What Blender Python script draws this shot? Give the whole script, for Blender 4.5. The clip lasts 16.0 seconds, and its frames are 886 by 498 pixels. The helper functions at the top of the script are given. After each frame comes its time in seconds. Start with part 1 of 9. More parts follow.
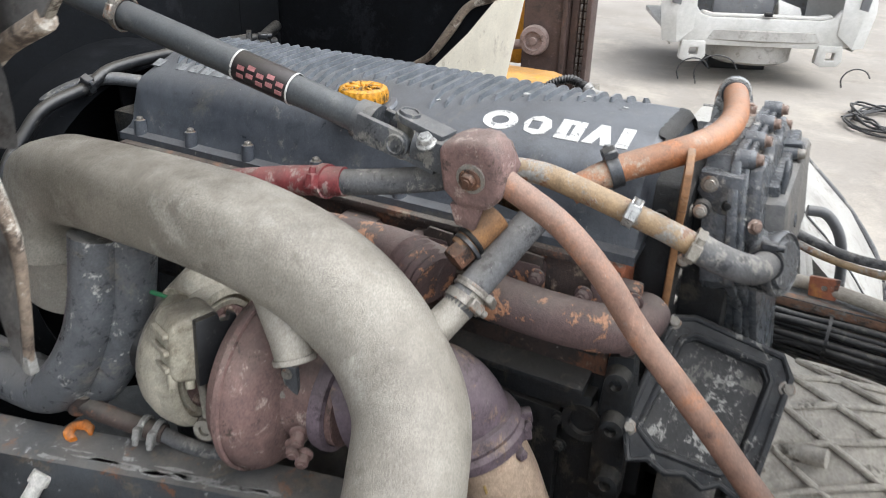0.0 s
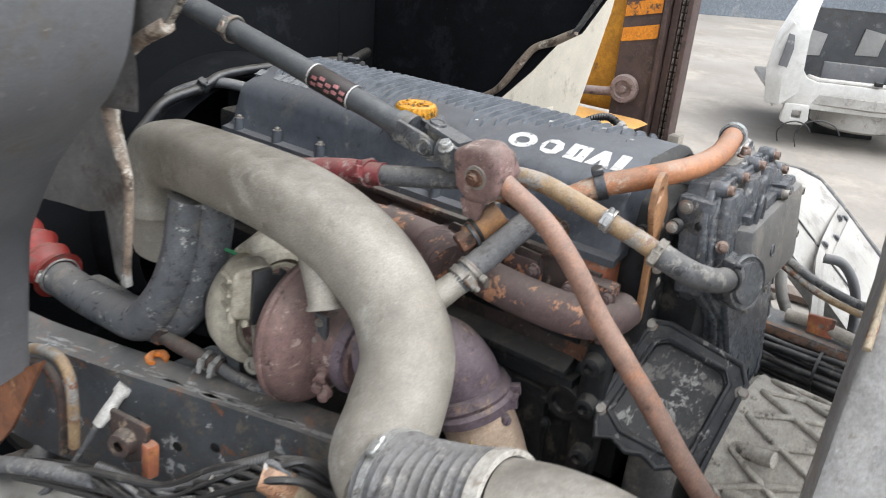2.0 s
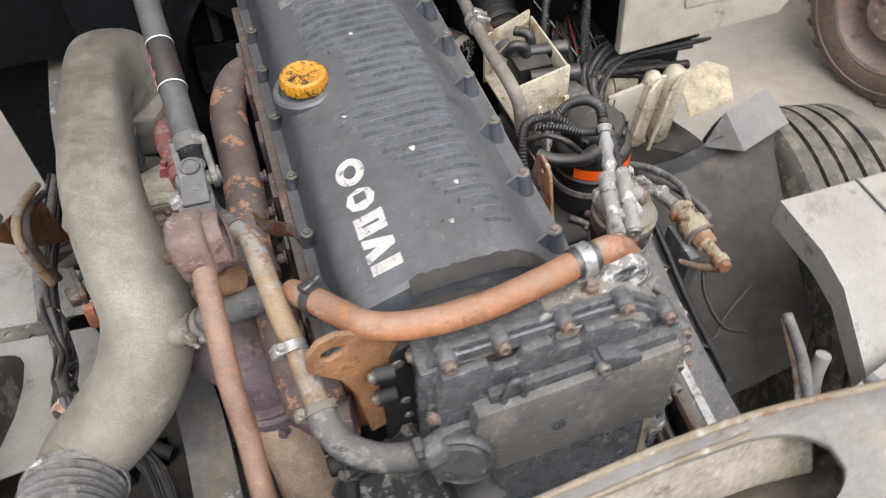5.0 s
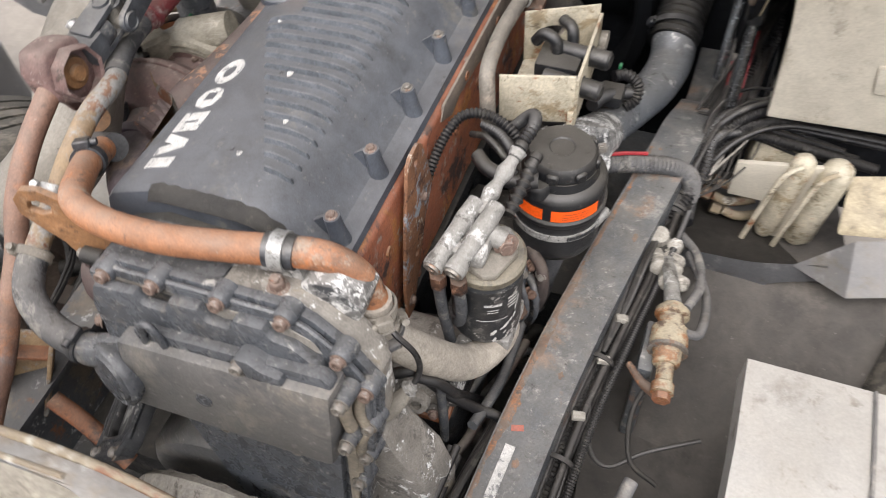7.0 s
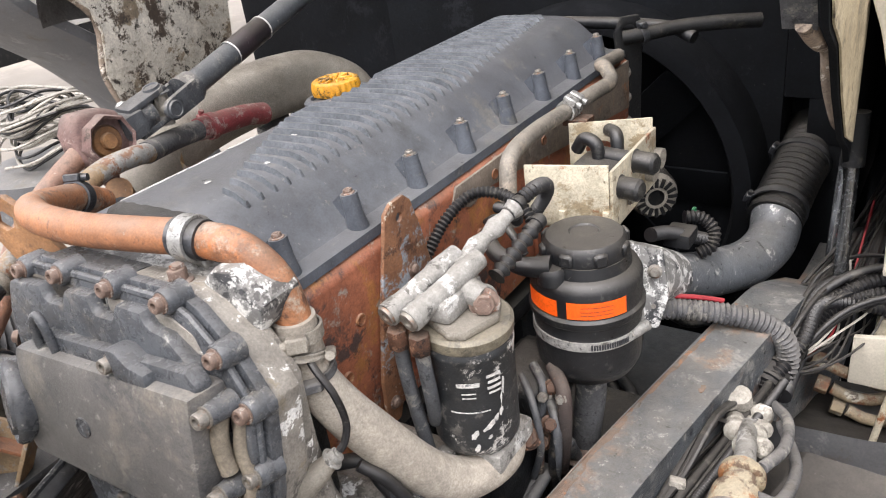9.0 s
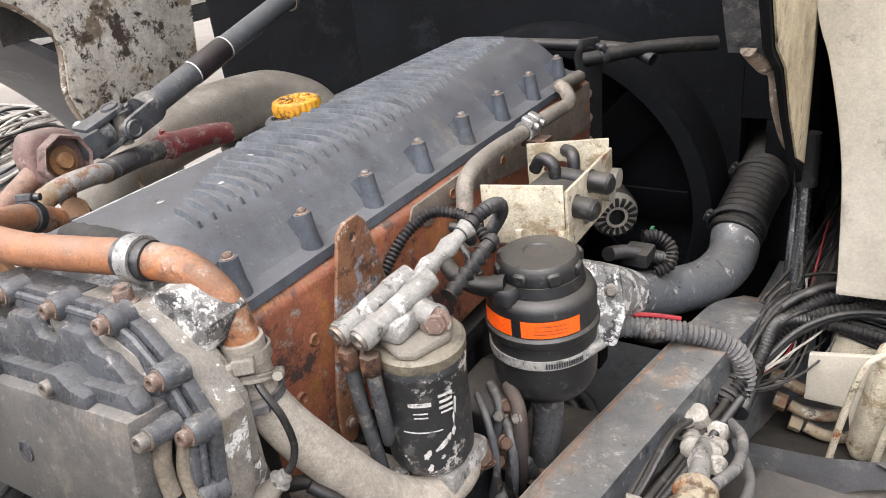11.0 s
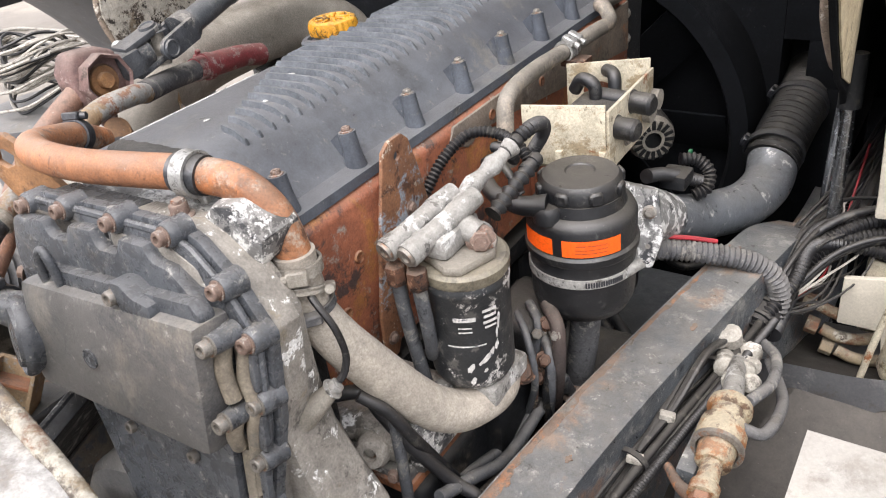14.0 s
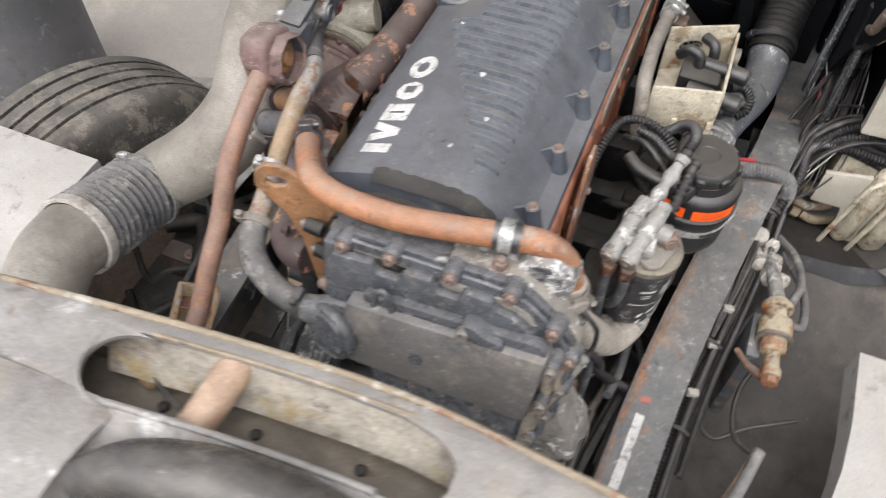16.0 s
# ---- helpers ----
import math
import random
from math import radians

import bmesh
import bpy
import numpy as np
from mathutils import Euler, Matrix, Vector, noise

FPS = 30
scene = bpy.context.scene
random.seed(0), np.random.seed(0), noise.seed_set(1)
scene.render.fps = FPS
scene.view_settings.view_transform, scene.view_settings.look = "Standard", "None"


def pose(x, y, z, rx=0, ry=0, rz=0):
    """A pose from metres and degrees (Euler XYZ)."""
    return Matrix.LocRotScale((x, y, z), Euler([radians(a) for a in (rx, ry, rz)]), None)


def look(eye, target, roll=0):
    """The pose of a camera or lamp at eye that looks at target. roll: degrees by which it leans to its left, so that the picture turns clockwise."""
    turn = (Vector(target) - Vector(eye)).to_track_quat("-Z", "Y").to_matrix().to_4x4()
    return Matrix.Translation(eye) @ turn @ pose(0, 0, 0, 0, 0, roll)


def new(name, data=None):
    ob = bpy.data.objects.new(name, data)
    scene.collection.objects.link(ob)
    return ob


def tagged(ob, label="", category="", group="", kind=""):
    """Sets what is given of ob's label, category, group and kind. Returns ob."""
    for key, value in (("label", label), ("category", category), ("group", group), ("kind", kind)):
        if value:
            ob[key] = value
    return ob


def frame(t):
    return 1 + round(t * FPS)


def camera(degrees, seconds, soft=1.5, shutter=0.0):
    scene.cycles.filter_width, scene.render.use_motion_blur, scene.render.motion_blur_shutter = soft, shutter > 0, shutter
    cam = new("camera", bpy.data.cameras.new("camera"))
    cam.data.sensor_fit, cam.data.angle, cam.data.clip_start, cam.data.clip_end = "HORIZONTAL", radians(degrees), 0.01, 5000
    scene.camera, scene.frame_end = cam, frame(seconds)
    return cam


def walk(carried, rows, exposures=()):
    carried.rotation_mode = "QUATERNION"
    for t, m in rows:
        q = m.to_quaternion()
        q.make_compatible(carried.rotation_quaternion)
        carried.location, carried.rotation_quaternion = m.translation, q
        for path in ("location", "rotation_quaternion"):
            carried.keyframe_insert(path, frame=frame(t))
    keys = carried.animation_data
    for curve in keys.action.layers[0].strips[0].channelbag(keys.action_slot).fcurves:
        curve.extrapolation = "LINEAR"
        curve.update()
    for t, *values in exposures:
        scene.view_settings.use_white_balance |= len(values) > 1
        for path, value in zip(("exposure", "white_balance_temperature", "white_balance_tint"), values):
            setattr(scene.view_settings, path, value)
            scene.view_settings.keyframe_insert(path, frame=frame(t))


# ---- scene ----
cam = camera(60.0, 16.0, soft=0.95, shutter=0.5)
PATH = [
    (0, (-1.11, -0.169, 1.713), (0.463, 0.687, 0.823), 1.5),
    (0.5, (-1.222, -0.196, 1.699), (0.392, 0.607, 0.832), 1.7),
    (0.9, (-1.276, -0.243, 1.702), (0.35, 0.515, 0.819), 2.0),
    (1, (-1.287, -0.28, 1.703), (0.328, 0.511, 0.826), 1.9),
    (1.2, (-1.305, -0.345, 1.720), (0.240, 0.565, 0.842), 0.8),
    (1.5, (-1.318, -0.381, 1.734), (0.16, 0.659, 0.878), 1.5),
    (1.7, (-1.293, -0.402, 1.738), (0.157, 0.700, 0.910), 2.0),
    (2, (-1.243, -0.403, 1.745), (0.227, 0.685, 0.934), 4.6),
    (2.2, (-1.175, -0.412, 1.723), (0.271, 0.729, 0.934), 3.3),
    (2.5, (-1.057, -0.414, 1.738), (0.099, 0.943, 0.833), 0.5),
    (2.7, (-0.932, -0.436, 1.784), (0.090, 0.984, 0.814), -6.5),
    (3, (-0.872, -0.434, 1.904), (0.162, 0.792, 0.709), -2.2),
    (3.2, (-0.796, -0.480, 1.940), (0.184, 0.756, 0.712), -1.8),
    (3.5, (-0.678, -0.52, 2.055), (0.166, 0.656, 0.675), -1.5),
    (6, (0.214, -0.541, 2.221), (0.14, 0.658, 0.622), -2.4),
    (6.2, (0.296, -0.519, 2.232), (0.132, 0.644, 0.613), -2.8),
    (6.5, (0.36, -0.465, 2.172), (0.131, 0.709, 0.57), -1.3),
    (7, (0.55, -0.413, 2.068), (0.042, 0.717, 0.498), -5.0),
    (7.3, (0.605, -0.390, 1.963), (-0.088, 0.759, 0.480), -8.4),
    (7.5, (0.636, -0.386, 1.898), (-0.163, 0.78, 0.483), -9.1),
    (7.7, (0.665, -0.391, 1.820), (-0.217, 0.835, 0.505), -8.8),
    (8, (0.705, -0.404, 1.755), (-0.253, 0.911, 0.591), -7.1),
    (8.5, (0.755, -0.402, 1.731), (-0.282, 0.994, 0.744), -7.8),
    (9, (0.767, -0.394, 1.71), (-0.3, 1.023, 0.787), -8.1),
    (9.5, (0.773, -0.388, 1.707), (-0.282, 1.06, 0.817), -7.8),
    (12, (0.8, -0.38, 1.711), (-0.222, 1.091, 0.821), -7.2),
    (12.5, (0.799, -0.387, 1.711), (-0.234, 1.064, 0.801), -7.6),
    (13, (0.791, -0.392, 1.707), (-0.25, 1.036, 0.768), -7.9),
    (13.5, (0.787, -0.4, 1.708), (-0.258, 0.991, 0.721), -8.1),
    (14, (0.777, -0.409, 1.705), (-0.262, 0.949, 0.666), -8.2),
    (14.5, (0.758, -0.418, 1.708), (-0.249, 0.923, 0.619), -8.0),
    (15, (0.662, -0.442, 1.847), (-0.235, 0.799, 0.561), -6.5),
    (15.2, (0.612, -0.459, 1.945), (-0.204, 0.710, 0.549), -5.0),
    (15.5, (0.499, -0.498, 2.093), (-0.131, 0.637, 0.572), 0.5),
    (15.7, (0.427, -0.532, 2.158), (-0.106, 0.576, 0.586), 0.9),
    (16, (0.315, -0.579, 2.201), (-0.131, 0.508, 0.582), 0.4),
]
walk(cam, [(t, look(eye, target, roll)) for t, eye, target, roll in PATH], exposures=[(0.0, 1.32, 6100, 8.5), (1.5, 1.25, 6100, 8.5), (2.0, 1.29, 6100, 9), (2.5, 1.24, 6250, 10.5), (3.0, 1.28, 6300, 11), (3.5, 1.08, 6300, 11.5), (6.5, 1.04, 6500, 13), (8.0, 1.34, 6500, 14), (9.5, 1.45, 6480, 14), (14.0, 1.45, 6450, 14), (15.2, 1.14, 6400, 13), (16.0, 1.03, 6350, 13)])

# ---------------------------------------------------------------- light
SUN_EL = radians(59)
world = bpy.data.worlds.new("hazy_sky")
scene.world = world
world.use_nodes = True
wn = world.node_tree.nodes
wl = world.node_tree.links
sky = wn.new("ShaderNodeTexSky")
sky.sky_type = "NISHITA"
sky.sun_disc = False
sky.sun_elevation = SUN_EL
sky.sun_rotation = radians(210)
sky.air_density, sky.dust_density, sky.ozone_density = 1.0, 2.5, 1.0
hazy = wn.new("ShaderNodeHueSaturation")
hazy.inputs["Saturation"].default_value = 0.25
hazy.inputs["Value"].default_value = 1.0
wl.new(sky.outputs["Color"], hazy.inputs["Color"])
wl.new(hazy.outputs["Color"], wn["Background"].inputs["Color"])
wn["Background"].inputs["Strength"].default_value = 0.149

sun = new("sun", bpy.data.lights.new("sun", "SUN"))
sun.data.energy = 1.65
sun.data.angle = radians(50)
sun.data.color = (1.0, 0.985, 0.965)
sun.matrix_world = look((1.7, -2.9, 5.6), (0, 0, 0))


# ---------------------------------------------------------------- materials
def lin(hexa):
    out = []
    for i in (0, 2, 4):
        c = int(hexa[i:i + 2], 16) / 255
        out.append(c / 12.92 if c <= 0.04045 else ((c + 0.055) / 1.055) ** 2.4)
    return (*out, 1.0)


def surf(name, a, b=None, scale=9.0, rough=0.6, metal=0.0, bump=0.25, grain=140.0, spots=(), gloss_var=0.12, soft=0.06, speckle=0.16, dust=0.35, fleck=0.5, mottle=0.26, spec=0.5, dust_tone="a29a8d"):
    """Two tones mixed by cloudy noise, mottling, grain, (colour, amount, scale) patches of dirt or wear, pale flecks, and dust that has settled on top."""
    m = bpy.data.materials.new(name)
    m.use_nodes = True
    n, l = m.node_tree.nodes, m.node_tree.links
    bsdf = n["Principled BSDF"]
    co = n.new("ShaderNodeTexCoord").outputs["Object"]

    def noise_at(sc, detail=6.0, dist=0.0, rgh=0.6):
        t = n.new("ShaderNodeTexNoise")
        t.inputs["Scale"].default_value = sc
        t.inputs["Detail"].default_value = detail
        t.inputs["Roughness"].default_value = rgh
        t.inputs["Distortion"].default_value = dist
        l.new(co, t.inputs["Vector"])
        return t.outputs["Fac"]

    def step(fac, lo, hi, to_lo=0.0, to_hi=1.0):
        r = n.new("ShaderNodeMapRange")
        r.inputs["From Min"].default_value, r.inputs["From Max"].default_value = lo, hi
        r.inputs["To Min"].default_value, r.inputs["To Max"].default_value = to_lo, to_hi
        l.new(fac, r.inputs["Value"])
        return r.outputs["Result"]

    def times(p, q):
        x = n.new("ShaderNodeMath")
        x.operation = "MULTIPLY"
        l.new(p, x.inputs[0])
        l.new(q, x.inputs[1])
        return x.outputs[0]

    def mix(fac, c1, c2, mode="MIX"):
        x = n.new("ShaderNodeMix")
        x.data_type, x.blend_type = "RGBA", mode
        if isinstance(fac, float):
            x.inputs["Factor"].default_value = fac
        else:
            l.new(fac, x.inputs["Factor"])
        for sock, c in ((x.inputs["A"], c1), (x.inputs["B"], c2)):
            if isinstance(c, tuple):
                sock.default_value = c
            else:
                l.new(c, sock)
        return x.outputs["Result"]

    ca = lin(a)
    cb = lin(b) if b else tuple(v * 0.75 for v in ca[:3]) + (1.0,)
    big = noise_at(scale)
    mid = noise_at(scale * 4.5 + 12, 10.0, 0.3, 0.72)
    fine = noise_at(grain * 1.6, 6.0, 0.0, 0.75)
    col = mix(step(big, 0.36, 0.64), ca, cb)
    for sc_col, amount, sc in spots:
        f = step(noise_at(sc, 12.0, 0.2, 0.76), 0.59 - amount, 0.59 - amount + soft * 0.8)
        col = mix(f, col, lin(sc_col))
    col = mix(1.0, col, step(mid, 0.34, 0.66, 1.0 - mottle, 1.0 + mottle), "MULTIPLY")
    col = mix(1.0, col, step(fine, 0.32, 0.68, 1.0 - speckle * 1.7, 1.0 + speckle * 1.7), "MULTIPLY")
    if fleck:
        col = mix(step(noise_at(95.0, 5.0, 0.2, 0.7), 0.66, 0.72, 0.0, fleck), col, lin("b4aea4"))
    if dust:
        up = n.new("ShaderNodeSeparateXYZ")
        l.new(n.new("ShaderNodeNewGeometry").outputs["Normal"], up.inputs[0])
        lying = times(step(up.outputs["Z"], 0.25, 1.0), step(noise_at(16.0, 8.0, 0.3, 0.65), 0.38, 0.66, 0.15, dust))
        col = mix(lying, col, lin(dust_tone))
    l.new(col, bsdf.inputs["Base Color"])
    l.new(step(mid, 0.3, 0.7, max(0.05, rough - gloss_var), min(1.0, rough + gloss_var)), bsdf.inputs["Roughness"])
    bsdf.inputs["Specular IOR Level"].default_value = spec
    bsdf.inputs["Metallic"].default_value = metal
    bp = n.new("ShaderNodeBump")
    bp.inputs["Strength"].default_value = min(1.0, bump * 2.3)
    bp.inputs["Distance"].default_value = 0.002
    both = n.new("ShaderNodeMath")
    both.operation = "ADD"
    l.new(fine, both.inputs[0])
    l.new(mid, both.inputs[1])
    l.new(both.outputs[0], bp.inputs["Height"])
    l.new(bp.outputs["Normal"], bsdf.inputs["Normal"])
    return m


# worn rib tops, lightened as a painted highlight so ribs show in flat light
RIB_WORN_LIT = surf("worn_highlit_rib_paint", "6b6e72", "505458", 30, 0.42, 0.0, 0.1, 260, [("434649", 0.06, 40)], soft=0.2, dust=0.08)
COVER = surf("slate_grey_paint", "50545a", "454950", 5, 0.37, 0.0, 0.10, 260, [("67655f", 0.015, 8), ("373b40", 0.03, 14), ("7d7a73", 0.0, 30)], soft=0.14, speckle=0.12, dust=0.16, spec=0.5)
CASE = surf("dark_grey_cast_paint", "54575b", "45484c", 7, 0.28, 0.0, 0.18, 220, [("7b766e", 0.03, 9), ("3e4043", 0.05, 18), ("aaa79f", 0.012, 60)], soft=0.12, speckle=0.18, dust=0.12, fleck=0.8)
CASE_TRAY = surf("dusty_grey_cover_paint", "6d6b69", "5a5957", 6, 0.42, 0.0, 0.14, 240, [("857f75", 0.07, 8), ("45474a", 0.05, 14), ("aaa79f", 0.014, 60)], soft=0.16, speckle=0.16, dust=0.1, fleck=0.9)
CASE_PEEL = surf("flaking_grey_paint_on_aluminium", "6b6a67", "545452", 8, 0.5, 0.1, 0.3, 200, [("3f4042", 0.05, 30), ("dad8d3", 0.06, 20)], soft=0.03, speckle=0.16)
CHEEK = surf("dusty_bare_casting", "a19b92", "87827a", 7, 0.45, 0.1, 0.3, 200, [("66625c", 0.05, 12), ("efeeea", 0.012, 24), ("8f8676", 0.03, 9)], soft=0.035, speckle=0.18)
RUST = surf("orange_rust", "96603f", "73482f", 12, 0.75, 0.0, 0.35, 200, [("b99169", 0.02, 14), ("4d3428", 0.05, 22)], soft=0.1)
RUST_RED = surf("red_brown_primer_rust", "a9684a", "8c543c", 6, 0.75, 0.0, 0.3, 200, [("a8703f", 0.045, 11), ("4a3934", 0.04, 13), ("9a9186", 0.02, 24)], soft=0.08)
RUST_PINK = surf("scaled_pinkish_rust", "80655f", "69544f", 10, 0.8, 0.0, 0.45, 180, [("a8968c", 0.03, 24), ("44372f", 0.025, 22)], soft=0.08)
MANIFOLD = surf("scaly_cast_manifold", "64504d", "4c3f3e", 9, 0.75, 0.0, 0.45, 180, [("3a302e", 0.04, 18), ("b58262", 0.035, 18)], soft=0.03)
HEAD_BROWN = surf("dark_brown_scorched_iron", "4a3b35", "37302d", 8, 0.75, 0.0, 0.4, 160, [("6e4a36", 0.04, 12), ("2a2523", 0.05, 18), ("8b7b68", 0.01, 22)], soft=0.08)
PURPLE = surf("heat_tinted_exhaust_steel", "71636a", "5a4e54", 7, 0.7, 0.2, 0.3, 150, [("8a7466", 0.05, 12), ("4d4246", 0.04, 20)])
PIPE = surf("orange_rusty_painted_pipe", "a5704c", "85593d", 9, 0.6, 0.0, 0.25, 220, [("a89c8b", 0.05, 7), ("ad6c40", 0.03, 12), ("5f4334", 0.035, 26)], soft=0.08, dust=0.45)
PIPE_TAN = surf("tan_rusty_pipe", "9a8262", "7e664b", 10, 0.7, 0.0, 0.3, 200, [("8d8b86", 0.09, 10), ("744a30", 0.05, 20)])
RUSTY_TAN = surf("ochre_rusty_fitting", "9a7148", "6f4f38", 14, 0.7, 0.1, 0.35, 200, [("4b382c", 0.04, 26), ("b39469", -0.01, 40)], soft=0.1)
DOWNPIPE = surf("pale_tan_sooted_pipe", "b8a28c", "9c8672", 5, 0.7, 0.0, 0.2, 180, [("8d7a86", 0.05, 6), ("7d6450", 0.03, 14)], soft=0.18)
STRUT = surf("brown_worn_tube", "8a6a59", "76584a", 7, 0.6, 0.0, 0.25, 220, [("7d8186", 0.055, 5), ("9a6440", 0.05, 11), ("b08d78", 0.0, 22), ("4d3a32", 0.0, 30)], soft=0.16)
ALU = surf("dull_cast_aluminium", "9d978c", "888277", 6, 0.5, 0.2, 0.3, 240, [("b8b3a9", 0.035, 9), ("7f796f", 0.035, 13), ("6b655b", 0.004, 26)], soft=0.16, speckle=0.2, mottle=0.13, dust=0.95, dust_tone="6c655b")
COMPRESSOR = surf("beige_cast_housing", "b3ac9b", "97907f", 8, 0.55, 0.1, 0.25, 220, [("7d7464", 0.035, 16), ("c9c3b4", 0.03, 12)], soft=0.1)
ALU_BRIGHT = surf("bright_scuffed_aluminium", "a19f9a", "85837e", 14, 0.5, 0.2, 0.35, 170, [("d0cfcb", 0.04, 22), ("4f4d4a", 0.035, 30)], soft=0.05)
ALU_GEARBOX = surf("dusty_gearbox_casting", "aca599", "928b80", 8, 0.6, 0.1, 0.4, 140, [("aaa497", 0.03, 15), ("5c564d", 0.035, 22)])
BLACK = surf("greasy_black_iron", "151617", "0e0f10", 9, 0.5, 0.0, 0.4, 140, [("35322c", 0.03, 20)], dust=0.08, fleck=0.2, spec=0.35)
BLOCK = surf("dark_block_paint", "1e2022", "151618", 8, 0.5, 0.0, 0.4, 140, [("3f3a33", 0.04, 18), ("0c0c0c", 0.05, 26)], dust=0.14, fleck=0.3, spec=0.4)
PLASTIC = surf("black_dusty_plastic", "1f2022", "17181a", 10, 0.38, 0.0, 0.12, 260, [("3c3b39", 0.02, 30)], dust=0.22, fleck=0.3)
RUBBER = surf("weathered_grey_rubber", "626263", "4d4d4e", 12, 0.8, 0.0, 0.3, 160, [("807d77", 0.05, 20), ("38383a", 0.05, 30)])
HOSE_TAN = surf("dusty_tan_rubber_hose", "ada598", "988f83", 7, 0.85, 0.0, 0.22, 200, [("b8b0a3", 0.05, 14), ("82796d", 0.025, 30)], soft=0.2)
RED_HOSE = surf("red_silicone_hose", "82383a", "6d3233", 12, 0.65, 0.0, 0.2, 200, [("95807a", 0.07, 20)])
STEER = surf("grey_steel_shaft", "585a5d", "46484b", 10, 0.5, 0.2, 0.2, 200, [("7d7b76", 0.05, 26), ("303234", 0.03, 30)])
ZINC = surf("zinc_clamp_steel", "b5b4b0", "92918d", 25, 0.33, 0.45, 0.1, 200, [("6c6963", 0.02, 40)], dust=0.1)
CLAMP_DARK = surf("dark_clamp_steel", "4e5054", "3c3e41", 25, 0.42, 0.6, 0.1, 200)
BOLT = surf("worn_bolt_steel", "95918a", "736c63", 40, 0.45, 0.5, 0.15, 300, [("8a6a55", 0.04, 60)])
BOLT_RUST = surf("rusty_bolt", "8c776b", "6b584e", 40, 0.6, 0.3, 0.3, 300, [("a9a29a", 0.04, 90), ("8a5a40", 0.03, 60)])
BRASS = surf("tarnished_brass", "6b4c3b", "4a352b", 30, 0.55, 0.4, 0.3, 260, [("2f2622", 0.07, 50), ("93705a", 0.03, 70)])
YELLOW = surf("oil_stained_yellow_plastic", "cf9523", "b57d18", 18, 0.45, 0.0, 0.15, 240, [("4f3a12", 0.07, 45)], dust=0.1, fleck=0.0)
WHITE_PRINT = surf("white_printed_ink", "cdcbc6", "b7b5b0", 40, 0.6, 0.0, 0.05, 300, [("6a6c6e", 0.035, 50)], fleck=0.0, dust=0.2)
MODEL_INK = surf("faded_grey_ink", "7d7f80", "65686a", 40, 0.6, 0.0, 0.05, 300, [("4c4f53", 0.05, 50)], fleck=0.0, dust=0.1)
CREAM = surf("cream_plastic", "c4bba6", "aea58f", 8, 0.55, 0.0, 0.15, 220, [("95866c", 0.05, 14), ("8a5634", 0.0, 22), ("6d6350", 0.01, 30)], dust=0.25)
CREAM_CAB = surf("dirty_cream_cab_paint", "c2bbab", "afa899", 3, 0.45, 0.0, 0.10, 150, [("9d9484", 0.03, 7), ("7b7266", 0.015, 14)], soft=0.15, mottle=0.09, speckle=0.08)
CAB_INNER = surf("muddy_cream_wheel_arch", "c2bcb0", "a69f92", 6, 0.75, 0.0, 0.4, 120, [("7a6d5b", 0.05, 9), ("44392f", 0.045, 15), ("2a241e", 0.03, 38)], soft=0.05)
# near-black stands in for the shade under the tilted cab
CAB_DARK = surf("shade_dark_cab_underside", "111316", "0b0c0e", 5, 0.95, 0.0, 0.2, 90, [("1b1c1f", 0.03, 6)], fleck=0.05, dust=0.0, spec=0.15)
RAIL_RUST = surf("brown_edge_rust", "7a5a45", "5f493b", 20, 0.75, 0.0, 0.4, 200, [("9a6238", 0.04, 30), ("6a6660", 0.06, 26), ("3f362f", 0.03, 34)])
OUTER_SKIN = surf("brown_grey_weathered_skin", "6a6764", "54514e", 4, 0.7, 0.0, 0.2, 150, [("7d766c", 0.04, 8), ("423b35", 0.04, 12)], soft=0.1)
TORN = surf("torn_brown_metal_edge", "9c8b79", "75675a", 14, 0.75, 0.0, 0.4, 160, [("c9c0b2", 0.03, 26), ("4f4339", 0.05, 22)])
ARCH_CREAM = surf("smoky_cream_arch_sheet", "b3a68a", "978a70", 5, 0.7, 0.0, 0.2, 130, [("4a4136", 0.06, 6), ("6f6553", 0.05, 14), ("2c2620", 0.02, 20)], soft=0.2)
CAB_GREY = surf("grey_dusty_fender_plastic", "6a6a6b", "5b5c5e", 4, 0.6, 0.0, 0.15, 150, [("8b8a88", 0.03, 9), ("5f5a53", 0.04, 12)], soft=0.12, mottle=0.09, speckle=0.08)
WHITE_GUARD = surf("dusty_white_mudguard", "a29f99", "8d8a84", 4, 0.6, 0.0, 0.15, 150, [("7b7771", 0.05, 10), ("6d6860", 0.012, 22)], soft=0.1, mottle=0.09, speckle=0.08)
RAIL = surf("chassis_grey_paint", "55595c", "464a4e", 5, 0.36, 0.0, 0.2, 200, [("81807c", 0.05, 15), ("7d6453", 0.05, 8), ("2c3035", 0.03, 24), ("a8a69f", 0.012, 60)], soft=0.10, speckle=0.2, fleck=0.9)
RAIL_SCUFF = surf("scuffed_chassis_paint", "525558", "414447", 6, 0.42, 0.0, 0.25, 180, [("665e54", 0.06, 7), ("b0b1b0", 0.010, 15), ("7a5138", 0.01, 20)], soft=0.05, fleck=0.8)
ORANGE = surf("orange_label", "ff6414", "f25a10", 20, 0.5, 0.0, 0.05, 200, dust=0.1, fleck=0.2, mottle=0.06)
OCHRE = surf("ochre_heat_stain", "a88d55", "8d7345", 20, 0.7, 0.0, 0.3, 200)
ORANGE_PAINT = surf("orange_wax_paint", "d9812a", "c26c1c", 30, 0.6, 0.0, 0.3, 200)
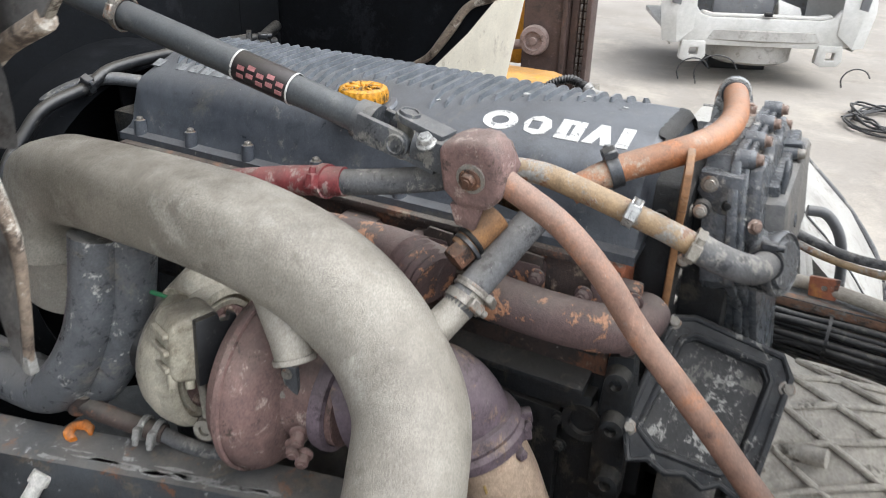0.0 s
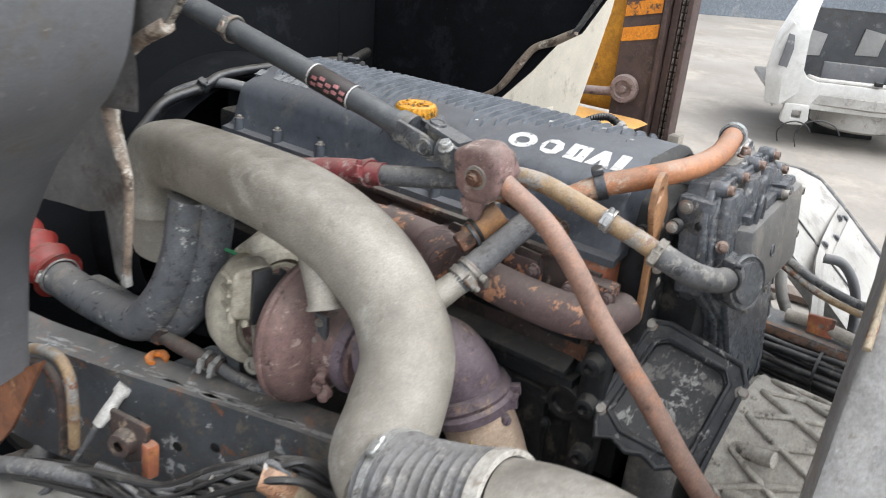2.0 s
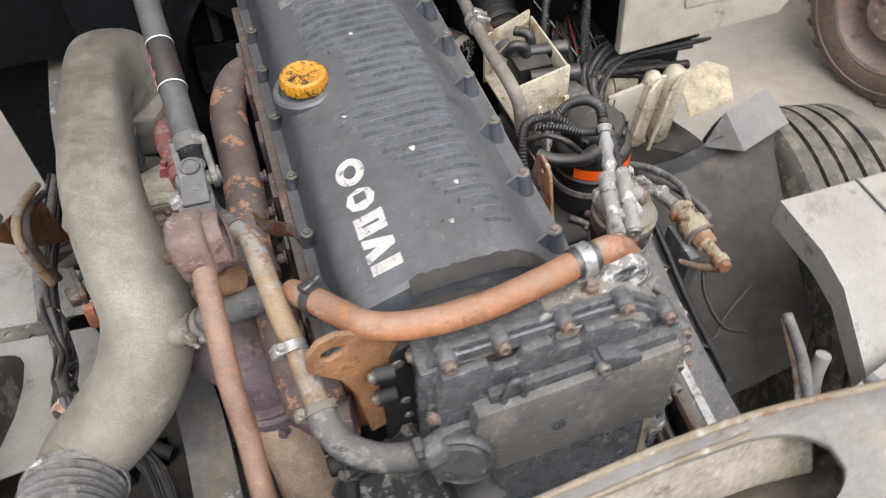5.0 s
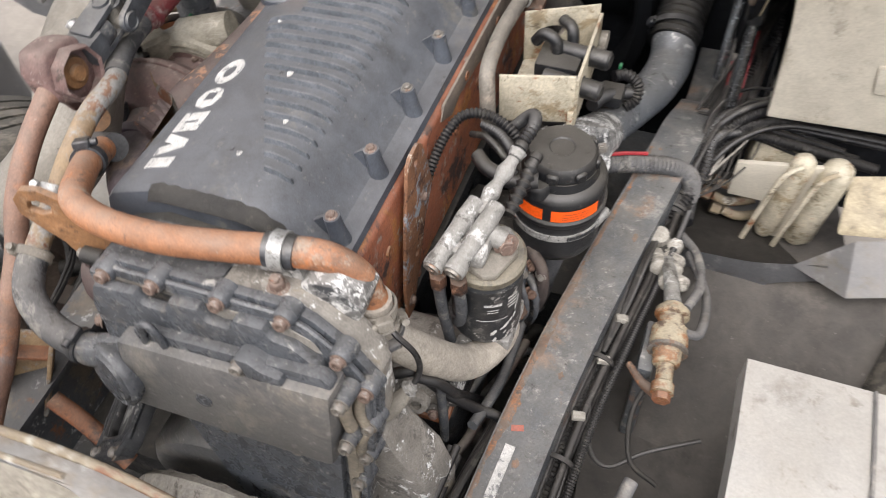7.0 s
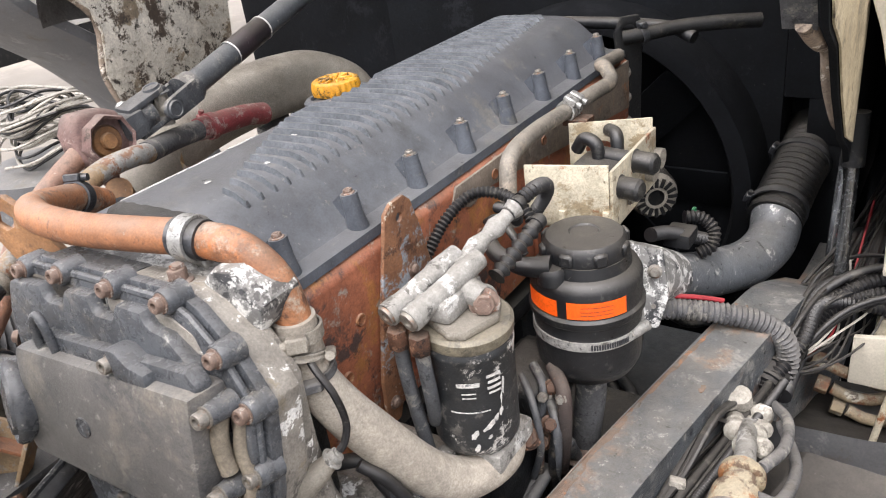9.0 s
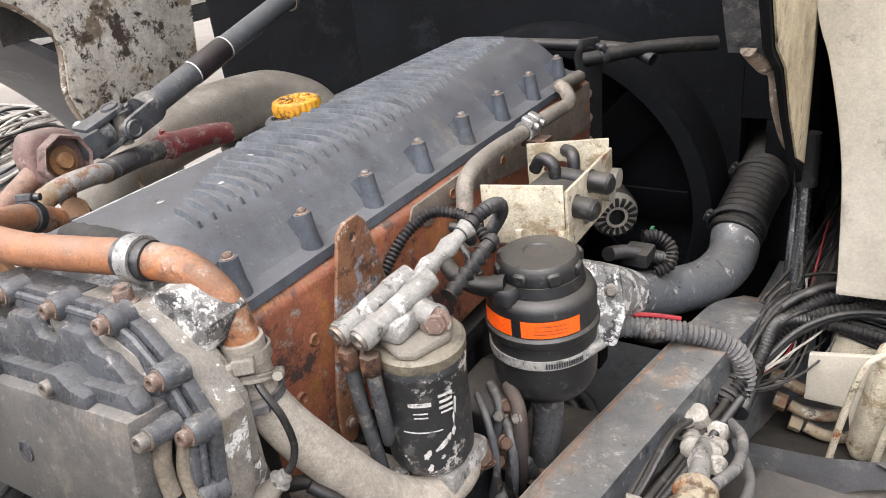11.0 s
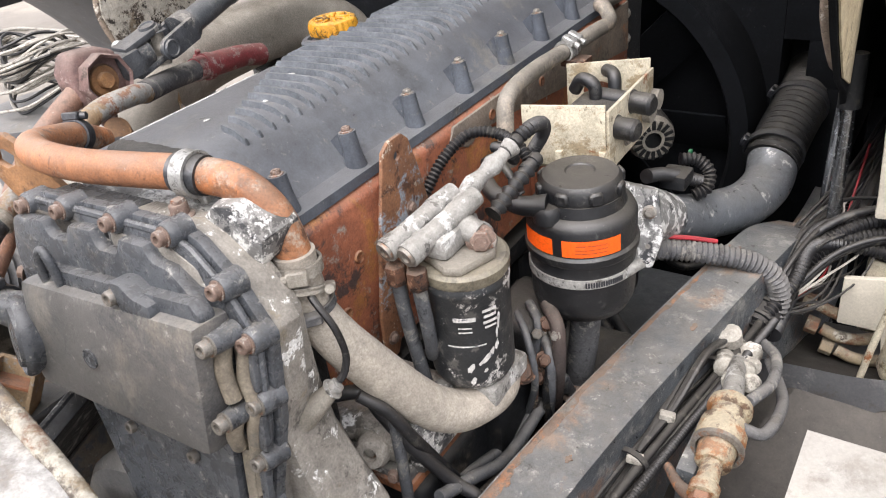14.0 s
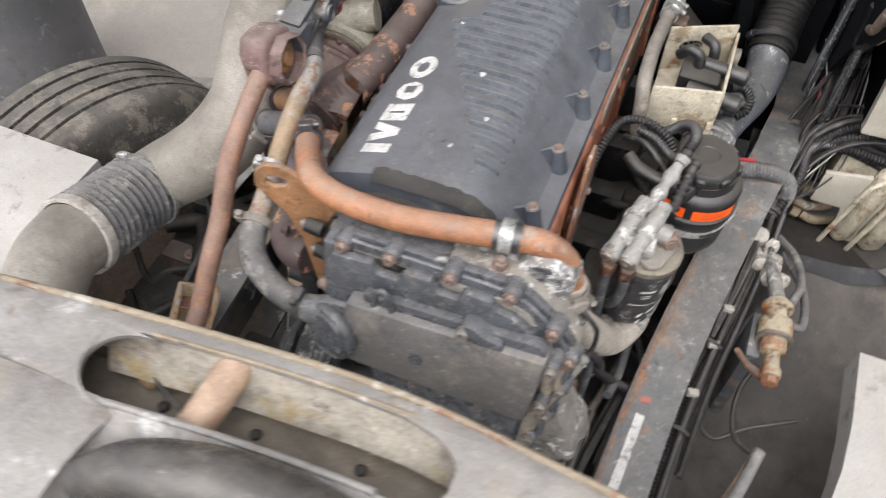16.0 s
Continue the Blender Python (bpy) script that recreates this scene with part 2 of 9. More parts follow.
TYRE = surf("dusty_tyre_rubber", "45433f", "37352f", 10, 0.85, 0.0, 0.3, 120, [("6b655b", 0.08, 14)])
GROUND = surf("dusty_concrete_yard", "918a81", "847d74", 0.7, 0.9, 0.0, 0.2, 40, [("a89f91", 0.08, 0.9), ("766c60", 0.04, 0.6), ("6c6257", 0.0, 2.6)], soft=0.3, speckle=0.04, dust=0.0, fleck=0.15, mottle=0.07)
WIRE_BLACK = surf("black_cable_sheath", "1f1f21", "161618", 20, 0.45, 0.0, 0.1, 200, [("46443f", 0.03, 30)], dust=0.1, fleck=0.2)
CONNECTOR = surf("dust_whitened_plastic", "aca79c", "8b867d", 16, 0.8, 0.0, 0.3, 180, [("6f6a62", 0.05, 24), ("d5d2ca", 0.04, 18)])
VALVE_RUST = surf("rust_streaked_cream_valve", "ab9f85", "8d8068", 14, 0.65, 0.0, 0.35, 160, [("c4bca8", 0.0, 16), ("8a5a32", 0.10, 18), ("56402e", 0.07, 30)], soft=0.08)
WIRE_RED = surf("red_wire", "a8202c", "8c1a24", 20, 0.45, 0.0, 0.05, 200, dust=0.1, fleck=0.2, mottle=0.06)
WIRE_PALE = surf("pale_wire", "b5b0a6", "98938a", 20, 0.6, 0.0, 0.2, 200, [("7d7468", 0.04, 40)])
GREEN = surf("green_plastic", "2f8a5a", "277049", 20, 0.45, 0.0, 0.05, 200, dust=0.1, fleck=0.2, mottle=0.06)
VAN_WHITE = surf("white_van_paint", "bdbbb6", "a8a6a0", 2, 0.45, 0.0, 0.1, 100, [("a39f97", 0.02, 5)], soft=0.15, mottle=0.09, speckle=0.08)
FORK_YELLOW = surf("worn_machine_yellow", "c78d22", "a8741a", 5, 0.55, 0.0, 0.2, 120, [("6d5330", 0.01, 12)], soft=0.1)
FORK_BROWN = surf("greasy_brown_mast", "4a3a30", "392c25", 6, 0.6, 0.1, 0.3, 110)
MAST_PLATE = surf("greasy_brown_mast_plate", "54443f", "463833", 4, 0.6, 0.1, 0.2, 110, [("6f605a", 0.04, 9), ("37302d", 0.04, 14)], soft=0.15)
HAZARD = surf("worn_orange_stripe_paint", "d98a1e", "c4761a", 10, 0.6, 0.0, 0.2, 120, [("5a4338", 0.05, 16)])
CHAIN = surf("bright_worn_chain_steel", "8d8680", "6b645f", 20, 0.45, 0.4, 0.2, 200)
PIVOT = surf("dusty_pinkish_iron", "8d7a74", "76655f", 8, 0.7, 0.0, 0.2, 140, [("5a4c47", 0.04, 14)])
HUB_BROWN = surf("dusty_brown_wheel", "6f6258", "5d5148", 6, 0.8, 0.0, 0.3, 90)
GLOSS_BLACK = surf("glossy_black_paint", "1e1f22", "17181a", 8, 0.25, 0.0, 0.1, 200, [("47453f", 0.03, 24)])
CHROME = surf("worn_chrome_rod", "c9ccd0", "a9adb2", 10, 0.2, 0.9, 0.05, 200, dust=0.1, fleck=0.2, mottle=0.06)
WHITE_TAPE = surf("grubby_white_tape", "d6d3cc", "bdb9b0", 18, 0.7, 0.0, 0.2, 180)
LETTER_DARK = surf("black_sticker_film", "1c1a1b", "2a2225", 20, 0.4, 0.0, 0.05, 200, dust=0.1, fleck=0.2, mottle=0.06)
PINK_INK = surf("pink_sticker_ink", "b07a7a", "8f5c5c", 30, 0.5, 0.0, 0.05, 200, dust=0.1, fleck=0.2, mottle=0.06)


# ---------------------------------------------------------------- mesh tools
def thing(name, at, label, category, group="", kind=""):
    ob = new(name)
    ob.empty_display_size = 0.05
    ob.location = at
    return tagged(ob, label, category, group, kind)


def finish(name, bm, material, smooth=True, angle=40):
    me = bpy.data.meshes.new(name)
    bmesh.ops.recalc_face_normals(bm, faces=bm.faces[:])
    bm.to_mesh(me)
    bm.free()
    if smooth:
        me.shade_smooth()
        me.set_sharp_from_angle(angle=radians(angle))
    if isinstance(material, (list, tuple)):
        for mm in material:
            me.materials.append(mm)
    else:
        me.materials.append(material)
    return me


def origin_of(ob):
    v = Vector((0, 0, 0))
    while ob is not None:
        v += ob.location
        ob = ob.parent
    return v


def part(name, bm, material, parent, label="", smooth=True, angle=40):
    """Links a bmesh whose corners are in world places as one mesh under a thing or part."""
    shift = origin_of(parent)
    for v in bm.verts:
        v.co -= shift
    ob = new(name, finish(name, bm, material, smooth, angle))
    ob.parent = parent
    if label:
        ob["label"] = label
    return ob


def solo(name, bm, material, label, category, group="", kind="", smooth=True, angle=40):
    return tagged(new(name, finish(name, bm, material, smooth, angle)), label, category, group, kind)


def axis_matrix(at, ahead, side=None):
    """z of the made thing points along ahead."""
    z = Vector(ahead).normalized()
    x = Vector(side) if side else (Vector((1, 0, 0)) if abs(z.x) < 0.9 else Vector((0, 1, 0)))
    x = (x - z * x.dot(z)).normalized()
    y = z.cross(x)
    m = Matrix((x, y, z)).transposed().to_4x4()
    m.translation = Vector(at)
    return m


def spline(points, n=8):
    """Catmull-Rom through rows of any length."""
    p = [np.array(q, float) for q in points]
    p = [2 * p[0] - p[1]] + p + [2 * p[-1] - p[-2]]
    out = []
    for i in range(1, len(p) - 2):
        for k in range(n):
            t = k / n
            a, b, c, d = p[i - 1:i + 3]
            out.append(0.5 * (2 * b + (c - a) * t + (2 * a - 5 * b + 4 * c - d) * t * t + (3 * b - a - 3 * c + d) * t ** 3))
    out.append(p[-2])
    return out


def tube(points, radius, seg=18, n=8, bm=None, caps=True, straight=False, flat=None, wall=0.0):
    """A pipe through points. radius: one number or one a point. flat: (across, along up) factors against world up for an oval section.
    wall: thickness of an open-ended pipe."""
    bm = bm or bmesh.new()
    rs = [radius] * len(points) if isinstance(radius, (int, float)) else list(radius)
    rows = [(*p, r) for p, r in zip(points, rs)]
    if flat:
        rows = [(*q, *f) for q, f in zip(rows, flat)]
    rows = [np.array(q, float) for q in rows] if straight else spline(rows, n)
    pts = [Vector(q[:3]) for q in rows]
    up = None
    rings = []
    for i, q in enumerate(rows):
        tan = (pts[min(i + 1, len(pts) - 1)] - pts[max(i - 1, 0)]).normalized()
        if flat:
            u = Vector((0, 0, 1)) - tan * tan.z
            if u.length < 0.15:
                u = up - tan * up.dot(tan) if up else Vector((0, 1, 0))
        elif up is None:
            u = Vector((0, 0, 1)) if abs(tan.z) < 0.9 else Vector((0, 1, 0))
            u = u - tan * u.dot(tan)
        else:
            u = up - tan * up.dot(tan)
        up = u.normalized()
        w = tan.cross(up)
        fa, fb, fp = (q[4], q[5], q[6]) if flat else (1.0, 1.0, 1.0)
        row = []
        for k in range(seg):
            c, s = math.cos(2 * math.pi * k / seg), math.sin(2 * math.pi * k / seg)
            row.append(bm.verts.new(pts[i] + w * (math.copysign(abs(c) ** fp, c) * q[3] * fa) + up * (math.copysign(abs(s) ** fp, s) * q[3] * fb)))
        rings.append(row)
    for a, b in zip(rings, rings[1:]):
        for k in range(seg):
            bm.faces.new((a[k], a[(k + 1) % seg], b[(k + 1) % seg], b[k]))
    if caps:
        bm.faces.new(rings[0][::-1])
        bm.faces.new(rings[-1])
    return bm


def lathe(profile, at=(0, 0, 0), ahead=(0, 0, 1), seg=32, bm=None, side=None):
    """Turns (radius, height) pairs about an axis."""
    bm = bm or bmesh.new()
    m = axis_matrix(at, ahead, side)
    rings = []
    for r, h in profile:
        if r < 1e-5:
            rings.append([bm.verts.new(m @ Vector((0, 0, h)))])
        else:
            rings.append([bm.verts.new(m @ Vector((r * math.cos(2 * math.pi * k / seg), r * math.sin(2 * math.pi * k / seg), h))) for k in range(seg)])
    for a, b in zip(rings, rings[1:]):
        for k in range(seg):
            k2 = (k + 1) % seg
            if len(a) == 1 and len(b) == 1:
                continue
            if len(a) == 1:
                bm.faces.new((a[0], b[k], b[k2]))
            elif len(b) == 1:
                bm.faces.new((a[k], a[k2], b[0]))
            else:
                bm.faces.new((a[k], a[k2], b[k2], b[k]))
    return bm


def box(lo, hi, bevel=0.0, m=None, bm=None, seg=2):
    """A box between two corners, edges rounded, moved by m."""
    own = bmesh.new()
    v = [own.verts.new((x, y, z)) for x in (lo[0], hi[0]) for y in (lo[1], hi[1]) for z in (lo[2], hi[2])]
    for f in ((0, 1, 3, 2), (4, 6, 7, 5), (0, 4, 5, 1), (2, 3, 7, 6), (0, 2, 6, 4), (1, 5, 7, 3)):
        own.faces.new([v[i] for i in f])
    if bevel:
        bmesh.ops.bevel(own, geom=own.edges[:], offset=bevel, segments=seg, affect="EDGES", profile=0.6)
    if m is not None:
        own.transform(m)
    return join(own, bm)


def join(own, bm):
    if bm is None:
        return own
    me = bpy.data.meshes.new("tmp")
    own.to_mesh(me)
    own.free()
    bm.from_mesh(me)
    bpy.data.meshes.remove(me)
    return bm


def prism(outline, depth, m, bevel=0.0, bm=None, holes=(), seg=2):
    """A plate: outline in the local xy plane, from z = 0 to depth, moved by m. holes: lists of outline points cut through."""
    own = bmesh.new()
    if holes:
        edges = []
        for loop in (outline, *holes):
            vs = [own.verts.new((x, y, 0)) for x, y in loop]
            edges += [own.edges.new((vs[i], vs[(i + 1) % len(vs)])) for i in range(len(vs))]
        bmesh.ops.triangle_fill(own, edges=edges, use_beauty=True)
        faces = own.faces[:]
    else:
        faces = [own.faces.new([own.verts.new((x, y, 0)) for x, y in outline])]
    ext = bmesh.ops.extrude_face_region(own, geom=faces)
    bmesh.ops.translate(own, vec=(0, 0, depth), verts=[g for g in ext["geom"] if isinstance(g, bmesh.types.BMVert)])
    bmesh.ops.recalc_face_normals(own, faces=own.faces[:])
    if bevel:
        rims = [e for e in own.edges if len(e.link_faces) == 2 and e.calc_face_angle(0) > 0.6]
        bmesh.ops.bevel(own, geom=rims, offset=bevel, segments=seg, affect="EDGES", profile=0.6)
    own.transform(m)
    return join(own, bm)


def ring_points(r, n=24, cx=0.0, cy=0.0, ry=None):
    return [(cx + r * math.cos(2 * math.pi * k / n), cy + (ry or r) * math.sin(2 * math.pi * k / n)) for k in range(n)]


BOLT_MESHES = {}


def bolt(parent, at, ahead, r=0.009, h=0.009, material=None, flange=True, name="bolt"):
    """One flanged hex bolt head; alike heads share their mesh."""
    material = material or BOLT
    key = (round(r, 4), round(h, 4), material.name, flange)
    if key not in BOLT_MESHES:
        bm = bmesh.new()
        if flange:
            lathe([(0, 0), (r * 1.35, 0), (r * 1.35, h * 0.18), (r * 1.05, h * 0.3), (0, h * 0.3)], seg=16, bm=bm)
        prism(ring_points(r, 6), h, Matrix.Identity(4), bevel=r * 0.12, bm=bm, seg=1)
        lathe([(0, h * 0.9), (r * 0.55, h * 0.9), (r * 0.5, h * 1.15), (0, h * 1.15)], seg=10, bm=bm)
        BOLT_MESHES[key] = finish("bolt", bm, material, True, 35)
    ob = new(name, BOLT_MESHES[key])
    ob.parent = parent
    ob.matrix_local = Matrix.Translation(-origin_of(parent)) @ axis_matrix(at, ahead)
    return ob


def cap_screw(parent, at, ahead, r=0.008, h=0.010, material=None, name="bolt"):
    """A socket-head screw on a washer; alike ones share their mesh."""
    material = material or BOLT
    key = ("cap", round(r, 4), round(h, 4), material.name)
    if key not in BOLT_MESHES:
        bm = lathe([(0, 0), (r * 1.3, 0), (r * 1.3, h * 0.14), (r * 0.98, h * 0.16), (r, h * 0.22), (r, h * 0.86), (r * 0.88, h), (r * 0.5, h), (r * 0.46, h * 0.5), (0, h * 0.5)], seg=18)
        BOLT_MESHES[key] = finish("cap_screw", bm, material, True, 35)
    ob = new(name, BOLT_MESHES[key])
    ob.parent = parent
    ob.matrix_local = Matrix.Translation(-origin_of(parent)) @ axis_matrix(at, ahead)
    return ob


def band(parent, at, ahead, r, width=0.012, material=None, screw=(0, 0, 1), name="hose_clamp", label=""):
    """A worm-drive clamp: a thin band with rolled edges and its screw housing."""
    bm = lathe([(r, -width / 2), (r + 0.003, -width / 2), (r + 0.0035, -width * 0.3), (r + 0.0022, 0), (r + 0.0035, width * 0.3), (r + 0.003, width / 2), (r, width / 2)], at, ahead, 28)
    z = Vector(ahead).normalized()
    s = Vector(screw) - z * Vector(screw).dot(z)
    s.normalize()
    m = axis_matrix(Vector(at) + s * (r + 0.006), z.cross(s), z)
    box((-width * 0.6, -0.005, -0.011), (width * 0.6, 0.006, 0.011), 0.002, m, bm, 1)
    lathe([(0, 0), (0.005, 0), (0.005, 0.008), (0, 0.008)], m @ Vector((0, 0, 0.011)), z.cross(s), 10, bm)
    return part(name, bm, material or ZINC, parent, label)


def corrugated(points, radius, pitch, depth, seg=14, bm=None):
    """Bellows or split loom: rings along a smooth line."""
    line = spline(points, 24)
    pts = [Vector(p[:3]) for p in line]
    s = [0.0]
    for a, b in zip(pts, pts[1:]):
        s.append(s[-1] + (b - a).length)
    count = max(2, int(s[-1] / pitch))
    rows, rs = [], []
    xs = np.array([list(p) for p in pts])
    for k in range(count * 4 + 1):
        u = k / (count * 4) * s[-1]
        rows.append(tuple(np.interp(u, s, xs[:, j]) for j in range(3)))
        rs.append(radius + (depth, 0.0, -depth, 0.0)[k % 4])
    return tube(rows, rs, seg, 1, bm, straight=True)


# ---------------------------------------------------------------- ground
def yard():
    bm = bmesh.new()
    bmesh.ops.create_grid(bm, x_segments=60, y_segments=60, size=1.0)
    for v in bm.verts:
        x, y = v.co.x, v.co.y
        v.co = Vector((math.copysign(abs(x) ** 3 * 400, x), math.copysign(abs(y) ** 3 * 400, y), 0.0))
        d = v.co.length
        v.co.z = -0.12 + (0.012 * noise.noise(v.co * 0.6) if d < 40 else 0.0)
    solo("ground", bm, GROUND, "dusty pale concrete yard with tracked dirt", "ground", kind="structure")


yard()


# ---------------------------------------------------------------- engine
ENGINE = thing("truck_engine", (0, 0.4, 0.45), "six-cylinder diesel truck engine, grey cover, rust-red head, stripped cab", "engine")

# block, sump and head
bm = box((-0.17, 0.06, 0.45), (0.17, 1.04, 1.06), 0.02)
block = part("engine_block", bm, BLOCK, ENGINE, "greasy black cast-iron block")
for k in range(6):
    for s in (-1, 1):
        part("side_panel", box((s * 0.1775 - 0.0125, 0.12 + 0.15 * k, 0.60), (s * 0.1775 + 0.0125, 0.24 + 0.15 * k, 0.97), 0.010), BLOCK, ENGINE)
part("deck_flange", box((-0.20, 0.07, 0.985), (0.20, 1.03, 1.02), 0.006), BLOCK, ENGINE)
part("side_ledge", prism([(0.0, 0.0), (0.05, 0.0), (0.05, 0.012), (0.0, 0.03)], 0.5, Matrix(((-1, 0, 0, -0.17), (0, 0, 1, 0.08), (0, 1, 0, 1.03), (0, 0, 0, 1))), 0.003), BLOCK, ENGINE)
bm = prism([(-0.175, 1.05), (0.20, 1.05), (0.205, 1.29), (0.19, 1.306), (-0.165, 1.236), (-0.175, 1.225)], 0.99, Matrix(((1, 0, 0, 0), (0, 0, 1, 0.055), (0, 1, 0, 0), (0, 0, 0, 1))), 0.006)
head = part("cylinder_head", bm, RUST_RED, ENGINE, "rust-red cylinder head side")

HEAD_DUSTY = surf("dusty_tan_casting", "85786a", "6c6258", 7, 0.75, 0.0, 0.3, 200, [("96653f", 0.03, 9), ("4c433c", 0.02, 16), ("a59d90", -0.01, 22)], soft=0.14)
band_top = [(0.43, 1.252), (0.47, 1.262), (0.55, 1.254), (0.66, 1.238), (0.78, 1.222), (0.92, 1.214), (1.035, 1.20), (1.035, 1.296), (0.40, 1.296), (0.385, 1.275)]
part("upper_casting", prism(band_top, 0.005, Matrix(((0, 0, 1, 0.2025), (1, 0, 0, 0), (0, 1, 0, 0), (0, 0, 0, 1))), 0.002), HEAD_DUSTY, ENGINE, "dusty tan upper step of the head")
for y, z in ((0.30, 1.262), (0.335, 1.205), (0.45, 1.20), (0.56, 1.215), (0.50, 1.275), (0.66, 1.268), (0.80, 1.26), (0.17, 1.22), (0.13, 1.16)):
    part("core_hole", lathe([(0.0, 0.0005), (0.0045, 0.0005), (0.0075, 0.0022), (0.0085, 0.0005), (0.0085, -0.004)], (0.2075 if z > 1.25 and y > 0.4 else 0.2045, y, z), (1, 0, 0), 14), RUST, ENGINE)
for y in (0.25, 0.62, 0.86):
    part("head_rib", box((0.200, y - 0.006, 1.06), (0.2085, y + 0.006, 1.21), 0.003), RUST_RED, ENGINE)
part("head_face", box((-0.183, 0.06, 1.052), (-0.1755, 1.04, 1.222), 0.003), HEAD_BROWN, ENGINE, "scorched brown exhaust face of the head")
# dark raised pads stand in for the shaded port recesses
for y in (0.12, 0.275, 0.43, 0.58, 0.73, 0.88):
    part("port_recess_pad", box((-0.190, y - 0.045, 1.085), (-0.182, y + 0.045, 1.135), 0.006), BLOCK, ENGINE)
    part("head_ledge", box((-0.196, y - 0.06, 1.150), (-0.182, y + 0.055, 1.162), 0.004), HEAD_BROWN, ENGINE)
part("flange_strip", box((-0.194, 0.10, 1.226), (-0.176, 1.03, 1.238), 0.004), HEAD_BROWN, ENGINE)
for y in (0.19, 0.335):
    part("clip", prism([(0.0, 0.0), (0.05, 0.0), (0.05, 0.035), (0.04, 0.045), (0.0, 0.042)], 0.006, Matrix(((0, 0, -1, -0.196), (1, 0, 0, y - 0.025), (0, 1, 0, 1.185), (0, 0, 0, 1))), 0.002), HEAD_BROWN, ENGINE)

# valve cover
PROFILE = [(-0.178, 1.236), (-0.178, 1.249), (-0.160, 1.253), (-0.152, 1.275), (-0.145, 1.322), (-0.138, 1.342), (-0.127, 1.354), (-0.110, 1.362), (-0.080, 1.3735),
           (-0.050, 1.3845), (-0.034, 1.3885), (0.03, 1.3905), (0.075, 1.3905), (0.095, 1.386), (0.112, 1.376), (0.140, 1.350), (0.157, 1.327), (0.170, 1.317), (0.197, 1.314), (0.199, 1.302)]
Y0, Y1 = 0.045, 1.045


def cover_z(x):
    return float(np.interp(x, [p[0] for p in PROFILE[3:-1]], [p[1] for p in PROFILE[3:-1]]))


bm = bmesh.new()
stations = [(Y0, 0.0, 0.30), (Y0 + 0.002, 0.35, 0.55), (Y0 + 0.006, 0.75, 0.8), (Y0 + 0.013, 0.95, 0.96), (Y0 + 0.022, 1.0, 1.0), (Y0 + 0.07, 1.0, 1.0), (0.5, 1.0, 1.0), (Y1 - 0.05, 1.0, 1.0), (Y1 - 0.02, 0.9, 0.95), (Y1 - 0.005, 0.5, 0.85), (Y1, 0.0, 0.6)]
rings = []
for y, f, g in stations:
    row = []
    for x, z in PROFILE:
        base = float(np.interp(x, [-0.178, 0.199], [1.245, 1.306]))
        row.append(bm.verts.new((x if z <= base + 0.012 else 0.01 + (x - 0.01) * (0.93 + 0.07 * f), y, z if z <= base + 0.012 else base + 0.012 + (z - base - 0.012) * f)))
    rings.append(row)
for a, b in zip(rings, rings[1:]):
    for k in range(len(a) - 1):
        bm.faces.new((a[k], a[k + 1], b[k + 1], b[k]))
for row in (rings[0], rings[-1]):
    bm.faces.new(row)
bm.faces.new([r[0] for r in rings] + [r[-1] for r in rings[::-1]])
cover = part("valve_cover", bm, COVER, ENGINE, "slate-grey ribbed valve cover", angle=28)

# ribs across the top
for k in range(40):
    y = 0.125 + 0.0228 * k
    if y > 0.99:
        break
    x0 = max(-0.085, min(0.088, 0.083 - (y - 0.11) * 0.55))
    if 0.43 < y < 0.60:
        x0 = -0.036
    x1 = 0.112 if y < 0.6 else 0.112 - 0.13 * (y - 0.6)
    n = 22
    bm = bmesh.new()
    w, h = 0.0031, 0.0078
    rows = []
    for i in range(n + 1):
        x = x0 + (x1 - x0) * i / n
        z = cover_z(x) - 0.001
        e = 0.0 if i in (0, n) else 1.0
        rows.append([bm.verts.new((x, y - w, z)), bm.verts.new((x, y - w * 0.5, z + h * e + 0.001)), bm.verts.new((x, y + w * 0.5, z + h * e + 0.001)), bm.verts.new((x, y + w, z))])
    for a, b in zip(rows, rows[1:]):
        for j in range(3):
            bm.faces.new((a[j], b[j], b[j + 1], a[j + 1]))
        bm.faces.new((a[0], a[3], b[3], b[0]))
    bm.faces.new(rows[0])
    bm.faces.new(rows[-1])
    part("rib", bm, RIB_WORN_LIT, cover, angle=20)

# black wavy-edged strip laid along the cover's rear edge
bm = bmesh.new()
rows = []
for i in range(61):
    x = -0.055 + 0.195 * i / 60
    wob = 0.004 * abs(math.sin(i * 0.37)) + 0.003 * noise.noise(Vector((i * 0.25, 1, 2)))
    rows.append([bm.verts.new((x, 0.064 + wob, cover_z(x) + 0.0012)), bm.verts.new((x, 0.056, cover_z(x) - 0.001)), bm.verts.new((x, 0.046, cover_z(x) - 0.012))])
for a, b in zip(rows, rows[1:]):
    for k in range(2):
        bm.faces.new((a[k], a[k + 1], b[k + 1], b[k]))
part("rear_edge", bm, BLACK, cover, "black scalloped strip along the rear edge")
for x, y, r in ((0.02, 0.30, 0.004), (0.06, 0.21, 0.003), (-0.06, 0.42, 0.004), (0.0, 0.62, 0.003), (0.05, 0.75, 0.0035), (0.03, 0.14, 0.003)):
    part("dropping", prism([(math.cos(i * 0.9) * r * (1 + 0.5 * (i % 2)), math.sin(i * 0.9) * r * 1.6) for i in range(7)], 0.0008, Matrix.Translation((x, y, cover_z(x) + 0.0006))), WHITE_PRINT, cover, "pale dried splash")

